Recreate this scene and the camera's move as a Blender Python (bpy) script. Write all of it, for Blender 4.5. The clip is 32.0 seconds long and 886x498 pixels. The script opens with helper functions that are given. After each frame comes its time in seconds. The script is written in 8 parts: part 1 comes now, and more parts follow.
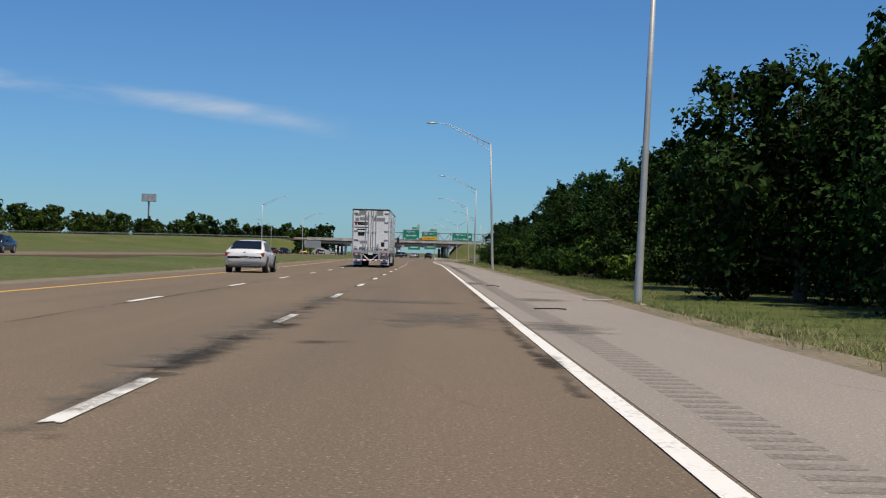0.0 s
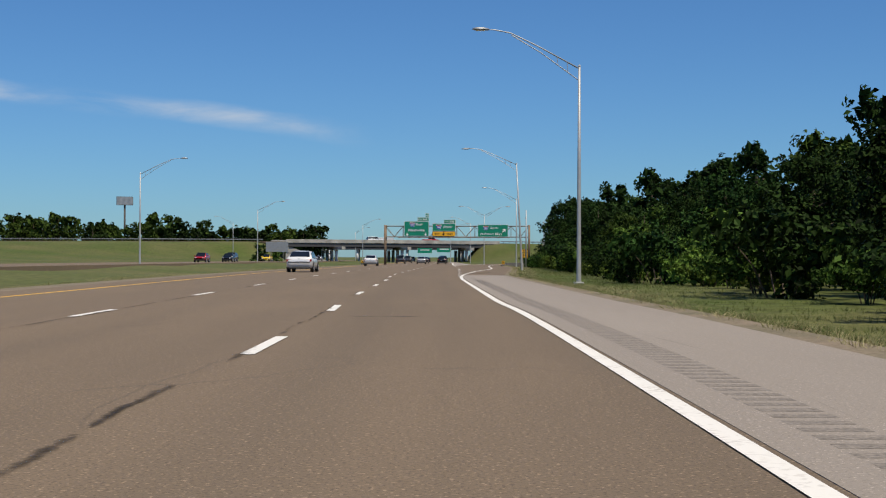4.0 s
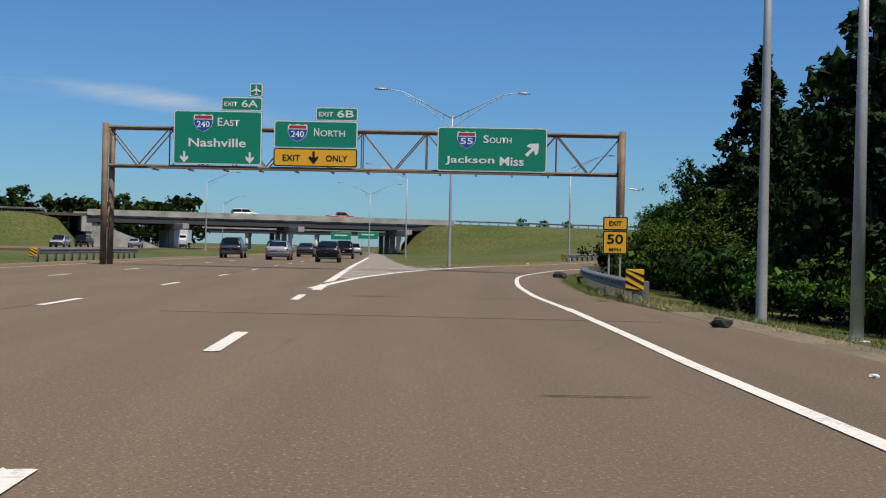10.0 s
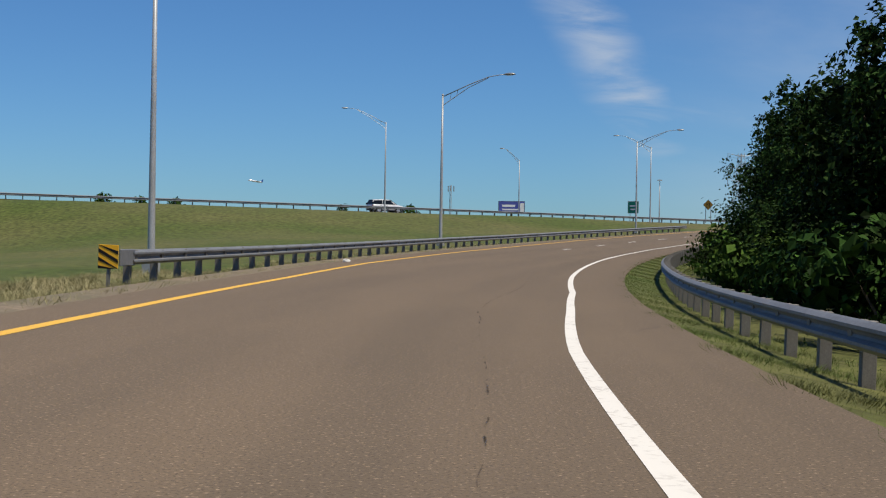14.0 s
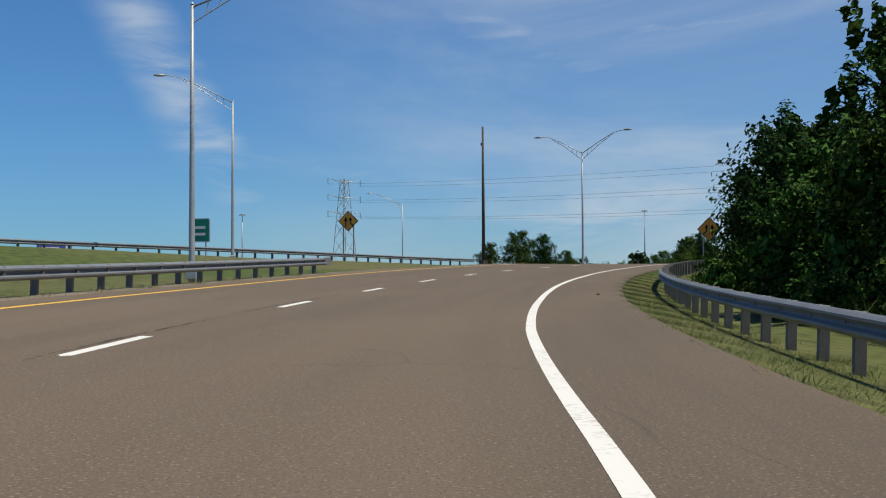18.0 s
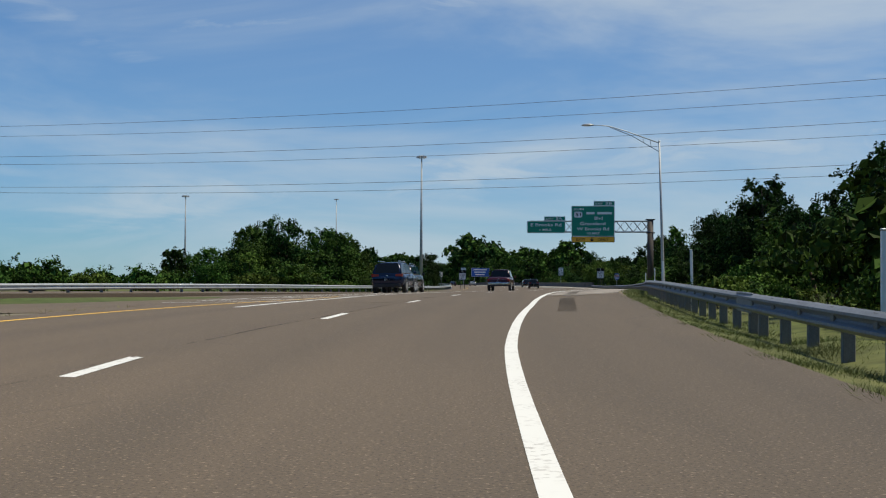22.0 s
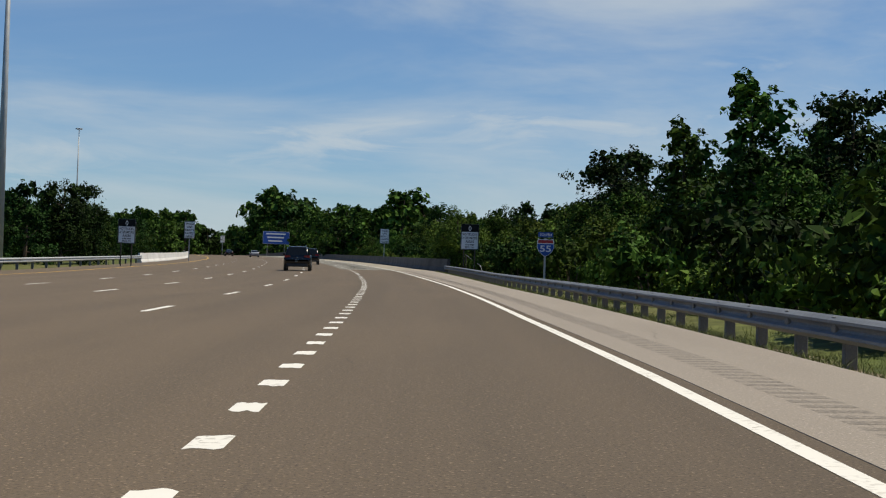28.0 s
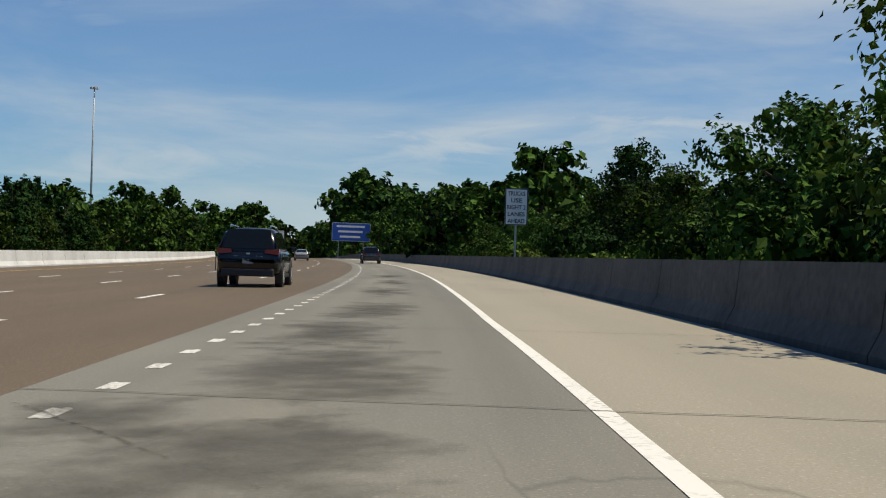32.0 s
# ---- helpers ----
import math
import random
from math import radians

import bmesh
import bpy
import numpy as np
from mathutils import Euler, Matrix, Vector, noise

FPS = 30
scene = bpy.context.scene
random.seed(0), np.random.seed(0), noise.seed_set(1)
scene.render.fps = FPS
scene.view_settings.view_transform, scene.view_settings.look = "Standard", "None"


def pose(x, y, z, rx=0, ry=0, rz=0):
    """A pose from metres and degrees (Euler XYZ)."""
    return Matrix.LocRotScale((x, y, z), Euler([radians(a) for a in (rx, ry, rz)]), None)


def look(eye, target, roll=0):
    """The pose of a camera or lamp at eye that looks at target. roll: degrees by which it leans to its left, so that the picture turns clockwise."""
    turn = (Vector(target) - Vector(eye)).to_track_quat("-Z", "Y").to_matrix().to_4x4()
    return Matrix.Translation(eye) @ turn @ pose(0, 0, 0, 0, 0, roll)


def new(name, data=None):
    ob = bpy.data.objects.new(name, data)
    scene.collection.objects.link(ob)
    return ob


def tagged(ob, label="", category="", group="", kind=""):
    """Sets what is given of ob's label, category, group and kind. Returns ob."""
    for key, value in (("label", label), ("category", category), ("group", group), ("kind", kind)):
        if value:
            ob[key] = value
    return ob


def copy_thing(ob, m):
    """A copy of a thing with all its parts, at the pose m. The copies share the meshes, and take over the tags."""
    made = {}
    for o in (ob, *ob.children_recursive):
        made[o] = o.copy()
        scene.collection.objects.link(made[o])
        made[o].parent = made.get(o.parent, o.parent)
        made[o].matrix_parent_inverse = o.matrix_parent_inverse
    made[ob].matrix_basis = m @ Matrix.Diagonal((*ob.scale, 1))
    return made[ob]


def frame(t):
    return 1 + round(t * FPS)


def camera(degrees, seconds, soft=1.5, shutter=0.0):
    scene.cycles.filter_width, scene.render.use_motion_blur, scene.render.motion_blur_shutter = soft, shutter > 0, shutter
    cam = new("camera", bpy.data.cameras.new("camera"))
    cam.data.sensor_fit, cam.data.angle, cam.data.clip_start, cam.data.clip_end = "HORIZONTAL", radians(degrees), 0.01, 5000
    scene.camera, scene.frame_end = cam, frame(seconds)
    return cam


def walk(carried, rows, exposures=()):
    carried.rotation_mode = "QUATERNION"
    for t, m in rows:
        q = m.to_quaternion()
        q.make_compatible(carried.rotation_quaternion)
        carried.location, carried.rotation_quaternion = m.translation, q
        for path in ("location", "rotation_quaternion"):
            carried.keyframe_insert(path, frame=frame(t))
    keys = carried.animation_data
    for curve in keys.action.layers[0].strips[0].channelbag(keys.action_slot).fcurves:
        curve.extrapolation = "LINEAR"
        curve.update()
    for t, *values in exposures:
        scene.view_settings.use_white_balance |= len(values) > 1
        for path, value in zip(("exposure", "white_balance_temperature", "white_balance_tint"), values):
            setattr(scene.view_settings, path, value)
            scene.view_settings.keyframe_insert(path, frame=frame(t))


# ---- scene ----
cam = camera(37.4, 32.0, soft=1.15)
PATH = [
    (0.0, pose(0.00, -0.00, 0.997, 90.27, -1.42, -0.61)),
    (0.5, pose(0.01, 13.98, 0.990, 90.31, -1.14, -0.59)),
    (1.0, pose(0.01, 27.99, 0.992, 90.53, -0.88, -0.61)),
    (1.5, pose(-0.00, 42.03, 0.997, 90.53, -0.76, -0.59)),
    (2.0, pose(-0.03, 56.10, 0.997, 90.36, -0.96, -0.51)),
    (2.5, pose(-0.04, 70.21, 0.986, 90.38, -1.25, -0.53)),
    (3.0, pose(-0.04, 84.33, 0.969, 90.46, -0.75, -0.46)),
    (3.5, pose(-0.11, 98.49, 0.953, 90.47, -0.44, -0.39)),
    (4.0, pose(-0.27, 112.69, 0.951, 90.43, -0.21, -0.03)),
    (4.5, pose(-0.49, 126.93, 0.962, 90.42, -0.09, 0.01)),
    (5.0, pose(-0.66, 141.18, 0.981, 90.40, -0.05, -0.45)),
    (5.5, pose(-0.71, 155.41, 1.001, 90.32, -0.06, -1.17)),
    (6.0, pose(-0.60, 169.57, 1.017, 90.38, -0.11, -1.32)),
    (6.5, pose(-0.33, 183.60, 1.024, 90.19, 0.10, -1.66)),
    (7.0, pose(0.08, 197.44, 1.030, 90.23, 0.20, -2.06)),
    (7.5, pose(0.55, 211.01, 1.041, 90.31, -0.13, -2.35)),
    (8.0, pose(1.01, 224.34, 1.057, 90.33, -0.18, -2.40)),
    (8.5, pose(1.48, 237.45, 1.070, 90.30, -0.51, -2.40)),
    (9.0, pose(1.94, 250.43, 1.065, 90.27, -0.85, -2.54)),
    (9.5, pose(2.44, 263.26, 1.032, 89.97, -0.99, -2.71)),
    (10.0, pose(2.98, 275.89, 0.984, 90.03, -1.28, -2.95)),
    (10.5, pose(3.54, 288.26, 0.942, 90.30, -0.88, -3.30)),
    (11.0, pose(4.26, 300.39, 0.921, 90.50, -0.92, -4.45)),
    (11.5, pose(5.29, 312.35, 0.921, 90.12, -0.80, -6.65)),
    (12.0, pose(6.72, 324.21, 0.924, 90.07, -0.82, -9.05)),
    (12.5, pose(8.67, 335.92, 0.909, 89.73, 0.32, -11.41)),
    (13.0, pose(11.18, 347.46, 0.886, 90.11, 0.27, -14.06)),
    (13.5, pose(14.29, 358.80, 0.867, 90.07, -0.17, -16.98)),
    (14.0, pose(17.93, 369.92, 0.858, 90.07, -0.91, -19.56)),
    (14.5, pose(22.03, 380.81, 0.877, 90.69, -0.53, -22.14)),
    (15.0, pose(26.55, 391.48, 0.937, 90.94, 0.02, -24.40)),
    (15.5, pose(31.46, 401.93, 1.042, 90.99, 0.69, -26.54)),
    (16.0, pose(36.78, 412.18, 1.192, 91.20, 0.80, -28.88)),
    (16.5, pose(42.50, 422.23, 1.387, 91.41, 0.64, -31.13)),
    (17.0, pose(48.61, 432.10, 1.625, 91.54, 0.42, -33.26)),
    (17.5, pose(55.10, 441.76, 1.905, 91.66, 0.29, -35.37)),
    (18.0, pose(61.97, 451.21, 2.229, 92.24, 0.34, -37.74)),
    (18.5, pose(69.23, 460.36, 2.601, 92.40, 0.31, -39.87)),
    (19.0, pose(76.85, 469.20, 3.015, 92.61, 0.11, -42.35)),
    (19.5, pose(84.84, 477.65, 3.460, 92.45, 0.11, -45.28)),
    (20.0, pose(93.20, 485.68, 3.909, 92.45, 0.18, -47.94)),
    (20.5, pose(101.87, 493.32, 4.358, 92.57, -0.07, -50.51)),
    (21.0, pose(110.85, 500.63, 4.806, 92.49, 0.27, -52.90)),
    (21.5, pose(120.22, 507.49, 5.244, 92.43, 0.69, -55.21)),
    (22.0, pose(129.88, 514.06, 5.645, 92.10, -0.33, -57.51)),
    (22.5, pose(139.80, 520.33, 5.992, 92.09, -1.35, -59.46)),
    (23.0, pose(150.01, 526.29, 6.284, 91.92, -2.01, -61.42)),
    (23.5, pose(160.51, 531.95, 6.530, 91.56, -1.81, -63.15)),
    (24.0, pose(171.29, 537.36, 6.732, 91.49, -2.05, -64.50)),
    (24.5, pose(182.32, 542.58, 6.894, 91.25, -2.17, -65.31)),
    (25.0, pose(193.54, 547.69, 7.019, 90.94, -2.07, -65.98)),
    (25.5, pose(204.93, 552.79, 7.117, 90.79, -2.06, -66.06)),
    (26.0, pose(216.44, 557.98, 7.202, 90.74, -2.18, -65.53)),
    (26.5, pose(228.03, 563.34, 7.285, 90.75, -2.26, -64.72)),
    (27.0, pose(239.67, 568.86, 7.374, 90.78, -1.90, -64.65)),
    (27.5, pose(251.34, 574.50, 7.471, 91.02, -1.91, -64.65)),
    (28.0, pose(262.96, 580.24, 7.575, 91.00, -1.90, -64.49)),
    (28.5, pose(274.55, 586.05, 7.674, 90.81, -2.05, -64.23)),
    (29.0, pose(286.14, 591.97, 7.762, 90.79, -1.72, -63.79)),
    (29.5, pose(297.75, 598.03, 7.847, 90.80, -1.97, -63.25)),
    (30.0, pose(309.40, 604.21, 7.941, 91.04, -1.92, -62.58)),
    (30.5, pose(321.06, 610.51, 8.059, 91.12, -1.71, -61.83)),
    (31.0, pose(332.71, 616.97, 8.203, 91.21, -1.47, -61.17)),
    (31.5, pose(344.31, 623.63, 8.366, 91.33, -2.08, -60.58)),
    (32.0, pose(355.84, 630.52, 8.541, 90.95, -1.70, -59.22)),
]
walk(cam, PATH, ((0.0, 0.0, 6500, 10), (15.0, 0.0, 6500, 10), (18.0, 0.0, 6320, 6), (23.0, 0.0, 6380, 4), (26.5, 0.0, 6720, 5), (32.0, 0.0, 6740, 5)))

# ---------------------------------------------------------------- light
SUN_DIR = Vector((0.235, -0.345, 0.909)).normalized()
world = bpy.data.worlds.new("sky")
scene.world = world
world.use_nodes = True
wn, wl = world.node_tree.nodes, world.node_tree.links
sky = wn.new("ShaderNodeTexSky")
sky.sky_type, sky.sun_disc = "NISHITA", False
sky.sun_elevation = math.asin(SUN_DIR.z)
sky.sun_rotation = math.atan2(SUN_DIR.x, SUN_DIR.y)
sky.altitude, sky.air_density, sky.dust_density, sky.ozone_density = 100, 1.0, 0.25, 3.0
SKY_STRENGTH = 0.079
# thin cirrus: a faint veil and a few long streaks, each along an arc of the sky between two headings
wtc = wn.new("ShaderNodeTexCoord")


def wmath(op, x, y=None, clamp=False):
    q = wn.new("ShaderNodeMath")
    q.operation, q.use_clamp = op, clamp
    for i, v in enumerate((x, y)):
        if v is None:
            continue
        if isinstance(v, (int, float)):
            q.inputs[i].default_value = v
        else:
            wl.new(v, q.inputs[i])
    return q.outputs[0]


def wrange(v, lo, hi, to_lo=0.0, to_hi=1.0):
    q = wn.new("ShaderNodeMapRange")
    q.interpolation_type = "SMOOTHSTEP"
    q.inputs["From Min"].default_value, q.inputs["From Max"].default_value = lo, hi
    q.inputs["To Min"].default_value, q.inputs["To Max"].default_value = to_lo, to_hi
    wl.new(v, q.inputs["Value"])
    return q.outputs["Result"]


def wdot(d):
    q = wn.new("ShaderNodeVectorMath")
    q.operation = "DOT_PRODUCT"
    q.inputs[1].default_value = tuple(d)
    wl.new(wtc.outputs["Generated"], q.inputs[0])
    return q.outputs["Value"]


def wnoise_at(scale, rot, size, detail, distort):
    mp = wn.new("ShaderNodeMapping")
    mp.inputs["Scale"].default_value, mp.inputs["Rotation"].default_value = scale, (0, 0, radians(rot))
    wl.new(wtc.outputs["Generated"], mp.inputs["Vector"])
    q = wn.new("ShaderNodeTexNoise")
    q.inputs["Scale"].default_value, q.inputs["Detail"].default_value = size, detail
    q.inputs["Roughness"].default_value, q.inputs["Distortion"].default_value = 0.58, distort
    wl.new(mp.outputs["Vector"], q.inputs["Vector"])
    return q.outputs["Fac"]


def toward(az, el):
    """A direction by degrees right of +y and degrees up."""
    a, e = radians(az), radians(el)
    return Vector((math.sin(a) * math.cos(e), math.cos(a) * math.cos(e), math.sin(e)))


fine = wnoise_at((3.0, 3.0, 14.0), 30, 2.6, 8.0, 0.8)
broad = wnoise_at((2.0, 2.0, 8.0), 0, 1.3, 6.0, 0.4)
veil = wmath("MULTIPLY", wrange(wdot(toward(68, 6)), 0.72, 0.97), wrange(broad, 0.30, 0.68, 0.14, 0.74))
cover = veil
for (a1, e1), (a2, e2), width, reach, strength in (((-19.5, 7.0), (-9.5, 6.1), 0.011, 12, 0.42), ((44, 3.8), (82, 7.4), 0.048, 30, 0.46), ((70, 9.0), (100, 9.6), 0.024, 16, 0.34), ((44, 11.5), (66, 13.5), 0.018, 14, 0.34), ((50, 13.0), (90, 15.5), 0.016, 20, 0.30),
                                                   ((24.5, 12.0), (28.5, 6.0), 0.036, 6.5, 0.36), ((28.5, 6.3), (38, 5.4), 0.014, 6, 0.22), ((36, 13.5), (52, 7.5), 0.022, 9, 0.26), ((30, 8.0), (46, 3.2), 0.016, 8, 0.20)):
    d1, d2 = toward(a1, e1), toward(a2, e2)
    across = wmath("ABSOLUTE", wmath("ADD", wdot(d1.cross(d2).normalized()), wmath("MULTIPLY", wmath("SUBTRACT", broad, 0.5), 0.05)))
    body = wrange(across, 0.0, width, 1.0, 0.0)
    along = wrange(wdot((d1 + d2).normalized()), math.cos(radians(reach)), math.cos(radians(reach * 0.45)))
    streak = wmath("MULTIPLY", wmath("MULTIPLY", body, along), wrange(wmath("MULTIPLY", wmath("ADD", fine, 0.12), wmath("ADD", broad, 0.42)), 0.34, 0.72, 0.0, strength * 1.7))
    cover = wmath("MAXIMUM", cover, streak)
wtint = wn.new("ShaderNodeMixRGB")
wtint.blend_type = "MULTIPLY"
wtint.inputs["Fac"].default_value = 1.0
wtint.inputs["Color2"].default_value = (0.50, 0.84, 1.21, 1)
wl.new(sky.outputs["Color"], wtint.inputs["Color1"])
wmix = wn.new("ShaderNodeMixRGB")
wmix.inputs["Color2"].default_value = (7.0, 7.6, 8.4, 1)
wl.new(cover, wmix.inputs["Fac"])
wl.new(wtint.outputs["Color"], wmix.inputs["Color1"])
wbg = wn["Background"]
wbg.inputs["Strength"].default_value = SKY_STRENGTH
wl.new(wmix.outputs["Color"], wbg.inputs["Color"])
sun = new("sun", bpy.data.lights.new("sun", "SUN"))
sun.data.energy, sun.data.angle, sun.data.color = 5.0, radians(0.53), (1.0, 0.90, 0.74)
sun.matrix_world = look(SUN_DIR * 400, (0, 0, 0))
scene.view_settings.exposure = 0.0

# ---------------------------------------------------------------- materials


def material(name, color, rough=0.7, metal=0.0, spots=0.0, spot_scale=3.0, grain=0.0, grain_scale=60.0, bump=0.0,
             other=None, vary=0.0, spec=0.5, coords="Object"):
    """A surface with variation at two scales: slow stains towards `other`, and fine grain, with relief."""
    m = bpy.data.materials.new(name)
    m.use_nodes = True
    n, l = m.node_tree.nodes, m.node_tree.links
    b = n["Principled BSDF"]
    b.inputs["Base Color"].default_value = (*color, 1)
    b.inputs["Roughness"].default_value, b.inputs["Metallic"].default_value = rough, metal
    b.inputs["Specular IOR Level"].default_value = spec
    out = None
    tc = n.new("ShaderNodeTexCoord")
    if spots or other:
        nz = n.new("ShaderNodeTexNoise")
        nz.inputs["Scale"].default_value, nz.inputs["Detail"].default_value = spot_scale, 5.0
        l.new(tc.outputs[coords], nz.inputs["Vector"])
        rg = n.new("ShaderNodeMapRange")
        rg.inputs["From Min"].default_value, rg.inputs["From Max"].default_value = 0.35, 0.68
        rg.inputs["To Max"].default_value = spots or 0.5
        l.new(nz.outputs["Fac"], rg.inputs["Value"])
        mx = n.new("ShaderNodeMixRGB")
        mx.inputs["Color1"].default_value = (*color, 1)
        mx.inputs["Color2"].default_value = (*(other or tuple(c * 0.6 for c in color)), 1)
        l.new(rg.outputs["Result"], mx.inputs["Fac"])
        out = mx.outputs["Color"]
    if grain or bump:
        ng = n.new("ShaderNodeTexNoise")
        ng.inputs["Scale"].default_value, ng.inputs["Detail"].default_value = grain_scale, 3.0
        l.new(tc.outputs[coords], ng.inputs["Vector"])
        if grain:
            rg2 = n.new("ShaderNodeMapRange")
            rg2.inputs["From Min"].default_value, rg2.inputs["From Max"].default_value = 0.25, 0.75
            rg2.inputs["To Min"].default_value, rg2.inputs["To Max"].default_value = 1 - grain, 1 + grain
            l.new(ng.outputs["Fac"], rg2.inputs["Value"])
            mg = n.new("ShaderNodeMixRGB")
            mg.blend_type, mg.inputs["Fac"].default_value = "MULTIPLY", 1.0
            mg.inputs["Color1"].default_value = (*color, 1)
            if out:
                l.new(out, mg.inputs["Color1"])
            l.new(rg2.outputs["Result"], mg.inputs["Color2"])
            out = mg.outputs["Color"]
        if bump:
            bp = n.new("ShaderNodeBump")
            bp.inputs["Strength"].default_value, bp.inputs["Distance"].default_value = bump, 0.02
            l.new(ng.outputs["Fac"], bp.inputs["Height"])
            l.new(bp.outputs["Normal"], b.inputs["Normal"])
    if vary:
        oi = n.new("ShaderNodeObjectInfo")
        hs = n.new("ShaderNodeHueSaturation")
        rv = n.new("ShaderNodeMapRange")
        rv.inputs["To Min"].default_value, rv.inputs["To Max"].default_value = 1 - vary, 1 + vary
        l.new(oi.outputs["Random"], rv.inputs["Value"])
        l.new(rv.outputs["Result"], hs.inputs["Value"])
        rh = n.new("ShaderNodeMapRange")
        rh.inputs["To Min"].default_value, rh.inputs["To Max"].default_value = 0.5 - vary * 0.06, 0.5 + vary * 0.05
        l.new(oi.outputs["Random"], rh.inputs["Value"])
        l.new(rh.outputs["Result"], hs.inputs["Hue"])
        hs.inputs["Color"].default_value = (*color, 1)
        if out:
            l.new(out, hs.inputs["Color"])
        out = hs.outputs["Color"]
    if out:
        l.new(out, b.inputs["Base Color"])
    return m


def road_material(name, color, stain, patch, streak=0.45, coarse=1.0, matt=0.0):
    """Aged paving: grain and stones, long wheel streaks along the lanes (UV: metres across, metres along), patches, fine cracks."""
    m = bpy.data.materials.new(name)
    m.use_nodes = True
    n, l = m.node_tree.nodes, m.node_tree.links
    b = n["Principled BSDF"]
    b.inputs["Specular IOR Level"].default_value = 0.3
    uv = n.new("ShaderNodeUVMap")

    def noise_of(scale_xyz, scale, detail, lo, hi, to):
        mp = n.new("ShaderNodeMapping")
        mp.inputs["Scale"].default_value = scale_xyz
        l.new(uv.outputs["UV"], mp.inputs["Vector"])
        t = n.new("ShaderNodeTexNoise")
        t.inputs["Scale"].default_value, t.inputs["Detail"].default_value = scale, detail
        l.new(mp.outputs["Vector"], t.inputs["Vector"])
        r = n.new("ShaderNodeMapRange")
        r.inputs["From Min"].default_value, r.inputs["From Max"].default_value, r.inputs["To Max"].default_value = lo, hi, to
        l.new(t.outputs["Fac"], r.inputs["Value"])
        return r.outputs["Result"], t.outputs["Fac"]

    def mix(a, c, fac, how="MIX"):
        x = n.new("ShaderNodeMixRGB")
        x.blend_type = how
        if isinstance(a, tuple):
            x.inputs["Color1"].default_value = (*a, 1)
        else:
            l.new(a, x.inputs["Color1"])
        x.inputs["Color2"].default_value = (*c, 1)
        l.new(fac, x.inputs["Fac"])
        return x.outputs["Color"]

    streaks, _ = noise_of((1.0, 0.02, 1.0), 0.9, 4, 0.38, 0.66, streak)
    col = mix(color, stain, streaks)
    blot, _ = noise_of((1.0, 0.25, 1.0), 0.35, 5, 0.50, 0.70, 0.55)
    col = mix(col, patch, blot)
    stones, _ = noise_of((1, 1, 1), 36.0, 2, 0.60, 0.69, 0.6 * coarse)
    col = mix(col, tuple(min(1, c * 2.3) for c in color), stones)
    dark, raw = noise_of((1, 1, 1), 52.0, 2, 0.53, 0.66, 0.6 * coarse)
    col = mix(col, tuple(c * 0.45 for c in color), dark)
    mp = n.new("ShaderNodeMapping")
    mp.inputs["Scale"].default_value = (0.45, 0.11, 1)
    l.new(uv.outputs["UV"], mp.inputs["Vector"])
    wob = n.new("ShaderNodeTexNoise")
    wob.inputs["Scale"].default_value, wob.inputs["Detail"].default_value = 2.0, 4.0
    l.new(mp.outputs["Vector"], wob.inputs["Vector"])
    addv = n.new("ShaderNodeMixRGB")
    addv.inputs["Fac"].default_value = 0.22
    l.new(mp.outputs["Vector"], addv.inputs["Color1"])
    l.new(wob.outputs["Color"], addv.inputs["Color2"])
    vo = n.new("ShaderNodeTexVoronoi")
    vo.feature = "DISTANCE_TO_EDGE"
    vo.inputs["Scale"].default_value = 0.8
    l.new(addv.outputs["Color"], vo.inputs["Vector"])
    rc = n.new("ShaderNodeMapRange")
    rc.inputs["From Min"].default_value, rc.inputs["From Max"].default_value = 0.0, 0.005
    rc.inputs["To Min"].default_value, rc.inputs["To Max"].default_value = 0.30, 0.0
    l.new(vo.outputs["Distance"], rc.inputs["Value"])
    brk, _ = noise_of((1, 0.3, 1), 0.5, 3, 0.52, 0.62, 1.0)
    mm = n.new("ShaderNodeMath")
    mm.operation = "MULTIPLY"
    l.new(rc.outputs["Result"], mm.inputs[0])
    l.new(brk, mm.inputs[1])
    col = mix(col, (0.03, 0.028, 0.026), mm.outputs["Value"])
    l.new(col, b.inputs["Base Color"])
    b.inputs["Roughness"].default_value = 0.85
    b.inputs["Diffuse Roughness"].default_value = matt
    bp = n.new("ShaderNodeBump")
    bp.inputs["Strength"].default_value, bp.inputs["Distance"].default_value = 0.45, 0.008
    l.new(raw, bp.inputs["Height"])
    l.new(bp.outputs["Normal"], b.inputs["Normal"])
    return m


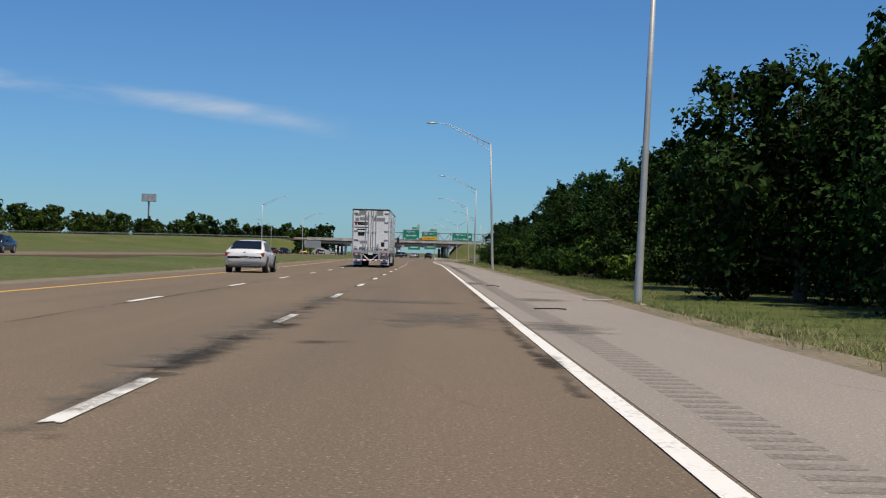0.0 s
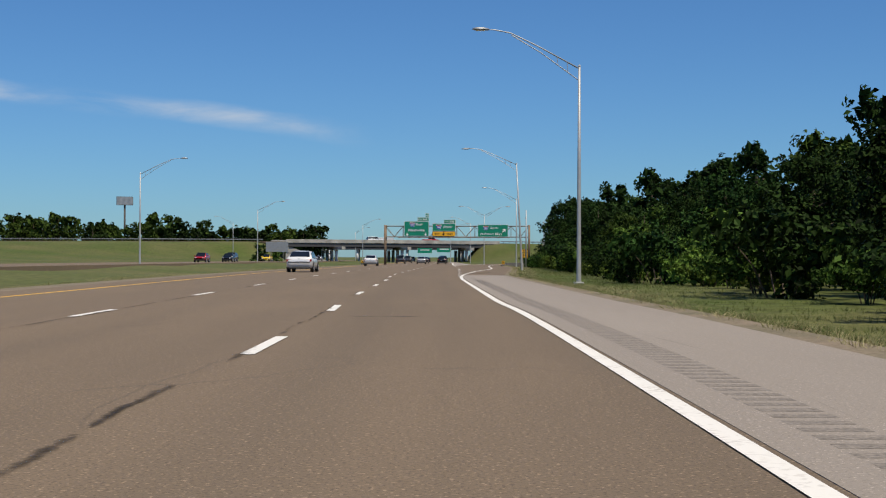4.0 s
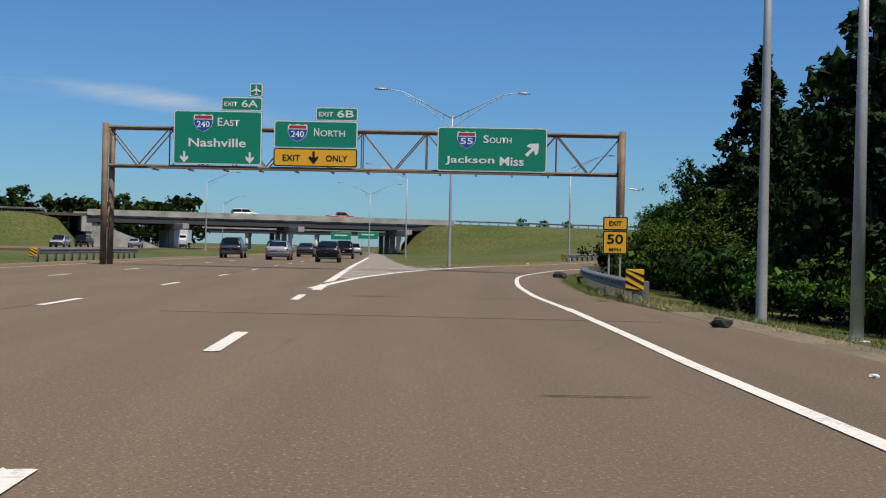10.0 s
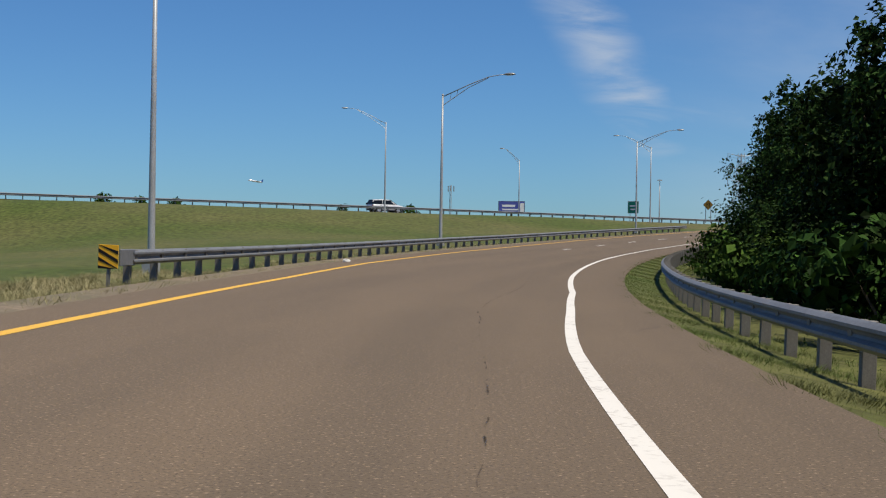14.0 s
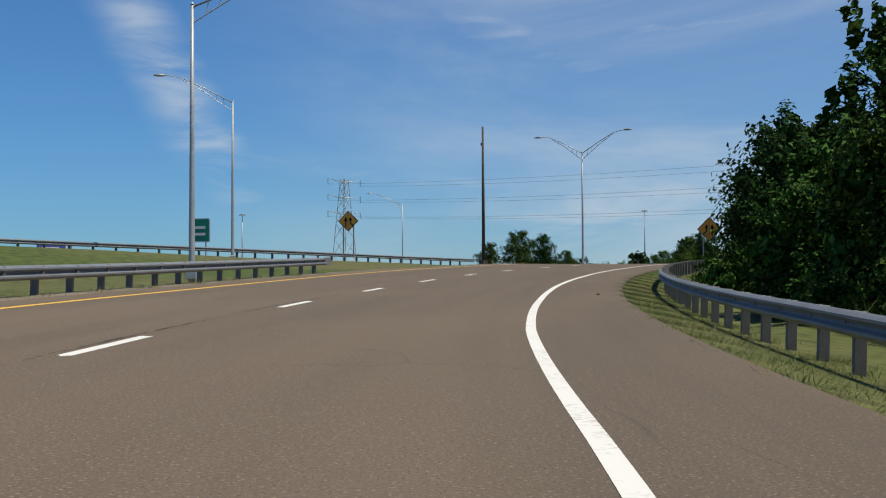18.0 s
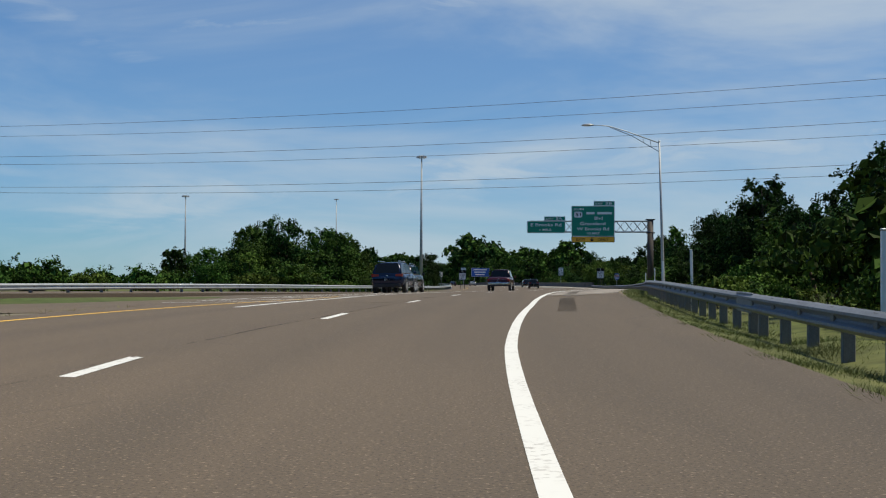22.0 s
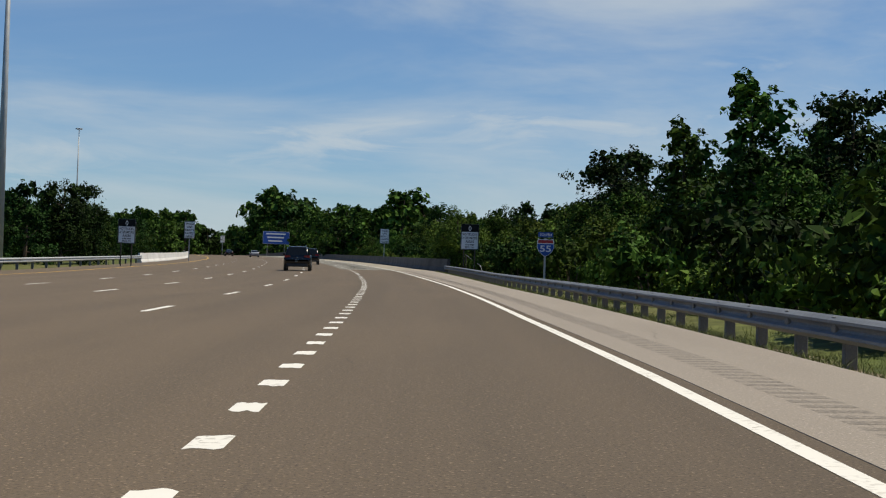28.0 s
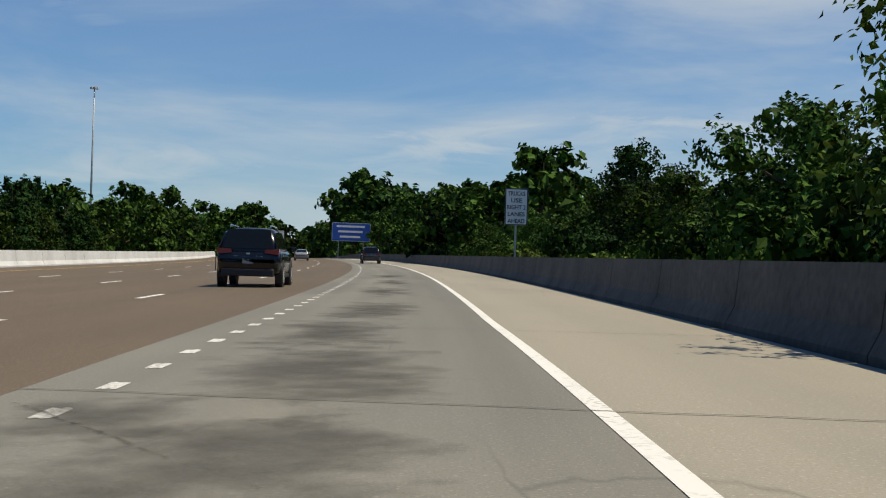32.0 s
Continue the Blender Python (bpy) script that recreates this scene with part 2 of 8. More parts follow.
def paint_material(name, color, under, wear=None):
    """Road paint worn through to the paving in flecks."""
    m = bpy.data.materials.new(name)
    m.use_nodes = True
    n, l = m.node_tree.nodes, m.node_tree.links
    b = n["Principled BSDF"]
    b.inputs["Roughness"].default_value = 0.7
    ge = n.new("ShaderNodeNewGeometry")
    parts = []
    for scale, lo, hi in wear or ((1.6, 0.44, 0.66), (18.0, 0.52, 0.62)):
        t = n.new("ShaderNodeTexNoise")
        t.inputs["Scale"].default_value, t.inputs["Detail"].default_value = scale, 6.0
        l.new(ge.outputs["Position"], t.inputs["Vector"])
        r = n.new("ShaderNodeMapRange")
        r.inputs["From Min"].default_value, r.inputs["From Max"].default_value = lo, hi
        r.inputs["To Max"].default_value = 0.75
        l.new(t.outputs["Fac"], r.inputs["Value"])
        parts.append(r.outputs["Result"])
    mx = n.new("ShaderNodeMath")
    mx.operation = "MULTIPLY"
    l.new(parts[0], mx.inputs[0])
    l.new(parts[1], mx.inputs[1])
    mc = n.new("ShaderNodeMixRGB")
    mc.inputs["Color1"].default_value, mc.inputs["Color2"].default_value = (*color, 1), (*under, 1)
    l.new(mx.outputs["Value"], mc.inputs["Fac"])
    l.new(mc.outputs["Color"], b.inputs["Base Color"])
    return m


def stain_material(name, color, strength, scale, rough=0.9, edge=1.4):
    """A stain or seam that thins out raggedly towards its rim (UV: -1 to 1 across it)."""
    m = material(name, color, rough, spots=0.5, spot_scale=2.5, grain=0.4, grain_scale=45, bump=0.3, spec=0.2)
    n, l = m.node_tree.nodes, m.node_tree.links
    uv = n.new("ShaderNodeUVMap")
    ln = n.new("ShaderNodeVectorMath")
    ln.operation = "LENGTH"
    l.new(uv.outputs["UV"], ln.inputs[0])
    ge = n.new("ShaderNodeNewGeometry")
    nz = n.new("ShaderNodeTexNoise")
    nz.inputs["Scale"].default_value, nz.inputs["Detail"].default_value = scale, 6.0
    nz.inputs["Roughness"].default_value = 0.65
    l.new(ge.outputs["Position"], nz.inputs["Vector"])
    a = n.new("ShaderNodeMath")
    a.operation = "MULTIPLY_ADD"
    l.new(nz.outputs["Fac"], a.inputs[0])
    a.inputs[1].default_value = 2.4
    a.inputs[2].default_value = -0.75
    b2 = n.new("ShaderNodeMath")
    b2.operation = "SUBTRACT"
    l.new(a.outputs[0], b2.inputs[0])
    l.new(ln.outputs["Value"], b2.inputs[1])
    r = n.new("ShaderNodeMapRange")
    r.inputs["From Min"].default_value, r.inputs["From Max"].default_value, r.inputs["To Max"].default_value = -0.45, edge - 0.9, strength
    l.new(b2.outputs[0], r.inputs["Value"])
    l.new(r.outputs["Result"], n["Principled BSDF"].inputs["Alpha"])
    return m


def leaf_material(name, color, other):
    m = material(name, color, rough=0.6, other=other, spots=0.85, spot_scale=0.5, vary=0.3, spec=0.04)
    n, l = m.node_tree.nodes, m.node_tree.links
    b = n["Principled BSDF"]
    gi = n.new("ShaderNodeNewGeometry")
    hv = n.new("ShaderNodeHueSaturation")
    rv = n.new("ShaderNodeMapRange")
    rv.inputs["To Min"].default_value, rv.inputs["To Max"].default_value = 0.22, 1.75
    l.new(gi.outputs["Random Per Island"], rv.inputs["Value"])
    l.new(rv.outputs["Result"], hv.inputs["Value"])
    src = b.inputs["Base Color"].links[0].from_socket
    l.new(src, hv.inputs["Color"])
    l.new(hv.outputs["Color"], b.inputs["Base Color"])
    tr = n.new("ShaderNodeBsdfTranslucent")
    ms = n.new("ShaderNodeMixShader")
    ms.inputs["Fac"].default_value = 0.08
    l.new(hv.outputs["Color"], tr.inputs["Color"])
    l.new(b.outputs["BSDF"], ms.inputs[1])
    l.new(tr.outputs["BSDF"], ms.inputs[2])
    l.new(ms.outputs["Shader"], n["Material Output"].inputs["Surface"])
    return m


ASPHALT = road_material("brown_asphalt", (0.152, 0.113, 0.075), (0.102, 0.079, 0.055), (0.177, 0.130, 0.084), 0.5, 1.25, matt=0.9)
SHOULDER = road_material("grey_shoulder", (0.262, 0.228, 0.194), (0.195, 0.170, 0.143), (0.29, 0.254, 0.215), 0.3, 0.75)
CONCRETE_LANE = road_material("grey_concrete_lane", (0.190, 0.180, 0.153), (0.120, 0.115, 0.102), (0.235, 0.215, 0.176), 0.7, 0.45)
CONCRETE_ROAD = road_material("concrete_paving", (0.300, 0.268, 0.212), (0.235, 0.212, 0.172), (0.200, 0.188, 0.160), 0.4, 0.45)
WHITE_PAINT = paint_material("white_road_paint", (0.70, 0.68, 0.63), (0.18, 0.14, 0.11))
WORN_PAINT = paint_material("worn_white_road_paint", (0.68, 0.66, 0.61), (0.15, 0.12, 0.09), ((1.1, 0.34, 0.60), (26.0, 0.46, 0.58)))
YELLOW_PAINT = paint_material("yellow_road_paint", (0.72, 0.42, 0.05), (0.18, 0.14, 0.11))
GRASS = material("mown_grass", (0.064, 0.086, 0.018), 0.9, other=(0.125, 0.112, 0.044), spots=0.75, spot_scale=0.06, grain=0.5, grain_scale=2.2, bump=0.8, spec=0.2)
BLADES = material("grass_blades", (0.092, 0.135, 0.034), 0.8, other=(0.150, 0.150, 0.060), spots=0.9, spot_scale=0.35, grain=0.3, spec=0.2)
DRY_BLADES = material("dry_grass_blades", (0.36, 0.31, 0.17), 0.85, other=(0.12, 0.14, 0.05), spots=0.8, spot_scale=0.5, grain=0.3, spec=0.2)
DIRT = material("roadside_dirt", (0.20, 0.155, 0.105), 0.95, other=(0.10, 0.095, 0.05), spots=0.8, spot_scale=0.6, grain=0.4, grain_scale=12, bump=0.6)
STEEL = material("galvanised_steel", (0.43, 0.44, 0.44), 0.5, 0.25, spots=0.5, spot_scale=1.5, grain=0.12, grain_scale=20)
RAIL = material("weathered_guardrail_steel", (0.215, 0.225, 0.24), 0.6, 0.35, spots=0.55, spot_scale=0.8, grain=0.15, grain_scale=14)
POST = material("guardrail_post_steel", (0.20, 0.19, 0.175), 0.7, 0.3, spots=0.6, grain=0.2)
RUST = material("rusty_brown_steel", (0.17, 0.115, 0.075), 0.75, 0.3, other=(0.32, 0.25, 0.17), spots=0.6, spot_scale=1.2, grain=0.25, grain_scale=25)
DARKSTEEL = material("dark_weathered_steel", (0.075, 0.062, 0.052), 0.7, 0.3, spots=0.5, grain=0.2)
CONCRETE = material("weathered_concrete", (0.44, 0.42, 0.38), 0.85, other=(0.17, 0.16, 0.14), spots=0.7, spot_scale=0.45, grain=0.2, grain_scale=9, bump=0.25)
# Grime, plus the shade of the barrier's road side put into the colour.
CONCRETE_DIRTY_SHADED = material("grimy_shaded_concrete", (0.098, 0.090, 0.080), 0.9, other=(0.042, 0.042, 0.038), spots=0.85, spot_scale=0.5, grain=0.3, grain_scale=7, bump=0.3)
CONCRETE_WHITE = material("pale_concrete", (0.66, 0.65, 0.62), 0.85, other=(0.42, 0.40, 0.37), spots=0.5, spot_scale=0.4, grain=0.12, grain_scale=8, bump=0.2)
# Shade under bridge deck and lorry chassis is put into this dark colour.
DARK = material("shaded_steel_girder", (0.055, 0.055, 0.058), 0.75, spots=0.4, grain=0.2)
SIGN_GREEN = material("green_sign_sheeting", (0.005, 0.225, 0.132), 0.38, spots=0.15, spot_scale=0.8)
SIGN_YELLOW = material("yellow_sign_sheeting", (0.80, 0.42, 0.02), 0.4, spots=0.15, spot_scale=0.9)
SIGN_ORANGE = material("amber_warning_sheeting", (0.62, 0.28, 0.025), 0.5, spots=0.25, spot_scale=1.2)
SIGN_WHITE = material("white_sign_sheeting", (0.78, 0.78, 0.76), 0.45, spots=0.2, spot_scale=1.0)
SIGN_BLACK = material("black_sign_legend", (0.012, 0.012, 0.012), 0.85, spec=0.2)
SIGN_BLUE = material("blue_sign_sheeting", (0.02, 0.08, 0.36), 0.45, spots=0.2)
SIGN_RED = material("red_sign_sheeting", (0.42, 0.03, 0.03), 0.45, spots=0.2)
SIGN_BACK = material("bare_aluminium_sign_back", (0.35, 0.36, 0.36), 0.5, 0.6, spots=0.4)
GREYBAR = material("grey_lettering", (0.22, 0.22, 0.22), 0.6)
BARK = material("tree_bark", (0.10, 0.075, 0.055), 0.95, spots=0.6, spot_scale=4, grain=0.4, grain_scale=18, bump=0.8)
LEAF_DARK = leaf_material("dark_green_leaves", (0.023, 0.047, 0.010), (0.009, 0.021, 0.006))
LEAF_MID = leaf_material("green_leaves", (0.052, 0.094, 0.016), (0.024, 0.052, 0.010))
LEAF_LIGHT = leaf_material("bright_green_leaves", (0.096, 0.142, 0.024), (0.046, 0.086, 0.016))
LEAF_PINE = leaf_material("blue_green_needles", (0.023, 0.044, 0.016), (0.011, 0.025, 0.010))
GLASS = material("tinted_window_glass", (0.008, 0.010, 0.012), 0.06, spec=0.28)
TYRE = material("tyre_rubber", (0.018, 0.018, 0.018), 0.85, spots=0.4, grain=0.2)
RIM = material("wheel_alloy", (0.62, 0.63, 0.64), 0.38, 0.45, spots=0.25)
CHROME = material("chrome_trim", (0.6, 0.6, 0.6), 0.15, 1.0)
PLASTIC = material("black_plastic_trim", (0.02, 0.02, 0.02), 0.6)
TAIL = material("red_tail_lamp", (0.28, 0.008, 0.008), 0.15, spec=0.7)
AMBER = material("amber_marker", (0.6, 0.18, 0.01), 0.2)
PLATE = material("number_plate", (0.62, 0.64, 0.62), 0.5, spots=0.3, spot_scale=20)


def carpaint(name, color, rough=0.22):
    m = material(name, color, rough, 0.15, spots=0.12, spot_scale=2.0)
    m.node_tree.nodes["Principled BSDF"].inputs["Coat Weight"].default_value = 0.25
    return m


PAINT_WHITE = carpaint("pearl_white_car_paint", (0.72, 0.72, 0.71))
PAINT_BLACK = carpaint("black_car_paint", (0.008, 0.009, 0.011))
PAINT_SILVER = carpaint("silver_car_paint", (0.33, 0.34, 0.36))
PAINT_NAVY = carpaint("dark_blue_car_paint", (0.012, 0.022, 0.055))
PAINT_GREY = carpaint("dark_grey_car_paint", (0.05, 0.055, 0.065))
PAINT_RED = carpaint("red_car_paint", (0.30, 0.012, 0.012))
PAINT_MAROON = carpaint("maroon_truck_paint", (0.045, 0.010, 0.014))
PAINT_YELLOW = carpaint("yellow_car_paint", (0.75, 0.50, 0.02))

# ---------------------------------------------------------------- mesh helpers


def mesh_of(name, bm, mat=None, smooth=False):
    me = bpy.data.meshes.new(name)
    bm.to_mesh(me)
    bm.free()
    for q in (mat if isinstance(mat, (list, tuple)) else [mat]):
        if q:
            me.materials.append(q)
    if smooth:
        me.polygons.foreach_set("use_smooth", [True] * len(me.polygons))
    return me


def part(name, bm, mat, parent=None, label="", at=None, smooth=False):
    """Links a bmesh, or a mesh, as ONE object under a thing or part."""
    me = mesh_of(name, bm, mat, smooth) if isinstance(bm, bmesh.types.BMesh) else bm
    ob = new(name, me)
    if parent:
        ob.parent = parent
    if at is not None:
        ob.matrix_basis = at
    if label:
        tagged(ob, label)
    return ob


def thing(name, label, category, at=None, group="", kind=""):
    ob = new(name)
    ob.empty_display_size = 0.3
    if at is not None:
        ob.matrix_basis = at
    return tagged(ob, label, category, group, kind)


def raw_mesh(name, verts, faces, mat, uvs=None, smooth=False):
    me = bpy.data.meshes.new(name)
    me.from_pydata([tuple(v) for v in verts], [], [tuple(q) for q in faces])
    if mat:
        me.materials.append(mat)
    if uvs is not None:
        layer = me.uv_layers.new(name="UVMap")
        idx = np.empty(len(me.loops), dtype=np.int32)
        me.loops.foreach_get("vertex_index", idx)
        layer.data.foreach_set("uv", np.asarray(uvs, dtype=np.float32)[idx].ravel())
    if smooth:
        me.polygons.foreach_set("use_smooth", [True] * len(me.polygons))
    me.update()
    return me


def add_box(bm, x0, x1, y0, y1, z0, z1, m=None, bevel=0.0):
    r = bmesh.ops.create_cube(bm, size=1.0)
    vs = r["verts"]
    bmesh.ops.scale(bm, vec=(x1 - x0, y1 - y0, z1 - z0), verts=vs)
    bmesh.ops.translate(bm, vec=((x0 + x1) / 2, (y0 + y1) / 2, (z0 + z1) / 2), verts=vs)
    if bevel:
        es = list({e for v in vs for e in v.link_edges})
        out = bmesh.ops.bevel(bm, geom=es, offset=bevel, segments=1, affect="EDGES")
        vs = list({v for q in out["faces"] for v in q.verts} | {v for v in vs if v.is_valid})
    if m is not None:
        bmesh.ops.transform(bm, matrix=m, verts=vs)
    return vs


def box(x0, x1, y0, y1, z0, z1, bevel=0.0):
    bm = bmesh.new()
    add_box(bm, x0, x1, y0, y1, z0, z1, None, bevel)
    return bm


def add_tube(bm, pts, radii, sides=8, caps=True):
    """A tube through pts, with a radius at each."""
    rings = []
    n = len(pts)
    pts = [Vector(p) for p in pts]
    for i, p in enumerate(pts):
        d = (pts[min(i + 1, n - 1)] - pts[max(i - 1, 0)]).normalized()
        a = d.cross(Vector((0, 0, 1)))
        if a.length < 1e-3:
            a = d.cross(Vector((1, 0, 0)))
        a.normalize()
        b = d.cross(a)
        r = radii[i] if isinstance(radii, (list, tuple)) else radii
        rings.append([bm.verts.new(p + r * (math.cos(2 * math.pi * k / sides) * a + math.sin(2 * math.pi * k / sides) * b)) for k in range(sides)])
    for q, w in zip(rings, rings[1:]):
        for k in range(sides):
            bm.faces.new((q[k], q[(k + 1) % sides], w[(k + 1) % sides], w[k]))
    if caps:
        bm.faces.new(rings[0][::-1])
        bm.faces.new(rings[-1])
    return bm


def tube(pts, radii, sides=8):
    bm = bmesh.new()
    add_tube(bm, pts, radii, sides)
    bmesh.ops.recalc_face_normals(bm, faces=bm.faces)
    return bm


def poly_plate(points, y0, y1):
    """A flat plate in the x-z plane, extruded from y0 to y1."""
    bm = bmesh.new()
    a = [bm.verts.new((x, y0, z)) for x, z in points]
    b = [bm.verts.new((x, y1, z)) for x, z in points]
    bm.faces.new(a)
    bm.faces.new(b[::-1])
    for i in range(len(points)):
        j = (i + 1) % len(points)
        bm.faces.new((a[i], b[i], b[j], a[j]))
    bmesh.ops.recalc_face_normals(bm, faces=bm.faces)
    return bm


def rounded(x0, x1, z0, z1, r, n=4):
    pts = []
    for cx, cz, a0 in ((x1 - r, z1 - r, 0), (x0 + r, z1 - r, 90), (x0 + r, z0 + r, 180), (x1 - r, z0 + r, 270)):
        for k in range(n + 1):
            a = radians(a0 + 90 * k / n)
            pts.append((cx + r * math.cos(a), cz + r * math.sin(a)))
    return pts


# ---------------------------------------------------------------- the lines of the plan
# The driven line: mainline, right-hand exit, climbing ramp, merge, left-hand sweep. x, y and height of the paving.
LINE = [(0, 0, 0), (0, 44.8, 0), (-0.06, 90, 0), (-0.5, 135.5, 0), (-0.39, 180.8, 0), (1.01, 224.3, 0), (2.55, 265.8, 0),
        (4.63, 305.2, -0.07), (10.11, 342.9, -0.1), (21.18, 378.7, -0.13), (36.78, 412.2, 0.19), (56.44, 443.7, 0.97),
        (80.0, 472.6, 2.19), (107.22, 497.8, 3.63), (137.79, 519.1, 4.93), (171.29, 537.4, 5.73), (207.23, 553.8, 6.14),
        (244.34, 571.1, 6.41), (281.5, 589.6, 6.73), (318.73, 609.2, 7.04), (355.84, 630.5, 7.54)]
CURVE = 0.00062
a0 = math.atan2(LINE[-1][0] - LINE[-2][0], LINE[-1][1] - LINE[-2][1]) - 0.012
px_, py_ = LINE[-1][0], LINE[-1][1]
for k in range(1, 13):
    a0 -= CURVE * 40
    px_, py_ = px_ + 40 * math.sin(a0), py_ + 40 * math.cos(a0)
    LINE.append((px_, py_, 7.54 + 0.011 * 40 * min(k, 6) - 0.2 * max(0, k - 6)))
LINE.insert(0, (0, -70, 0))


def spline(points, step=2.0):
    """Even samples of a smooth line through the points."""
    q = np.array(points, float)
    q = np.vstack([2 * q[0] - q[1], q, 2 * q[-1] - q[-2]])
    out = []
    for i in range(1, len(q) - 2):
        n = max(2, int(np.linalg.norm(q[i + 1] - q[i]) / 0.5))
        for u in np.arange(n) / n:
            out.append(0.5 * (2 * q[i] + (q[i + 1] - q[i - 1]) * u + (2 * q[i - 1] - 5 * q[i] + 4 * q[i + 1] - q[i + 2]) * u * u
                              + (3 * q[i] - q[i - 1] - 3 * q[i + 1] + q[i + 2]) * u ** 3))
    out = np.array(out + [q[-2]])
    s = np.concatenate([[0], np.cumsum(np.linalg.norm(np.diff(out[:, :2], axis=0), axis=1))])
    ss = np.arange(0, s[-1], step)
    return np.stack([np.interp(ss, s, out[:, k]) for k in range(out.shape[1])], 1), ss


class Way:
    """A line on the plan: places by metres along it and metres to its right."""

    def __init__(self, points, start=0.0, banks=((0, 0), (1, 0))):
        self.p, self.s = spline(points, 1.0)
        self.s = self.s + start
        d = np.gradient(self.p[:, :2], axis=0)
        self.t = d / np.linalg.norm(d, axis=1)[:, None]
        self.banks = banks

    def bank(self, s):
        return np.interp(s, [b[0] for b in self.banks], [b[1] for b in self.banks])

    def at(self, s, u, lift=0.0):
        c = [np.interp(s, self.s, self.p[:, k]) for k in range(3)]
        tx, ty = np.interp(s, self.s, self.t[:, 0]), np.interp(s, self.s, self.t[:, 1])
        return Vector((c[0] + u * ty, c[1] - u * tx, c[2] - u * self.bank(s) + lift))

    def heading(self, s):
        """Degrees to turn a thing that faces along +y so that it faces along the way."""
        return -math.degrees(math.atan2(np.interp(s, self.s, self.t[:, 0]), np.interp(s, self.s, self.t[:, 1])))

    def place(self, s, u, lift=0.0, turn=0.0):
        v = self.at(s, u, lift)
        slope = math.degrees(math.atan((np.interp(s + 2, self.s, self.p[:, 2]) - np.interp(s - 2, self.s, self.p[:, 2])) / 4))
        return Matrix.Translation(v) @ Matrix.Rotation(radians(self.heading(s) + turn), 4, "Z") @ Matrix.Rotation(radians(slope), 4, "X") \
            @ Matrix.Rotation(math.atan(self.bank(s)), 4, "Y")


BANKS = ((0, 0), (320, 0), (350, 0.02), (420, 0.028), (550, 0.025), (570, 0), (600, -0.018), (820, -0.015))
RAMP = Way(LINE, -70.0, BANKS)
# The through road goes on straight under the bridge; the upper road crosses on it and comes down beside the ramp.
MAIN = Way([(0, -70, 0), (0, 110, 0), (-0.35, 145, 0), (-0.65, 178, 0), (-0.6, 195, 0), (-0.25, 230, 0), (0, 258, 0), (0, 300, -0.06), (0, 345, -0.1), (0, 500, -0.1), (-6, 700, -0.3), (-30, 900, -0.5)], -70.0)
OPP = Way([(-36, -70, 0.3), (-36, 100, 0.3), (-38, 300, 0.3), (-38, 500, 0.2), (-46, 700, 0), (-70, 900, 0)], -70.0)
m660, m700 = RAMP.at(660, -12.5), RAMP.at(700, -12.8)
UPPER = Way([(-260, 440, 4.0), (-160, 472, 5.2), (-100, 494, 5.8), (-45, 515, 6.0), (10, 529, 5.9), (60, 530, 5.5), (105, 542, 5.4), (150, 560, 5.6),
             (m660.x, m660.y, m660.z), (m700.x, m700.y, m700.z)])


def knots(*pairs):
    """A smooth-edged width: a function of metres along, by straight pieces."""
    xs, ys = [p[0] for p in pairs], [p[1] for p in pairs]
    return lambda s: float(np.interp(s, xs, ys))


# Edges of the ramp's paving and the painted lines on it, metres to the right of the driven line
RAMP_RIGHT = knots((300, 3.5), (325, 3.1), (347, 2.93), (380, 2.65), (391, 2.82), (440, 2.85), (500, 2.85), (543, 2.98), (555, 3.08), (570, 3.3), (590, 3.75), (616, 3.9), (640, 4.2), (697, 4.25), (744, 4.25), (757, 4.12), (780, 4.25), (797, 4.35), (812, 4.5), (823, 4.2), (845, 4.3), (900, 4.6), (1300, 4.6))
RAMP_LEFT = knots((344, -4.6), (362, -5.1), (385, -5.4), (417, -7.4), (447, -8.6), (512, -9.0), (556, -9.3), (590, -8.6), (640, -7.5), (652, -8.0), (700, -22.5), (850, -21.5), (1300, -21.5))
WHITE_U = knots((290, 2.55), (296, 2.47), (301, 2.32), (307, 1.96), (315, 1.65), (323, 1.46), (331, 1.26), (345, 1.22), (354, 0.94), (366, 0.74), (371, 0.80), (377, 0.98), (385, 1.10), (393, 1.38), (401, 1.5), (406, 1.38), (414, 1.18), (438, 0.77), (463, 0.65), (471, 0.82), (482, 0.78), (494, 0.88), (506, 0.89), (518, 0.95), (528, 0.90), (541, 0.72), (556, 0.41), (572, 0.64),
                (588, 1.05), (607, 1.21), (625, 1.28), (648, 1.32), (674, 1.95), (690, 2.09), (707, 2.10), (718, 2.13), (730, 2.03), (742, 1.99), (760, 1.86), (777, 1.66), (790, 1.50), (802, 1.38), (817, 1.14), (832, 0.98), (870, 1.0), (1300, 1.0))
YELLOW_U = knots((322, -4.1), (338, -4.0), (348, -3.9), (360, -4.15), (370, -4.3), (380, -4.3), (388, -4.6), (402, -5.3), (417, -6.3), (441, -7.1), (465, -7.5), (512, -8.0), (556, -8.3), (585, -7.6), (610, -6.4))
DASH_U = knots((455, -3.7), (520, -3.65), (560, -3.45), (585, -2.4), (600, -2.25), (640, -2.15), (675, -1.33), (685, -1.15), (700, -1.1), (713, -1.1), (730, -1.22), (745, -1.4), (760, -1.55), (778, -1.8), (797, -2.0), (825, -2.4), (1300, -2.4))

# ---------------------------------------------------------------- ground
UP_RIGHT, UP_LEFT = 6.5, -8.0


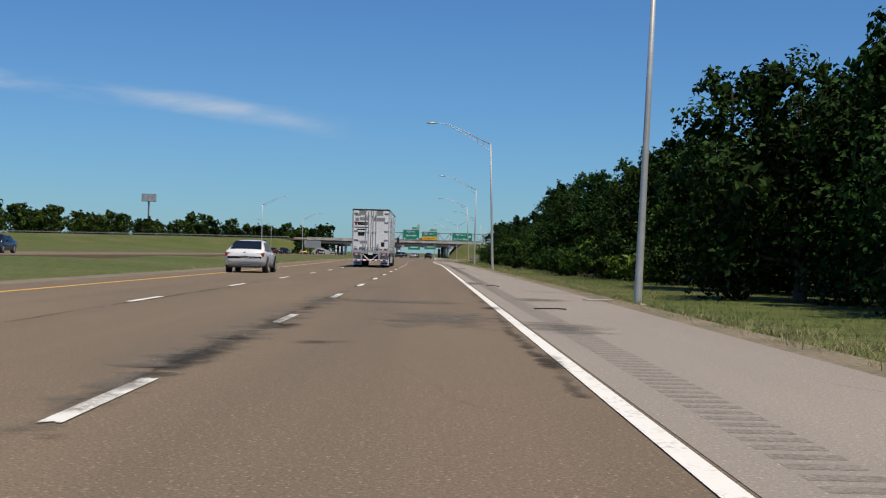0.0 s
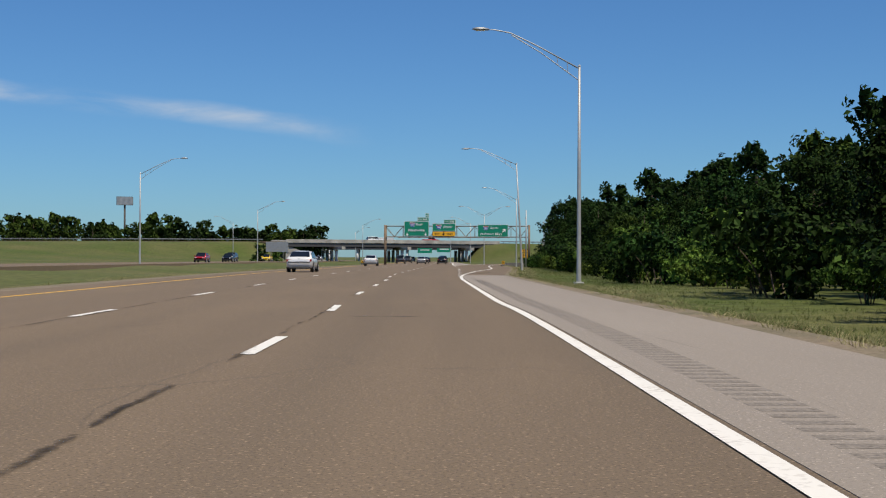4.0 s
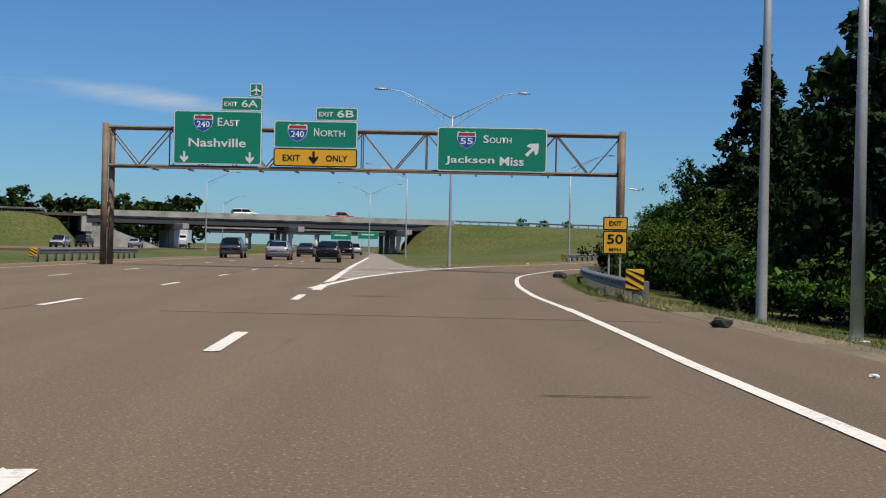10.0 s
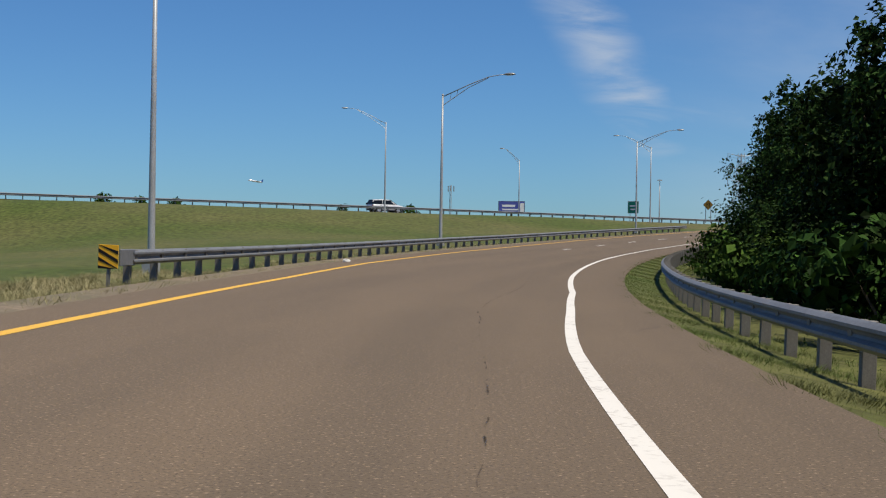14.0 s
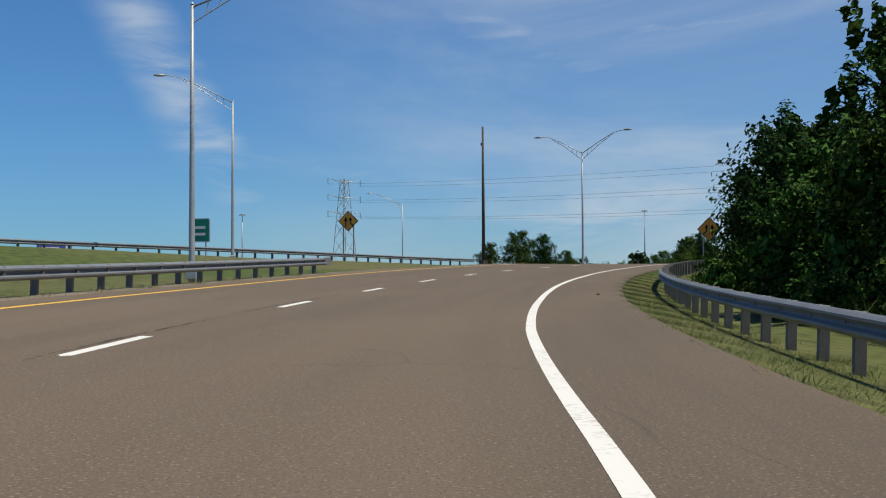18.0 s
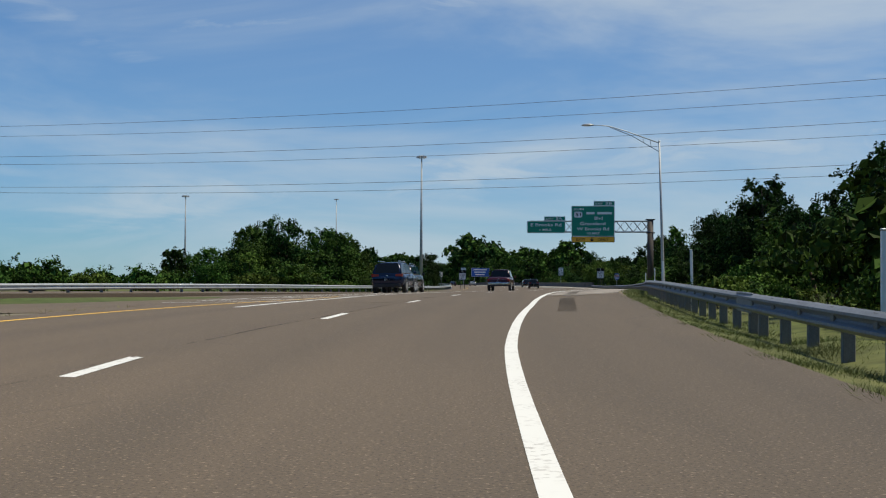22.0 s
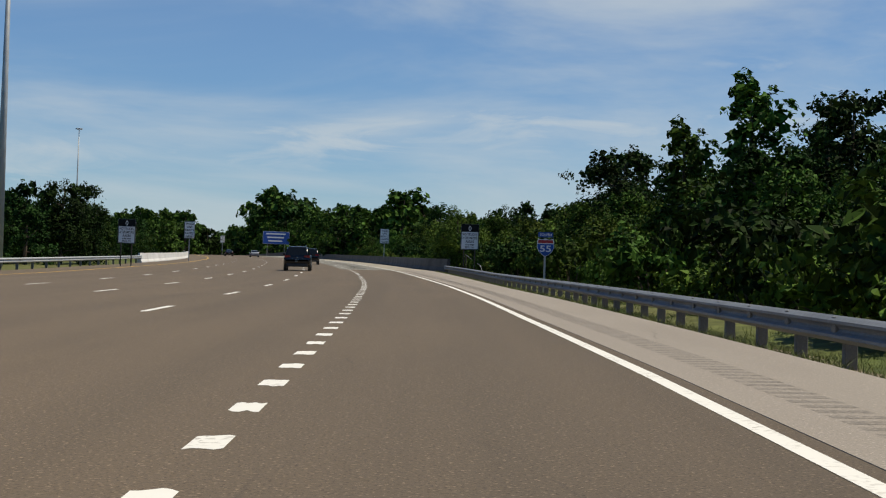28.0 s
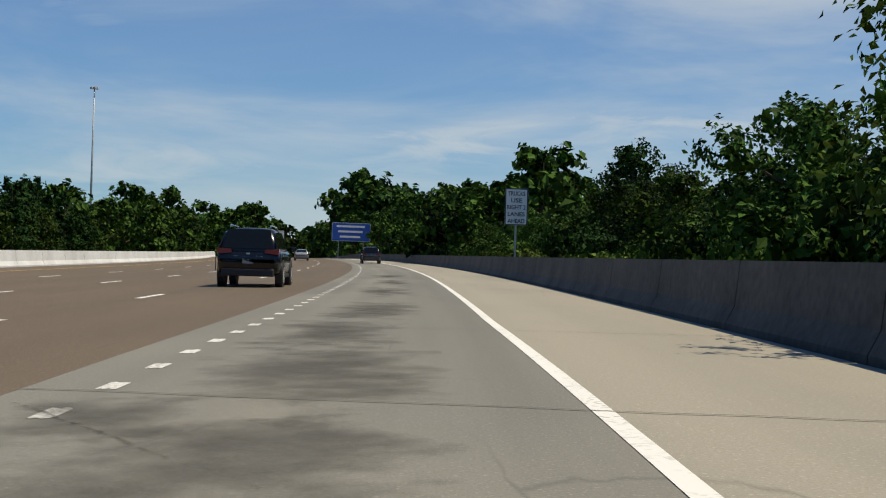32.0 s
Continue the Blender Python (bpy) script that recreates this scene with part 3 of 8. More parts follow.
def near(way, x, y, lo, hi, side=None):
    """For points: metres along, metres right of, and the height of the nearest place of a way between lo and hi."""
    sel = (way.s >= lo) & (way.s <= hi)
    p, t, ss = way.p[sel][::2], way.t[sel][::2], way.s[sel][::2]
    best = np.full(x.shape, 1e12)
    s, u, z = np.zeros_like(x), np.zeros_like(x), np.zeros_like(x)
    for (cx, cy, cz), (tx, ty), s0 in zip(p, t, ss):
        dx, dy = x - cx, y - cy
        d = dx * dx + dy * dy
        w = d < best
        best[w] = d[w]
        s[w], u[w], z[w] = s0, (dx * ty - dy * tx)[w], cz
    return s, u, z, np.sqrt(best)


def ground_heights(x, y):
    num, den = np.zeros_like(x), np.zeros_like(x)
    low = np.full(x.shape, 1e3)

    def add(way, lo, hi, left, right, power=3.0, drop=0.0, rise=0.0):
        nonlocal num, den
        s, u, z, d = near(way, x, y, lo, hi)
        le = np.array([left(v) if callable(left) else left for v in s.ravel()]).reshape(s.shape)
        ri = np.array([right(v) if callable(right) else right for v in s.ravel()]).reshape(s.shape)
        over = np.maximum(np.maximum(u - ri, le - u), 0)
        end = np.sqrt(np.maximum(d * d - u * u, 0))
        dd = np.hypot(over, np.maximum(end - 2.0, 0)) + 0.4
        bank = np.interp(s, [b[0] for b in way.banks], [b[1] for b in way.banks])
        zz = z - np.clip(u, le, ri) * bank - 0.16
        zz = zz - drop * np.clip((u - ri) / 9.0, 0, 1) + rise * np.clip((u - ri - 3) / 12.0, 0, 1)
        w = dd ** -power
        num += w * zz
        den += w
        inside = (over < 1.2) & (end < 6)
        np.minimum(low, np.where(inside, zz - 0.35, 1e3), out=low)

    add(MAIN, -70, 960, -12.5, 4.2)
    add(RAMP, 300, 560, RAMP_LEFT, RAMP_RIGHT, drop=1.1)
    add(RAMP, 560, 1300, RAMP_LEFT, RAMP_RIGHT, drop=0.2)
    add(OPP, -70, 960, -7.0, 7.0)
    add(UPPER, 0, 212, UP_LEFT - 8, UP_RIGHT)
    add(UPPER, 292, 480, UP_LEFT - 8, UP_RIGHT)
    h = num / den
    h += 0.12 * np.sin(x * 0.11 + 1.3) * np.sin(y * 0.13)
    return np.minimum(h, low)


def ground_mesh():
    xs = np.concatenate([[-3500, -1800, -900, -500, -350], np.arange(-270, -62, 9), np.arange(-62, 64, 2.5), np.arange(64, 460, 4.0), np.arange(460, 640, 12), [700, 900, 1400, 2200, 4000]])
    ys = np.concatenate([[-2500, -1000, -400, -200], np.arange(-90, 300, 4.5), np.arange(300, 700, 3.0), np.arange(700, 960, 9), [1020, 1200, 1600, 2400, 4200]])
    gx, gy = np.meshgrid(xs, ys)
    gz = ground_heights(gx, gy)
    nx, ny = len(xs), len(ys)
    verts = np.stack([gx.ravel(), gy.ravel(), gz.ravel()], 1)
    i = np.arange(nx * ny).reshape(ny, nx)
    faces = np.stack([i[:-1, :-1], i[:-1, 1:], i[1:, 1:], i[1:, :-1]], -1).reshape(-1, 4)
    return raw_mesh("ground", verts.tolist(), faces.tolist(), GRASS, smooth=True), (xs, ys, gz)


ground_me, GRID = ground_mesh()
tagged(new("ground", ground_me), "mown summer grass over banks and verges", "ground", kind="structure")


def ground_at(x, y):
    xs, ys, gz = GRID
    i = int(np.clip(np.searchsorted(xs, x) - 1, 0, len(xs) - 2))
    j = int(np.clip(np.searchsorted(ys, y) - 1, 0, len(ys) - 2))
    fx, fy = (x - xs[i]) / (xs[i + 1] - xs[i]), (y - ys[j]) / (ys[j + 1] - ys[j])
    return float((gz[j, i] * (1 - fx) + gz[j, i + 1] * fx) * (1 - fy) + (gz[j + 1, i] * (1 - fx) + gz[j + 1, i + 1] * fx) * fy)


# ---------------------------------------------------------------- paving


def ribbon(name, way, lo, hi, left, right, mat, lift=0.0, step=2.0, across=1.6, skirt=0.5, kind="structure", label="", category="road", parent=None, fall=0.0):
    """Paving, paint or verge swept along a way between two edges, with sides that go down into the ground."""
    n = max(2, int((hi - lo) / step) + 1)
    left = left if callable(left) else (lambda s, c=left: c)
    right = right if callable(right) else (lambda s, c=right: c)
    ss = np.linspace(lo, hi, n)
    m = max(1, int(max(right(s) - left(s) for s in ss) / across)) + 1
    verts, uvs, faces = [], [], []
    for s in ss:
        us = np.linspace(left(s), right(s), m)
        row = [way.at(s, u, lift - fall * (u - us[0])) for u in us]
        if skirt:
            row = [row[0] - Vector((0, 0, skirt))] + row + [row[-1] - Vector((0, 0, skirt))]
            us = np.concatenate([[us[0] - skirt], us, [us[-1] + skirt]])
        verts += row
        uvs += [(u, s) for u in us]
    w = len(verts) // n
    for i in range(n - 1):
        for k in range(w - 1):
            a = i * w + k
            faces.append((a, a + 1, a + w + 1, a + w))
    if skirt:
        faces += [tuple(range(w))[::-1], tuple(range((n - 1) * w, n * w))]
    ob = new(name, raw_mesh(name, verts, faces, mat, uvs))
    if parent:
        ob.parent = parent
    else:
        tagged(ob, label, category, kind=kind)
    return ob


MAIN_LEFT = knots((-70, -10.6), (60, -10.6), (200, -13.0), (960, -13.2))
EXIT_WHITE = knots((-70, 1.32), (174, 1.28), (182, 1.40), (190, 1.63), (200, 2.05), (210, 2.6), (223, 3.5), (233, 4.35), (245, 4.85), (258, 5.08), (271, 5.4), (281, 5.7), (288, 5.95), (293, 6.21), (300, 6.55))
SHO_RIGHT = knots((-70, 4.1), (190, 4.0), (221, 5.5), (265, 7.6), (300, 8.4), (312, 8.9))
road = ribbon("road", MAIN, -70, 344, MAIN_LEFT, knots((-70, 1.62), (187, 1.62), (189, 4.0), (221, 5.5), (265, 7.6), (300, 8.3), (344, 8.4)), ASPHALT, label="worn brown asphalt motorway with three lanes", step=4)
FAR_RIGHT = knots((344, 5.5), (360, 3.2), (400, 2.6), (950, 2.6))
road_far = ribbon("road", MAIN, 344, 950, MAIN_LEFT, FAR_RIGHT, ASPHALT, label="brown asphalt motorway running under the bridge", step=8)
ribbon("pavement", MAIN, -70, 189, 1.42, SHO_RIGHT, SHOULDER, lift=0.004, label="pale grey paved hard shoulder", category="shoulder", step=4)
ribbon("road", OPP, -70, 950, -7, 7, ASPHALT, label="opposite carriageway of brown asphalt", step=10, across=4)
ramp = ribbon("road", RAMP, 296, 812, lambda s: RAMP_LEFT(s) if s > 352 else -4.2, RAMP_RIGHT, ASPHALT, lift=0.006, label="curving brown asphalt exit ramp", step=2)
ramp_shoulder = ribbon("pavement", RAMP, 603, 812, lambda s: WHITE_U(s) + (0.05 if s < 606 else 0.22), lambda s: min(RAMP_RIGHT(s) + 0.01, WHITE_U(s) + 1.2 + max(0, s - 603) * 0.3), SHOULDER, lift=0.011, label="pale paved shoulder along the merge", category="shoulder")
ribbon("road", RAMP, 812, 1290, RAMP_LEFT, lambda s: DASH_U(s) - 0.6, ASPHALT, lift=0.006, label="brown asphalt lanes beyond the merge", step=4)
ribbon("road", RAMP, 812, 1290, lambda s: DASH_U(s) - 0.602, WHITE_U, CONCRETE_LANE, lift=0.005, label="grey stained concrete exit lane", step=3)
ribbon("pavement", RAMP, 812, 1290, lambda s: WHITE_U(s) + 0.002, RAMP_RIGHT, CONCRETE_ROAD, lift=0.005, label="pale concrete shoulder beside the exit lane", category="shoulder", step=3)
upper_road = ribbon("road", UPPER, 0, 485, UP_LEFT - 8, UP_RIGHT, ASPHALT, lift=0.0, label="upper highway crossing on the bridge", step=5, across=3)


def exit_line(s, more=0.0):
    """Metres right of the motorway's line at which the exit's left line runs."""
    q = min(np.arange(310, 440, 0.5), key=lambda v: abs(RAMP.at(v, YELLOW_U(v) - more).y - s))
    return RAMP.at(q, YELLOW_U(q) - more).x - MAIN.at(s, 0).x


GORE_EDGE = knots((352, 7.2), (354, 6.3), (356, 5.5), (360, 4.9), (380, 4.4), (422, 3.9), (950, 3.9))
ribbon("pavement", MAIN, 321, 620, 1.58, lambda s: exit_line(s) - 0.08 if s < 352.5 else GORE_EDGE(s), SHOULDER, lift=0.0072, label="pale paved gore and shoulder past the exit", category="shoulder", step=1.5)
ribbon("verge", MAIN, 352.6, 396, GORE_EDGE, lambda s: max(GORE_EDGE(s) + 0.05, exit_line(s, 0.85)), GRASS, lift=-0.02, label="worn grass nose between motorway and exit", category="verge", across=0.6, step=2)
for way, lo, hi, left, right, mat in ((MAIN, -70, 300, SHO_RIGHT, lambda s: SHO_RIGHT(s) + 0.7, DIRT), (MAIN, 396, 620, lambda s: GORE_EDGE(s) - 0.1, lambda s: GORE_EDGE(s) + 2.6, GRASS),
                                      (RAMP, 350, 356, -5.0, -4.15, DIRT), (RAMP, 356, 600, lambda s: RAMP_LEFT(s) - 0.9, RAMP_LEFT, DIRT), (MAIN, -70, 400, lambda s: MAIN_LEFT(s) - 1.2, MAIN_LEFT, DIRT)):
    ribbon("verge", way, lo, hi, left, right, mat, lift=-0.015, label="strip of earth and grass at the paving's edge", category="verge", across=0.5, step=3)

for lo, hi, mat in ((300, 600, GRASS), (600, 812, DIRT)):
    ribbon("verge", RAMP, lo, hi, RAMP_RIGHT, lambda s: RAMP_RIGHT(s) + 1.9, mat, lift=-0.03, label="falling strip of earth and grass under the guardrail", category="verge", across=0.4, step=3, fall=0.17)
gore_paving = ribbon("road", RAMP, 584, 662, knots((584, -11), (598, -22), (640, -22), (662, -16)), lambda s: RAMP_LEFT(s) + 0.1, ASPHALT, lift=-0.006, label="paved gore between the ramp and the upper highway", step=3)

# painted lines
LIFT = 0.004
ribbon("edge_line", MAIN, -70, 300, lambda s: EXIT_WHITE(s) - 0.075, lambda s: EXIT_WHITE(s) + 0.075, WHITE_PAINT, LIFT + 0.005, 2, skirt=0, parent=road)
ribbon("edge_line", RAMP, 299, 1200, lambda s: WHITE_U(s) - 0.072, lambda s: WHITE_U(s) + 0.072, WHITE_PAINT, LIFT + 0.006, 1.5, skirt=0, parent=ramp)
ribbon("edge_line", RAMP, 359, 606, lambda s: YELLOW_U(s) - 0.09, lambda s: YELLOW_U(s) + 0.09, YELLOW_PAINT, LIFT + 0.006, 1.5, skirt=0, parent=ramp)
ribbon("edge_line", MAIN, -70, 944, lambda s: MAIN_LEFT(s) + 1.55, lambda s: MAIN_LEFT(s) + 1.7, YELLOW_PAINT, LIFT, 4, skirt=0, parent=road)
ribbon("gore_line", MAIN, 308, 420, lambda s: 1.42 + 0.002 * (s - 308), lambda s: 1.68 + 0.002 * (s - 308), WHITE_PAINT, LIFT + 0.004, 2, skirt=0, parent=road)
ribbon("gore_line", RAMP, 309, 358.9, lambda s: YELLOW_U(s) - 0.12 + max(0, (322 - s)) * 0.035, lambda s: YELLOW_U(s) + 0.12 + max(0, (322 - s)) * 0.035, WHITE_PAINT, LIFT + 0.004, 1.5, skirt=0, parent=ramp)
GORE_R = knots((590, -5.9), (607, -5.85), (633, -5.5), (647, -5.15), (672, -4.7), (713, -4.6))
ribbon("gore_line", RAMP, 588, 713, lambda s: GORE_R(s) - 0.1, lambda s: GORE_R(s) + 0.1, WHITE_PAINT, LIFT + 0.006, 1.5, skirt=0, parent=ramp)
GORE_L = knots((600, -10.2), (612, -8.7), (624, -7.6), (640, -6.7), (650, -6.0), (690, -4.95), (705, -4.8))
ribbon("gore_line", RAMP, 600, 705, lambda s: GORE_L(s) - 0.1, lambda s: GORE_L(s) + 0.1, WHITE_PAINT, LIFT + 0.004, 1.5, skirt=0, parent=ramp)
for k in range(11):
    s = 596 + 4.6 * k
    lo, hi = GORE_L(s) if s > 600 else -10.2, GORE_R(s)
    if hi - lo > 0.5:
        ribbon("gore_bar", RAMP, s, s + 0.3, lo, hi, WHITE_PAINT, LIFT + 0.003, 0.3, skirt=0, parent=ramp)
for k in range(6):
    s = 322.5 + 5.9 * k
    ribbon("gore_bar", MAIN, s, s + 0.3, 1.7, exit_line(s) + 0.1, WHITE_PAINT, LIFT + 0.0055, 0.3, skirt=0, parent=road)


def worn_dash(length, width, seed, mat=WHITE_PAINT):
    """One painted dash with slightly ragged ends."""
    r = random.Random(seed)
    n = 5
    lo = [(-width / 2 + width * k / n, -length / 2 + r.uniform(0, 0.10)) for k in range(n + 1)]
    hi = [(x, length / 2 - r.uniform(0, 0.10)) for x, _ in lo]
    verts = [(x, y, 0) for x, y in lo] + [(x, y, 0) for x, y in hi]
    faces = [(k, k + 1, n + 2 + k, n + 1 + k) for k in range(n)]
    return raw_mesh("lane_mark", verts, faces, mat)


DASHES = [worn_dash(3.05, 0.15, k) for k in range(4)]
WIDE = [worn_dash(3.05, 0.165, 10 + k) for k in range(3)]
DOTS = [worn_dash(0.6, 0.21, 20 + k) for k in range(4)]


def dash_list(way, places, u, meshes, parent, lift=LIFT + 0.005):
    for k, s in enumerate(places):
        part("lane_mark", meshes[k % len(meshes)], None, parent, at=way.place(s, u(s), lift))


def dash_row(way, lo, hi, u, period, meshes, parent, lift=LIFT + 0.005):
    u = u if callable(u) else (lambda s, c=u: c)
    k = 0
    s = lo
    while s < hi:
        part("lane_mark", meshes[k % len(meshes)], None, parent, at=way.place(s, u(s), lift))
        s += period
        k += 1


LANE1 = knots((-70, -2.1), (170, -2.15), (190, -2.5), (260, -2.4), (960, -2.4))
LANE2 = knots((-70, -5.5), (60, -5.5), (210, -6.7), (300, -7.0), (960, -7.0))
SPACING = knots((150, 10.76), (200, 11.3), (240, 12.1))
lane_marks = [30.2 - 10.76 * k for k in range(9, 0, -1)]
while lane_marks[-1] < 550:
    lane_marks.append(lane_marks[-1] + SPACING(lane_marks[-1]))
dash_list(MAIN, [q for q in lane_marks if not 0 < q < 26], LANE1, DASHES, road)
FADED = [worn_dash(2.7, 0.14, 31 + k, WORN_PAINT) for k in range(2)]
dash_list(MAIN, [q for q in lane_marks if 0 < q < 26], LANE1, FADED, road)
dash_row(MAIN, 25.5 - 12.19 * 7, 560, LANE2, 12.19, DASHES, road)
DOT_U = knots((180, 1.36), (198, 1.46), (225, 1.47), (260, 1.42))
dash_row(MAIN, 181.6, 232, DOT_U, 1.9, DOTS, road)
dash_row(MAIN, 233.1, 237, DOT_U, 3.0, DOTS, road)
dash_row(MAIN, 247.2, 248, DOT_U, 3.0, DOTS, road)
dash_list(MAIN, (257.5, 269.5, 280.3, 290.0, 303.0), lambda s: 1.42, WIDE, road)
dash_list(RAMP, (454.5, 466.3, 477.9, 489.0, 498.5, 508.0, 517.5, 526.8, 537.2, 546.6, 557.0, 568.8, 581.5, 594.0, 606.5, 619.4, 630.3, 642, 653.5, 665.5, 676.3, 686.6, 694.4), DASH_U, DASHES, ramp)
dash_row(RAMP, 697.9, 812, DASH_U, 1.71, DOTS, ramp)
WORN_DOTS = [worn_dash(0.6, 0.15, 50 + k, WORN_PAINT) for k in range(4)]
dash_row(RAMP, 813.0, 960, DASH_U, 1.71, WORN_DOTS, ramp)
dash_row(RAMP, 731.5 - 12.19 * 2, 1000, lambda s: DASH_U(s) - 3.62, 12.19, DASHES, ramp)
dash_row(RAMP, 744.5 - 12.19 * 4, 1000, lambda s: DASH_U(s) - 7.35, 12.19, DASHES, ramp)
dash_row(RAMP, 740 - 12.19 * 4, 1000, lambda s: DASH_U(s) - 11.3, 12.19, DASHES, ramp)
ribbon("edge_line", RAMP, 715, 1280, lambda s: RAMP_LEFT(s) + 3.2, lambda s: RAMP_LEFT(s) + 3.35, YELLOW_PAINT, LIFT + 0.006, 4, skirt=0, parent=ramp)

# worn paint left of the two big lane arrows at the split
def stroke(way, s0, u0, s1, u1, w0, w1, lift=LIFT + 0.006):
    """One tapering painted stroke between two places on the paving."""
    a, b = way.at(s0, u0, lift), way.at(s1, u1, lift)
    n = (b - a).cross(Vector((0, 0, 1))).normalized()
    return [a - n * w0 / 2, a + n * w0 / 2, b + n * w1 / 2, b - n * w1 / 2]


for strokes in (((697.0, -3.6, 699.6, -2.3, 0.28, 0.14), (698.2, -3.62, 700.9, -3.64, 0.12, 0.2), (701.9, -3.5, 700.0, -2.75, 0.22, 0.16), (700.0, -2.85, 700.2, -2.25, 0.4, 0.12)),
                ((696.5, -0.86, 700.3, 1.18, 0.30, 0.18), (701.6, 1.3, 701.6, 1.72, 0.3, 0.5), (701.7, 1.85, 699.2, 1.5, 0.34, 0.24)),
                ((699.5, -1.74, 701.4, -1.5, 0.16, 0.26), (701.4, -1.6, 701.4, -1.2, 0.4, 0.3))):
    verts = [v for st in strokes for v in stroke(RAMP, st[0] - 0.3, st[1] + 0.04, st[2] - 0.3, *st[3:])]
    faces = [(4 * k, 4 * k + 1, 4 * k + 2, 4 * k + 3) for k in range(len(strokes))]
    ob = new("lane_arrow", raw_mesh("lane_arrow", verts, faces, WORN_PAINT))
    ob.parent = ramp


# Rumble grooves have hardly any depth; their shade is in this darker grey.
SHOULDER_DARK = material("shaded_grey_groove", (0.205, 0.178, 0.150), 0.9, spots=0.5, spot_scale=6, grain=0.45, grain_scale=30)


def rumble(way, lo, hi, u, parent, lift, mat, name="rumble_strip"):
    """A row of near-flat strips for grooves along the shoulder, joined in one piece; mat carries their shade."""
    verts, faces = [], []
    s = lo
    while s < hi:
        uu = u(s)
        a = len(verts)
        for ds, dz in ((-0.085, 0.0012), (-0.03, 0.0008), (0.03, 0.0008), (0.085, 0.0012)):
            for du in (-0.2, 0.2):
                verts.append(way.at(s + ds, uu + du, lift + dz))
        for k in range(3):
            faces.append((a + 2 * k, a + 2 * k + 1, a + 2 * k + 3, a + 2 * k + 2))
        s += 0.32
    ob = new(name, raw_mesh(name, verts, faces, mat))
    ob.parent = parent
    return tagged(ob, kind="stuff")


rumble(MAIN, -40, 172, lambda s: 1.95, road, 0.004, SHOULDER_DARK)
# The same groove shade painted in brown, for strips on the asphalt.
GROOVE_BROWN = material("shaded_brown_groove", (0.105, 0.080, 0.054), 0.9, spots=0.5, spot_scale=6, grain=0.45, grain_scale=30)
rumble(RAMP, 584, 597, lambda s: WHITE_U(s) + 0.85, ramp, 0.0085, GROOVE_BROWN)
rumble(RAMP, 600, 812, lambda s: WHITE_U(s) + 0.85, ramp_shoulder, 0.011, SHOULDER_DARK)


# ---------------------------------------------------------------- wear of the paving, and one painted tree shadow


def crack(way, lo, hi, u, width, parent, seed, wander=0.05, gap=0.25, mat=None, lift=0.0125, name="joint_crack", step=0.3):
    """A ragged, broken dark seam along the paving."""
    r = random.Random(seed)
    verts, faces, uvs = [], [], []
    s, du, prev, q = lo, 0.0, None, 0.6
    while s < hi:
        du = du * 0.9 + r.uniform(-wander, wander)
        w = width * r.uniform(0.5, 1.3)
        q = min(1.0, max(0.0, q + r.uniform(-0.25, 0.25)))
        uu = (u(s) if callable(u) else u) + du
        a = len(verts)
        verts += [way.at(s, uu - w, lift), way.at(s, uu, lift), way.at(s, uu + w, lift)]
        uvs += [(1, q), (0, q), (1, q)]
        if prev is not None and r.random() > gap:
            faces += [(prev, prev + 1, a + 1, a), (prev + 1, prev + 2, a + 2, a + 1)]
        prev = a
        s += step * r.uniform(0.6, 1.4)
    ob = new(name, raw_mesh(name, verts, faces, mat or SEAM, uvs))
    ob.parent = parent
    return ob


def blot(way, s, u, ls, lu, parent, seed, mat=None, lift=0.0105, name="repair_patch", rough=0.2):
    """An irregular worn patch, stain or painted shadow lying on the paving."""
    r = random.Random(seed)
    n = 18
    rim, uvs = [], [(0, 0)]
    for k in range(n):
        a = 2 * math.pi * k / n
        q = 1.25 * (1 + r.uniform(-rough, rough))
        cx, cy = math.cos(a), math.sin(a)
        m = max(abs(cx), abs(cy)) ** 0.6
        rim.append(way.at(s + ls / 2 * cy / m * q, u + lu / 2 * cx / m * q, lift))
        uvs.append((cx * 1.1, cy * 1.1))
    verts = [way.at(s, u, lift)] + rim
    faces = [(0, 1 + k, 1 + (k + 1) % n) for k in range(n)]
    ob = new(name, raw_mesh(name, verts, faces, mat or OLD_AND_SHADOW, uvs))
    ob.parent = parent
    return ob


SEAM = stain_material("dark_open_joint", (0.030, 0.027, 0.024), 0.75, 5.0)
BLACK = stain_material("black_tar_stain", (0.035, 0.031, 0.028), 0.85, 4.0)
OLD_AND_SHADOW = stain_material("worn_and_shadow_asphalt", (0.070, 0.058, 0.048), 0.65, 2.2)
GREYOLD = stain_material("grey_worn_asphalt", (0.150, 0.135, 0.115), 0.75, 1.6)
WORNPALE = stain_material("pale_worn_edge", (0.235, 0.200, 0.165), 0.8, 2.0)
STAIN = stain_material("grey_stained_concrete", (0.105, 0.100, 0.090), 0.72, 0.9)
crack(MAIN, -20, 330, lambda s: LANE1(s) - 0.10, 0.05, road, 1, 0.02, 0.12)
crack(MAIN, -20, 330, lambda s: LANE2(s) + 0.12, 0.05, road, 2, 0.02, 0.15)
crack(MAIN, 3, 34, lambda s: LANE1(s) - 0.02, 0.30, road, 3, 0.03, 0.1, BLACK, 0.0145)
crack(MAIN, 3, 30, lambda s: LANE1(s) - 0.10, 0.42, road, 4, 0.03, 0.1, GREYOLD, 0.0135)
crack(RAMP, 455, 700, lambda s: DASH_U(s) - 0.14, 0.035, ramp, 5, 0.02, 0.1)
crack(RAMP, 350, 430, lambda s: 0.1 + 0.15 * math.sin(s * 0.3), 0.013, ramp, 6, 0.02, 0.5)
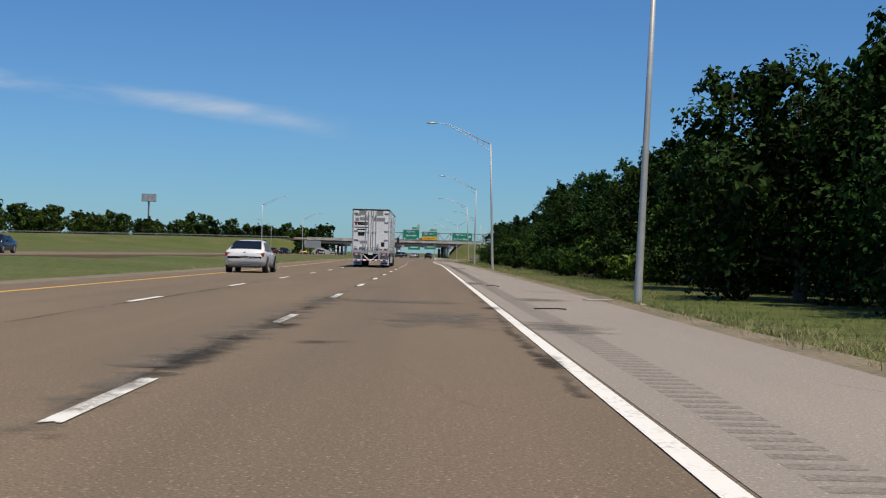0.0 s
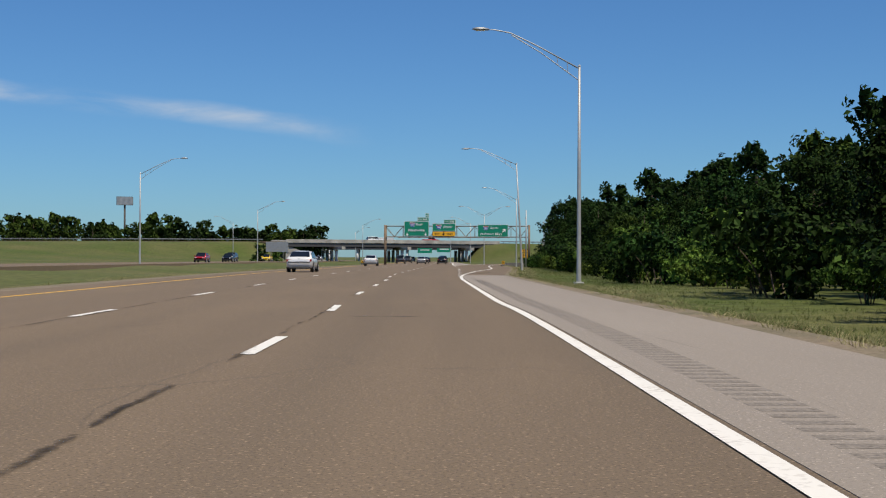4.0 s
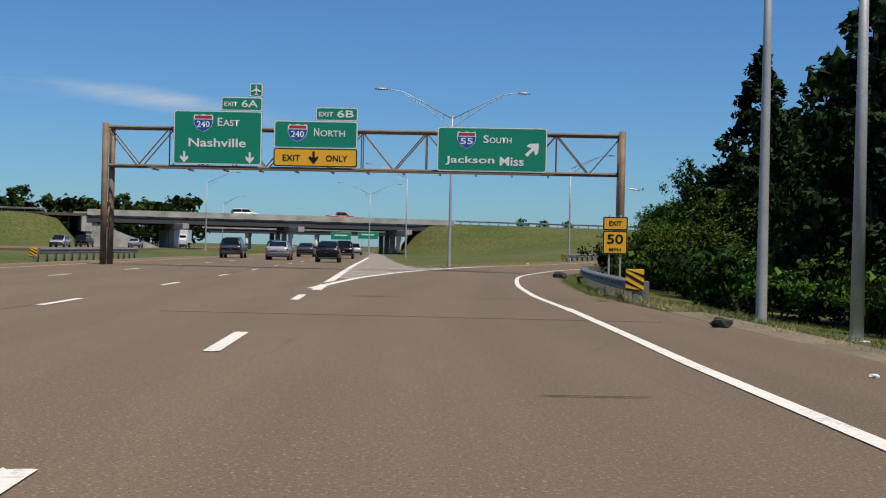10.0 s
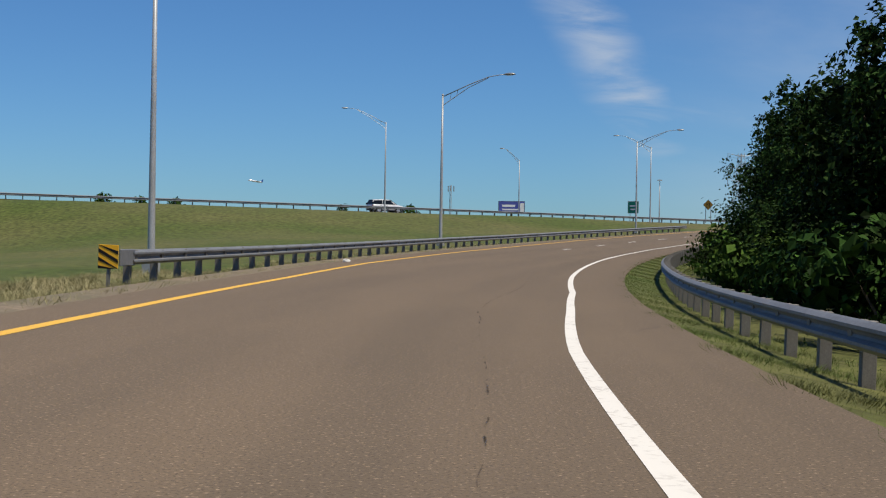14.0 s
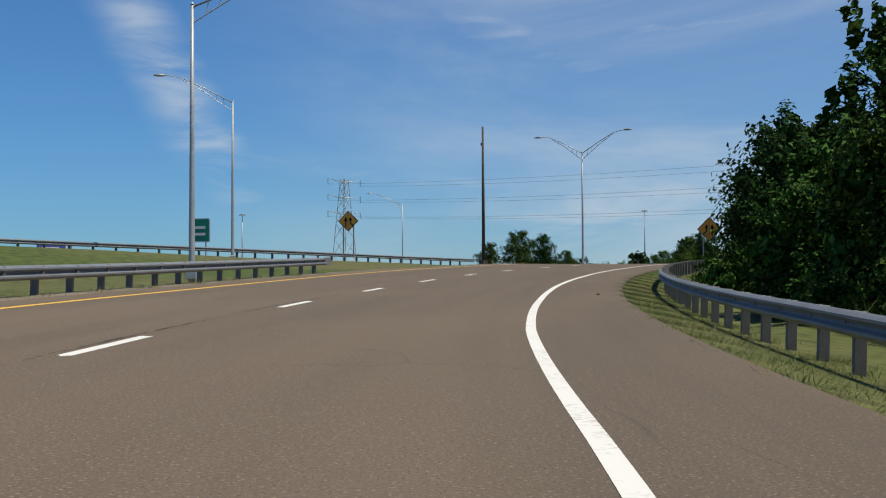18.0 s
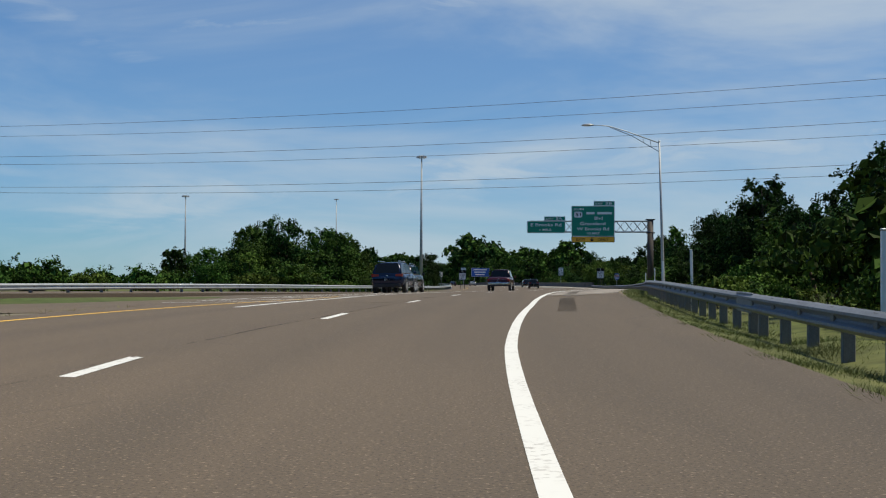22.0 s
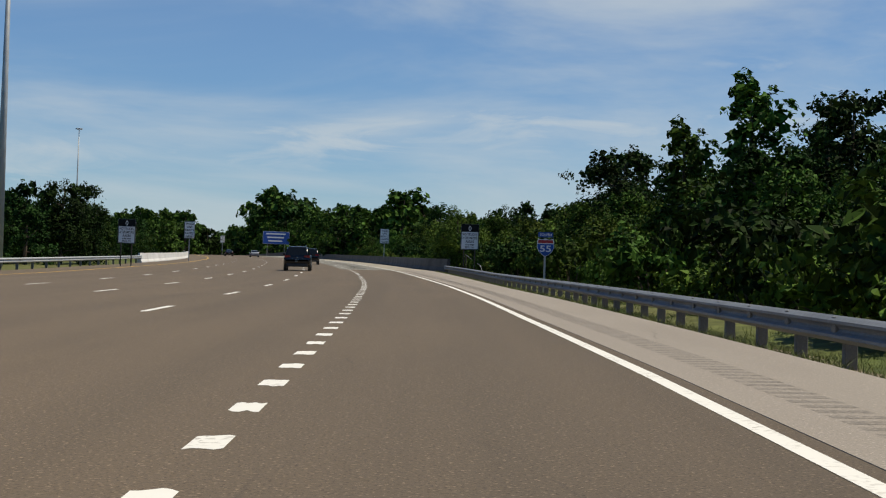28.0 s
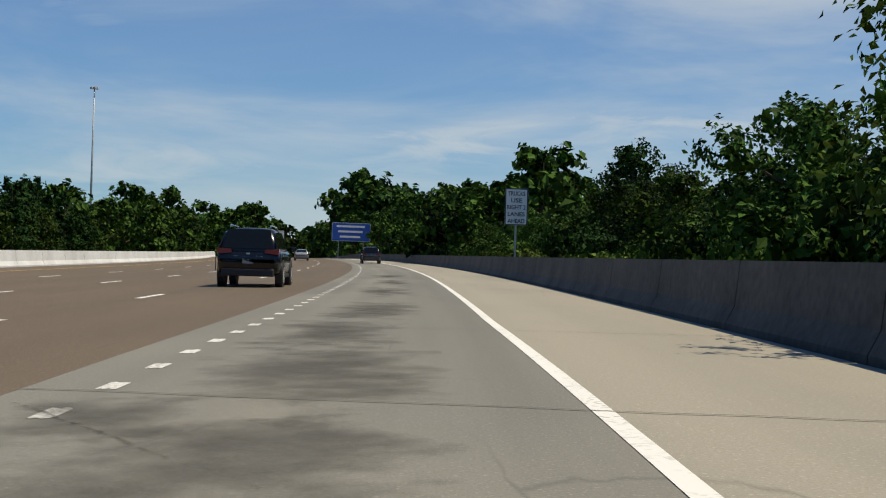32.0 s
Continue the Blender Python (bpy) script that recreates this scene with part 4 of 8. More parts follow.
crack(MAIN, 196, 212, lambda s: 2.7 + 0.05 * (s - 196), 0.03, road, 7, 0.05, 0.4)
crack(MAIN, 8, 44, lambda s: EXIT_WHITE(s) - 0.16, 0.10, road, 8, 0.03, 0.35, OLD_AND_SHADOW, 0.0135)
for s, u, ls, lu, sd, m in ((20.5, 0.2, 5.5, 1.9, 1, GREYOLD), (18.5, 1.9, 3.0, 1.1, 2, GREYOLD), (14.5, -1.2, 0.5, 0.7, 3, OLD_AND_SHADOW), (27.5, -0.8, 2.2, 3.0, 4, GREYOLD), (47, 1.6, 5.0, 0.7, 6, GREYOLD), (62, -1.6, 0.25, 1.2, 7, OLD_AND_SHADOW), (17.5, -1.95, 1.6, 0.5, 8, BLACK), (25.0, 1.2, 1.4, 0.5, 18, BLACK), (12.4, 1.15, 2.2, 0.3, 19, BLACK),
                            (30.5, 2.6, 2.4, 1.5, 9, GREYOLD), (106, 0.3, 0.25, 1.6, 10, OLD_AND_SHADOW), (134, -1.0, 0.3, 1.4, 11, OLD_AND_SHADOW), (197, 2.6, 3.0, 1.6, 12, OLD_AND_SHADOW), (204, 3.2, 1.5, 1.6, 13, OLD_AND_SHADOW), (285.1, 4.5, 0.09, 1.0, 16, BLACK), (256.5, -0.3, 0.5, 0.3, 17, BLACK), (99.5, 0.9, 0.5, 0.7, 20, OLD_AND_SHADOW), (233.2, -0.9, 0.12, 0.5, 21, OLD_AND_SHADOW), (231, -1.4, 0.3, 1.0, 22, OLD_AND_SHADOW)):
    blot(MAIN, s, u, ls, lu, road, sd, m)
# The long strip at 545 is a tree shadow painted on the ramp.
for s, u, ls, lu, sd, m in ((365, -1.5, 0.4, 1.0, 21, OLD_AND_SHADOW), (460, -2.2, 0.3, 0.8, 23, OLD_AND_SHADOW), (592, -3.2, 0.5, 1.5, 25, OLD_AND_SHADOW), (600, -2.6, 1.5, 0.6, 26, OLD_AND_SHADOW), (612, 2.6, 1.4, 1.4, 28, OLD_AND_SHADOW),
                            (771.5, 3.6, 0.5, 0.6, 31, OLD_AND_SHADOW), (699.5, 0.1, 0.35, 0.28, 32, BLACK), (358, 2.2, 1.2, 0.9, 33, GREYOLD), (601, 2.0, 3, 1.4, 39, GREYOLD), (545, 2.4, 8.0, 0.4, 36, OLD_AND_SHADOW)):
    blot(RAMP, s, u, ls, lu, ramp, sd, m, 0.0145)
for s, du, ls, lu, sd in ((601.5, 0.85, 3.2, 0.75, 71), (604.5, 1.6, 3.0, 1.3, 72), (609, 2.6, 4.0, 1.2, 73)):
    blot(RAMP, s, WHITE_U(s) + du, ls, lu, ramp, sd, WORNPALE, 0.0155)
for s, u, ls, lu, sd in ((818.0, -1.0, 3.0, 2.2, 41), (823, -1.0, 6.0, 2.2, 42), (828.5, -1.2, 6.0, 1.6, 43), (836, -0.9, 8.0, 1.6, 44), (848, -0.9, 9.0, 1.5, 45), (816.2, 0.2, 1.4, 1.2, 46), (860, -0.8, 9, 1.4, 47), (872, -0.9, 9, 1.4, 48), (819.5, -2.0, 2.6, 1.2, 49)):
    blot(RAMP, s, u, ls, lu, ramp, sd, STAIN, 0.0125)
crack(RAMP, 817.3, 820.4, lambda s: -0.75 - 0.66 * (s - 817.4), 0.035, ramp, 61, 0.02, 0.08, step=0.1, lift=0.0135)
SLAB = material("filled_slab_joint", (0.11, 0.10, 0.085), 0.9, spots=0.6)
for k in range(26):
    s = 812.15 + 9.1 * k
    r = random.Random(k)
    verts = []
    faces = []
    for i in range(15):
        u = DASH_U(s) - 0.6 + i * (RAMP_RIGHT(s) + 3.0) / 14.5
        q = s - 0.22 * (u + 3) + r.uniform(-0.03, 0.03)
        verts += [RAMP.at(q - 0.012, u, 0.0135), RAMP.at(q + 0.012, u, 0.0135)]
        if i:
            faces.append((2 * i - 2, 2 * i - 1, 2 * i + 1, 2 * i))
    ob = new("slab_joint", raw_mesh("slab_joint", verts, faces, SLAB))
    ob.parent = ramp

# ---------------------------------------------------------------- signs, lettering


def lettering(words, x0, x1, z0, z1, y, align="fit"):
    """Letters of the built-in font as a thin mesh in the x-z plane, fitted to a box, facing -y."""
    cu = bpy.data.curves.new("letters", "FONT")
    cu.body, cu.extrude, cu.offset, cu.resolution_u = words, 0.0, 0.016, 3
    ob = bpy.data.objects.new("letters", cu)
    scene.collection.objects.link(ob)
    dg = bpy.context.evaluated_depsgraph_get()
    me = bpy.data.meshes.new_from_object(ob.evaluated_get(dg))
    bpy.data.objects.remove(ob)
    bpy.data.curves.remove(cu)
    co = np.empty(len(me.vertices) * 3)
    me.vertices.foreach_get("co", co)
    co = co.reshape(-1, 3)
    lo, hi = co.min(0), co.max(0)
    kx, kz = (x1 - x0) / (hi[0] - lo[0]), (z1 - z0) / max(hi[1] - lo[1], 1e-6)
    out = np.stack([x0 + (co[:, 0] - lo[0]) * kx, np.full(len(co), y), z0 + (co[:, 1] - lo[1]) * kz], 1)
    me.vertices.foreach_set("co", out.ravel())
    me.materials.clear()
    me.update()
    return me


def letter(parent, words, x0, x1, z0, z1, y=-0.035, mat=None, name="legend"):
    me = lettering(words, x0, x1, z0, z1, y)
    me.materials.append(mat or SIGN_WHITE)
    return part(name, me, None, parent)


def bar(parent, x0, x1, z0, z1, mat, y=-0.035, name="legend"):
    return part(name, box(x0, x1, y - 0.002, y + 0.004, z0, z1), mat, parent)


def panel(parent, x0, x1, z0, z1, mat, rim=SIGN_WHITE, name="panel", r=0.12, y=0.0):
    """A sign face with a light border line, a thickness and a bare back."""
    ob = part(name, poly_plate(rounded(x0, x1, z0, z1, r), y - 0.012, y + 0.03), SIGN_BACK, parent)
    part("border", poly_plate(rounded(x0 + 0.01, x1 - 0.01, z0 + 0.01, z1 - 0.01, r), y - 0.016, y - 0.0125), rim, ob)
    part("sheeting", poly_plate(rounded(x0 + 0.06, x1 - 0.06, z0 + 0.06, z1 - 0.06, r * 0.8), y - 0.022, y - 0.0165), mat, ob)
    return ob


def arrow(parent, cx, cz, size, angle, mat, y=-0.036):
    pts = [(-0.09, -0.5), (0.09, -0.5), (0.09, 0.02), (0.36, -0.12), (0.36, 0.1), (0, 0.5), (-0.36, 0.1), (-0.36, -0.12), (-0.09, 0.02)]
    c, s = math.cos(radians(angle)), math.sin(radians(angle))
    return part("arrow", poly_plate([(cx + size * (x * c - z * s), cz + size * (x * s + z * c)) for x, z in pts], y - 0.002, y + 0.003), mat, parent)


def shield(parent, cx, cz, w, h, digits, y=-0.03):
    """A red, white and blue route shield with its number."""
    def outline(k):
        base = [(-0.5, 0.36), (-0.44, 0.5), (-0.22, 0.44), (0, 0.5), (0.22, 0.44), (0.44, 0.5), (0.5, 0.36), (0.5, 0.02), (0.4, -0.22), (0.2, -0.4), (0, -0.5), (-0.2, -0.4), (-0.4, -0.22), (-0.5, 0.02)]
        return [(cx + x * w * k, cz + z * h * k) for x, z in base]
    ob = part("route_shield", poly_plate(outline(1.0), y, y + 0.006), SIGN_WHITE, parent)
    part("blue_field", poly_plate([(x, min(z, cz + 0.20 * h)) for x, z in outline(0.95)], y - 0.004, y - 0.0005), SIGN_BLUE, ob)
    part("red_band", poly_plate([(cx - 0.45 * w, cz + 0.25 * h), (cx + 0.45 * w, cz + 0.25 * h), (cx + 0.42 * w, cz + 0.42 * h), (cx - 0.42 * w, cz + 0.42 * h)], y - 0.004, y - 0.0005), SIGN_RED, ob)
    letter(ob, digits, cx - 0.33 * w, cx + 0.33 * w, cz - 0.24 * h, cz + 0.12 * h, y - 0.006)
    return ob


# ---------------------------------------------------------------- lamps and masts


def arm_lamp(name, at, height, sides, label, reach=4.6, rise=1.55, mat=STEEL, group="street lamps", head=True):
    """A tapered steel pole with a trussed, curved arm and a flat lamp head on each side named (degrees from +x)."""
    t = thing(name, label, "street lamp", at, group)
    part("pole", tube([(0, 0, -0.4), (0, 0, 0.3), (0, 0, height * 0.5), (0, 0, height)], [0.118, 0.108, 0.082, 0.056], 10), mat, t, smooth=True)
    part("base_plate", box(-0.2, 0.2, -0.2, 0.2, -0.3, 0.12, 0.02), mat, t)
    part("cap", tube([(0, 0, height), (0, 0, height + 0.06)], [0.075, 0.03], 8), mat, t)
    for deg in sides:
        c, s = math.cos(radians(deg)), math.sin(radians(deg))

        def pt(d, z):
            return (c * d, s * d, z)
        up = [pt(0.05, height - 0.1), pt(reach * 0.45, height + rise * 0.55), pt(reach * 0.75, height + rise * 0.92), pt(reach * 0.92, height + rise), pt(reach, height + rise)]
        lo = [pt(0.05, height - 0.65), pt(reach * 0.42, height + rise * 0.36), pt(reach * 0.74, height + rise * 0.86)]
        arm = part("arm", tube(up, [0.036, 0.033, 0.03, 0.028, 0.026], 6), mat, t, smooth=True)
        part("brace", tube(lo, 0.024, 6), mat, arm)
        for f in (0.3, 0.55):
            a, b = Vector(pt(reach * 0.42 * f, height - 0.65 + (rise * 0.36 + 0.65) * f)), Vector(pt(reach * 0.45 * f, height - 0.1 + (rise * 0.55 + 0.1) * f))
            part("strut", tube([a, b], 0.018, 5), mat, arm)
        if head:
            bm = bmesh.new()
            bmesh.ops.create_icosphere(bm, subdivisions=2, radius=1.0)
            bmesh.ops.scale(bm, vec=(0.42, 0.17, 0.11), verts=bm.verts)
            for v in bm.verts:
                if v.co.z < -0.03:
                    v.co.z = -0.03
                v.co.y *= 1 + 0.25 * v.co.x
            m = Matrix.Translation(pt(reach + 0.3, height + rise)) @ Matrix.Rotation(radians(deg), 4, "Z")
            hd = part("lamp_head", bm, SIGN_BACK, t, "flat grey lamp head", m, smooth=True)
            part("lens", box(-0.2, 0.22, -0.11, 0.11, -0.055, -0.028, 0.01), SIGN_WHITE, hd)
    return t


def base(x, y, z=None):
    return pose(x, y, ground_at(x, y) if z is None else z)


SINGLE = "tall galvanised street lamp with one curved truss arm"
one_arm = arm_lamp("street_lamp", base(5.5, 34.3) @ pose(0, 0, 0, 0, 1.6, 0), 10.05, (180,), SINGLE, reach=4.3, rise=1.55)
low_arm = arm_lamp("street_lamp", pose(22.6, 408.0, 0.3, 0, 0, 145), 9.3, (180,), "galvanised street lamp with a low curved truss arm", reach=4.2, rise=1.12)
for x, y, deg, lean in ((4.98, 102.25, 6, -2.2), (6.0, 172.8, 8, 0), (7.1, 233.4, 4, -3.2), (10.35, 300.5, 4, 0), (6.6, 433.6, -5, 0)):
    copy_thing(one_arm, base(x, y) @ pose(0, 0, 0, 0, lean, 0) @ pose(0, 0, 0, 0, 0, deg))
for x, y, z, deg in ((45.6, 448.3, 1.45, 137), (82.8, 492.3, 3.3, 140), (207.13, 546.75, 6.3, -58)):
    copy_thing(low_arm, pose(x, y, z, 0, 0, deg) @ pose(0, 0, 0, 0, -1.6 if x > 200 else 0, 0))
for x, y, deg in ((-34.2, 353, 180), (-32, 250, 180), (-22, 470, 175), (-30, 560, 170), (60.7, 510, -20), (102.5, 525.5, -30), (170, 600, -35), (-55, 455, 20), (98, 560, 30)):
    copy_thing(one_arm, base(x, y) @ pose(0, 0, 0, 0, 0, deg))
two_arm = arm_lamp("street_lamp", base(7.5, 356.0), 9.6, (182, 2), "tall galvanised street lamp with two curved truss arms", reach=4.1)
copy_thing(two_arm, pose(139.8, 532.2, 5.25, 0, 0, -76))
copy_thing(two_arm, base(2.0, 470.0) @ pose(0, 0, 0, 0, 0, 0))


def bare_pole(at, height, mat, label):
    t = thing("light_pole", label, "pole", at, "bare poles")
    part("pole", tube([(0, 0, -0.4), (0, 0, height * 0.5), (0, 0, height)], [0.13, 0.1, 0.07], 10), mat, t, smooth=True)
    part("base_plate", box(-0.2, 0.2, -0.2, 0.2, -0.3, 0.1, 0.02), mat, t)
    part("bracket", box(-0.16, 0.02, -0.05, 0.05, height * 0.86, height * 0.88), mat, t)
    return t


bare_pole(base(11.65, 299.0), 8.5, STEEL, "plain galvanised pole whose lamp arm is missing")
bare_pole(pose(118.9, 520.2, 4.8), 9.3, DARKSTEEL, "dark weathered pole with no lamp arm")


def high_mast(at, height):
    t = thing("high_mast_light", "slender high mast with a ring of floodlights", "light mast", at, "high masts")
    part("pole", tube([(0, 0, -0.5), (0, 0, height * 0.5), (0, 0, height)], [0.33, 0.22, 0.11], 10), STEEL, t, smooth=True)
    part("ring", tube([(0, 0, height - 0.3), (0, 0, height - 0.12)], [0.5, 0.5], 14), STEEL, t)
    for k in range(6):
        a = k * math.pi / 3
        lamp = part("floodlight", tube([(0.75 * math.cos(a), 0.75 * math.sin(a), height - 0.5), (0.75 * math.cos(a), 0.75 * math.sin(a), height - 0.1)], [0.28, 0.15], 8), SIGN_BACK, t)
    return t


high_mast(base(332.1, 647.7), 25.0)
high_mast(base(382.6, 755.2), 24.0)
high_mast(base(555.7, 837.0), 36.0)
high_mast(base(250, 790), 23.0)

# ---------------------------------------------------------------- guardrails
WBEAM = [(0.00, 0.155), (0.035, 0.135), (0.085, 0.10), (0.085, 0.065), (0.02, 0.03), (0.0, 0.0), (0.02, -0.03), (0.085, -0.065), (0.085, -0.10), (0.035, -0.135), (0.0, -0.155)]
POST_ME = mesh_of("post", box(-0.075, 0.075, -0.06, 0.06, -0.9, 0.68, 0.008), POST)
BLOCK_ME = mesh_of("spacer", box(-0.09, 0.09, -0.07, 0.07, 0.42, 0.69, 0.008), POST)


def guardrail(way, lo, hi, u, face, label, period=1.905, top=0.55, mat=RAIL, sink=0.0):
    """A corrugated beam on steel posts. face: -1 where it faces to the left of the way, 1 to the right. sink: how far its foot lies below the paving."""
    top = top - sink
    u = u if callable(u) else (lambda s, c=u: c)
    n = int((hi - lo) / 0.95) + 1
    verts, faces = [], []
    for i in range(n):
        s = lo + (hi - lo) * i / (n - 1)
        for thick in (0.0, -0.006):
            for dx, dz in WBEAM:
                v = way.at(s, u(s) + face * (0.1 + dx + thick), top + dz)
                verts.append(v)
    w = len(WBEAM)
    for i in range(n - 1):
        for b in (0, w):
            for k in range(w - 1):
                a = i * 2 * w + b + k
                faces.append((a, a + 1, a + 2 * w + 1, a + 2 * w))
        for k in (0, w - 1):
            a = i * 2 * w + k
            faces.append((a, a + w, a + 3 * w, a + 2 * w))
    t = thing("guardrail", label, "guardrail")
    part("beam", raw_mesh("beam", verts, faces, mat), None, t)
    s = lo + 0.3
    while s < hi:
        p = part("post", POST_ME, None, t, at=way.place(s, u(s) - face * 0.06, -sink))
        part("spacer", BLOCK_ME, None, t, at=way.place(s, u(s) + face * 0.05, -sink))
        s += period
    for s, d in ((lo, -1), (hi, 1)):
        part("end_shoe", box(-0.02, 0.02, -0.45, 0.45, top - 0.17, top + 0.17, 0.015), mat, t, at=way.place(s + d * 0.3, u(s) + face * 0.13))
    return t


RAIL_U = knots((300, 4.6), (312, 4.3), (334, 4.0), (340, 3.75), (347, 3.6), (356, 3.65), (368, 3.72), (386, 4.0), (400, 4.1), (412, 4.25), (440, 4.2), (470, 4.45), (482, 4.6), (490, 4.45), (500, 4.3), (508, 4.2), (520, 4.2), (534, 4.2), (547, 4.38), (555, 4.45), (573, 4.7), (596, 5.05), (608, 5.25), (620, 5.25), (640, 5.4), (660, 5.3), (697, 4.95), (726, 5.02), (746, 5.1), (771, 5.08), (790, 5.45), (805, 5.65), (813, 5.75))
guardrail(RAMP, 306, 358, RAIL_U, -1, "weathered steel guardrail before the exit curve", sink=0.25)
guardrail(RAMP, 358, 580, RAIL_U, -1, "weathered steel guardrail round the outside of trees", sink=0.25)
guardrail(RAMP, 580, 812.5, RAIL_U, -1, "weathered steel guardrail along the merge shoulder", sink=0.25)
RAILL_U = knots((396, -7.5), (417, -8.3), (447, -9.5), (512, -9.7), (522, -9.9))
guardrail(RAMP, 397.5, 517, RAILL_U, 1, "weathered steel guardrail between ramp and grass bank", sink=0.08)
guardrail(UPPER, 293, 419, UP_RIGHT + 0.3, 1, "guardrail on the edge of the upper highway")
guardrail(UPPER, 60, 215, UP_RIGHT + 0.3, 1, "guardrail on the bank before the bridge", period=3.8)
guardrail(RAMP, 706, 838, lambda s: RAMP_LEFT(s) - 0.3, 1, "pale steel median guardrail", period=3.8, mat=STEEL)
guardrail(RAMP, 596, 706, knots((596, -23.5), (640, -22.6), (706, -22.8)), 1, "pale steel guardrail beyond the upper lanes", period=3.8, mat=STEEL)
guardrail(MAIN, 345, 372, -14.6, 1, "short steel guardrail in the median")


def barrier(way, lo, hi, u, label, mat, h=0.95, face=-1):
    """A concrete safety barrier with a sloped foot and joints, in cast lengths."""
    t = thing("concrete_barrier", label, "barrier", kind="")
    u = u if callable(u) else (lambda s, c=u: c)
    prof = [(0.0, -0.3), (0.0, 0.08), (0.13, 0.33), (0.2, h), (0.40, h), (0.46, -0.3)]
    s = lo
    while s < hi:
        e = min(s + 6.08, hi) - 0.02
        verts, faces = [], []
        m = 4
        for i in range(m + 1):
            q = s + (e - s) * i / m
            for dx, dz in prof:
                verts.append(way.at(q, u(q) - face * dx, dz))
        w = len(prof)
        for i in range(m):
            for k in range(w):
                a, b = i * w + k, i * w + (k + 1) % w
                faces.append((a, b, b + w, a + w))
        faces += [tuple(range(w))[::-1], tuple(range(m * w, m * w + w))]
        part("barrier_length", raw_mesh("barrier_length", verts, faces, mat), None, t)
        s += 6.1
    return t


barrier(RAMP, 812.5, 1180, lambda s: RAMP_RIGHT(s) + 0.1 if s > 822 else 5.6 - (s - 812.5) * 0.13, "grimy concrete barrier along the shoulder, coloured darker for its shade", CONCRETE_DIRTY_SHADED, 1.0)
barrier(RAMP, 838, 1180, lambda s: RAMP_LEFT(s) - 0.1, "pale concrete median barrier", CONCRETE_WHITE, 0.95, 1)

# ---------------------------------------------------------------- bridge


def bridge(way, lo, hi, ul, ur, piers, label, name="bridge", drop=1.5, foot=-0.5):
    t = thing(name, label, "bridge", kind="")
    for u0, u1, z0, z1, nm, mat in ((ul, ur, -0.55, -0.12, "deck", CONCRETE), (ur - 0.02, ur + 0.35, -0.30, 0.72, "parapet", CONCRETE), (ul - 0.35, ul + 0.02, -0.30, 0.72, "parapet", CONCRETE)):
        verts, faces = [], []
        n = 13
        for i in range(n):
            s = lo + (hi - lo) * i / (n - 1)
            verts += [way.at(s, u0, z0), way.at(s, u1, z0), way.at(s, u1, z1), way.at(s, u0, z1)]
        for i in range(n - 1):
            for k in range(4):
                a, b = 4 * i + k, 4 * i + (k + 1) % 4
                faces.append((a, a + 4, b + 4, b))
        faces += [(0, 1, 2, 3), (4 * n - 1, 4 * n - 2, 4 * n - 3, 4 * n - 4)]
        part(nm, raw_mesh(nm, verts, faces, mat), None, t)
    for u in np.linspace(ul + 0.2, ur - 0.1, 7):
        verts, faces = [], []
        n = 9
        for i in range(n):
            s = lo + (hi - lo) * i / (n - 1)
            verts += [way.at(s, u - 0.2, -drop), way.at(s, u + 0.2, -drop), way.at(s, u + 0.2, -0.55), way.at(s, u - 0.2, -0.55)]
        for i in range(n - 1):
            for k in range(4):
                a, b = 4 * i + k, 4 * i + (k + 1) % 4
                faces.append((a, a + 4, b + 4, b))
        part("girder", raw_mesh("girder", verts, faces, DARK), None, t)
    for s in piers:
        top = way.at(s, 0, -drop).z
        cap = part("pier_cap", box(-0.55, 0.55, ul + 0.4, ur - 0.2, -0.9, 0.0, 0.04), CONCRETE, t, at=Matrix.Translation(way.at(s, 0, -drop)) @ Matrix.Rotation(radians(way.heading(s) - 90), 4, "Z") @ Matrix.Scale(-1, 4, (0, 1, 0)))
        for u in np.linspace(ul + 1.5, ur - 1.0, 4):
            v = way.at(s, u)
            part("column", tube([(v.x, v.y, foot), (v.x, v.y, top - 0.85)], 0.5, 14), CONCRETE_WHITE, t, smooth=True)
    for s, d in ((lo, -1), (hi, 1)):
        v = way.at(s, (ul + ur) / 2)
        part("abutment", box(-0.9, 0.9, (ul - ur) / 2, (ur - ul) / 2, -3.2, -0.13, 0.03), CONCRETE, t, at=Matrix.Translation(v) @ Matrix.Rotation(radians(way.heading(s) - 90), 4, "Z"))
    return t


def s_of(way, x):
    return float(way.s[np.abs(way.p[:, 0] - x).argmin()])


bridge(UPPER, s_of(UPPER, -50), s_of(UPPER, 17), UP_LEFT - 8, UP_RIGHT, [s_of(UPPER, x) for x in (-34, -14.5, 6.5)], "long grey concrete and steel girder highway bridge")
slope_s = s_of(UPPER, -50)
verts = [UPPER.at(slope_s + ds, u, dz) for u in (UP_LEFT - 7.8, UP_RIGHT - 0.2) for ds, dz in ((0.0, -1.6), (1.5, -1.6), (14.0, -6.2), (0.0, -6.2))]
slope = new("embankment_slope", raw_mesh("embankment_slope", verts, [(0, 1, 2, 3), (7, 6, 5, 4), (1, 5, 6, 2), (0, 4, 5, 1), (3, 2, 6, 7), (0, 3, 7, 4)], CONCRETE))
tagged(slope, "paved concrete slope under the bridge's end", "embankment", kind="structure")
FARWAY = Way([(-200, 700, 5.0), (-80, 700, 6.2), (0, 700, 6.4), (80, 700, 6.2), (200, 690, 5.0)])
ribbon("road", FARWAY, 0, 390, -6, 6, ASPHALT, label="second overpass road in the distance", step=10, across=4)
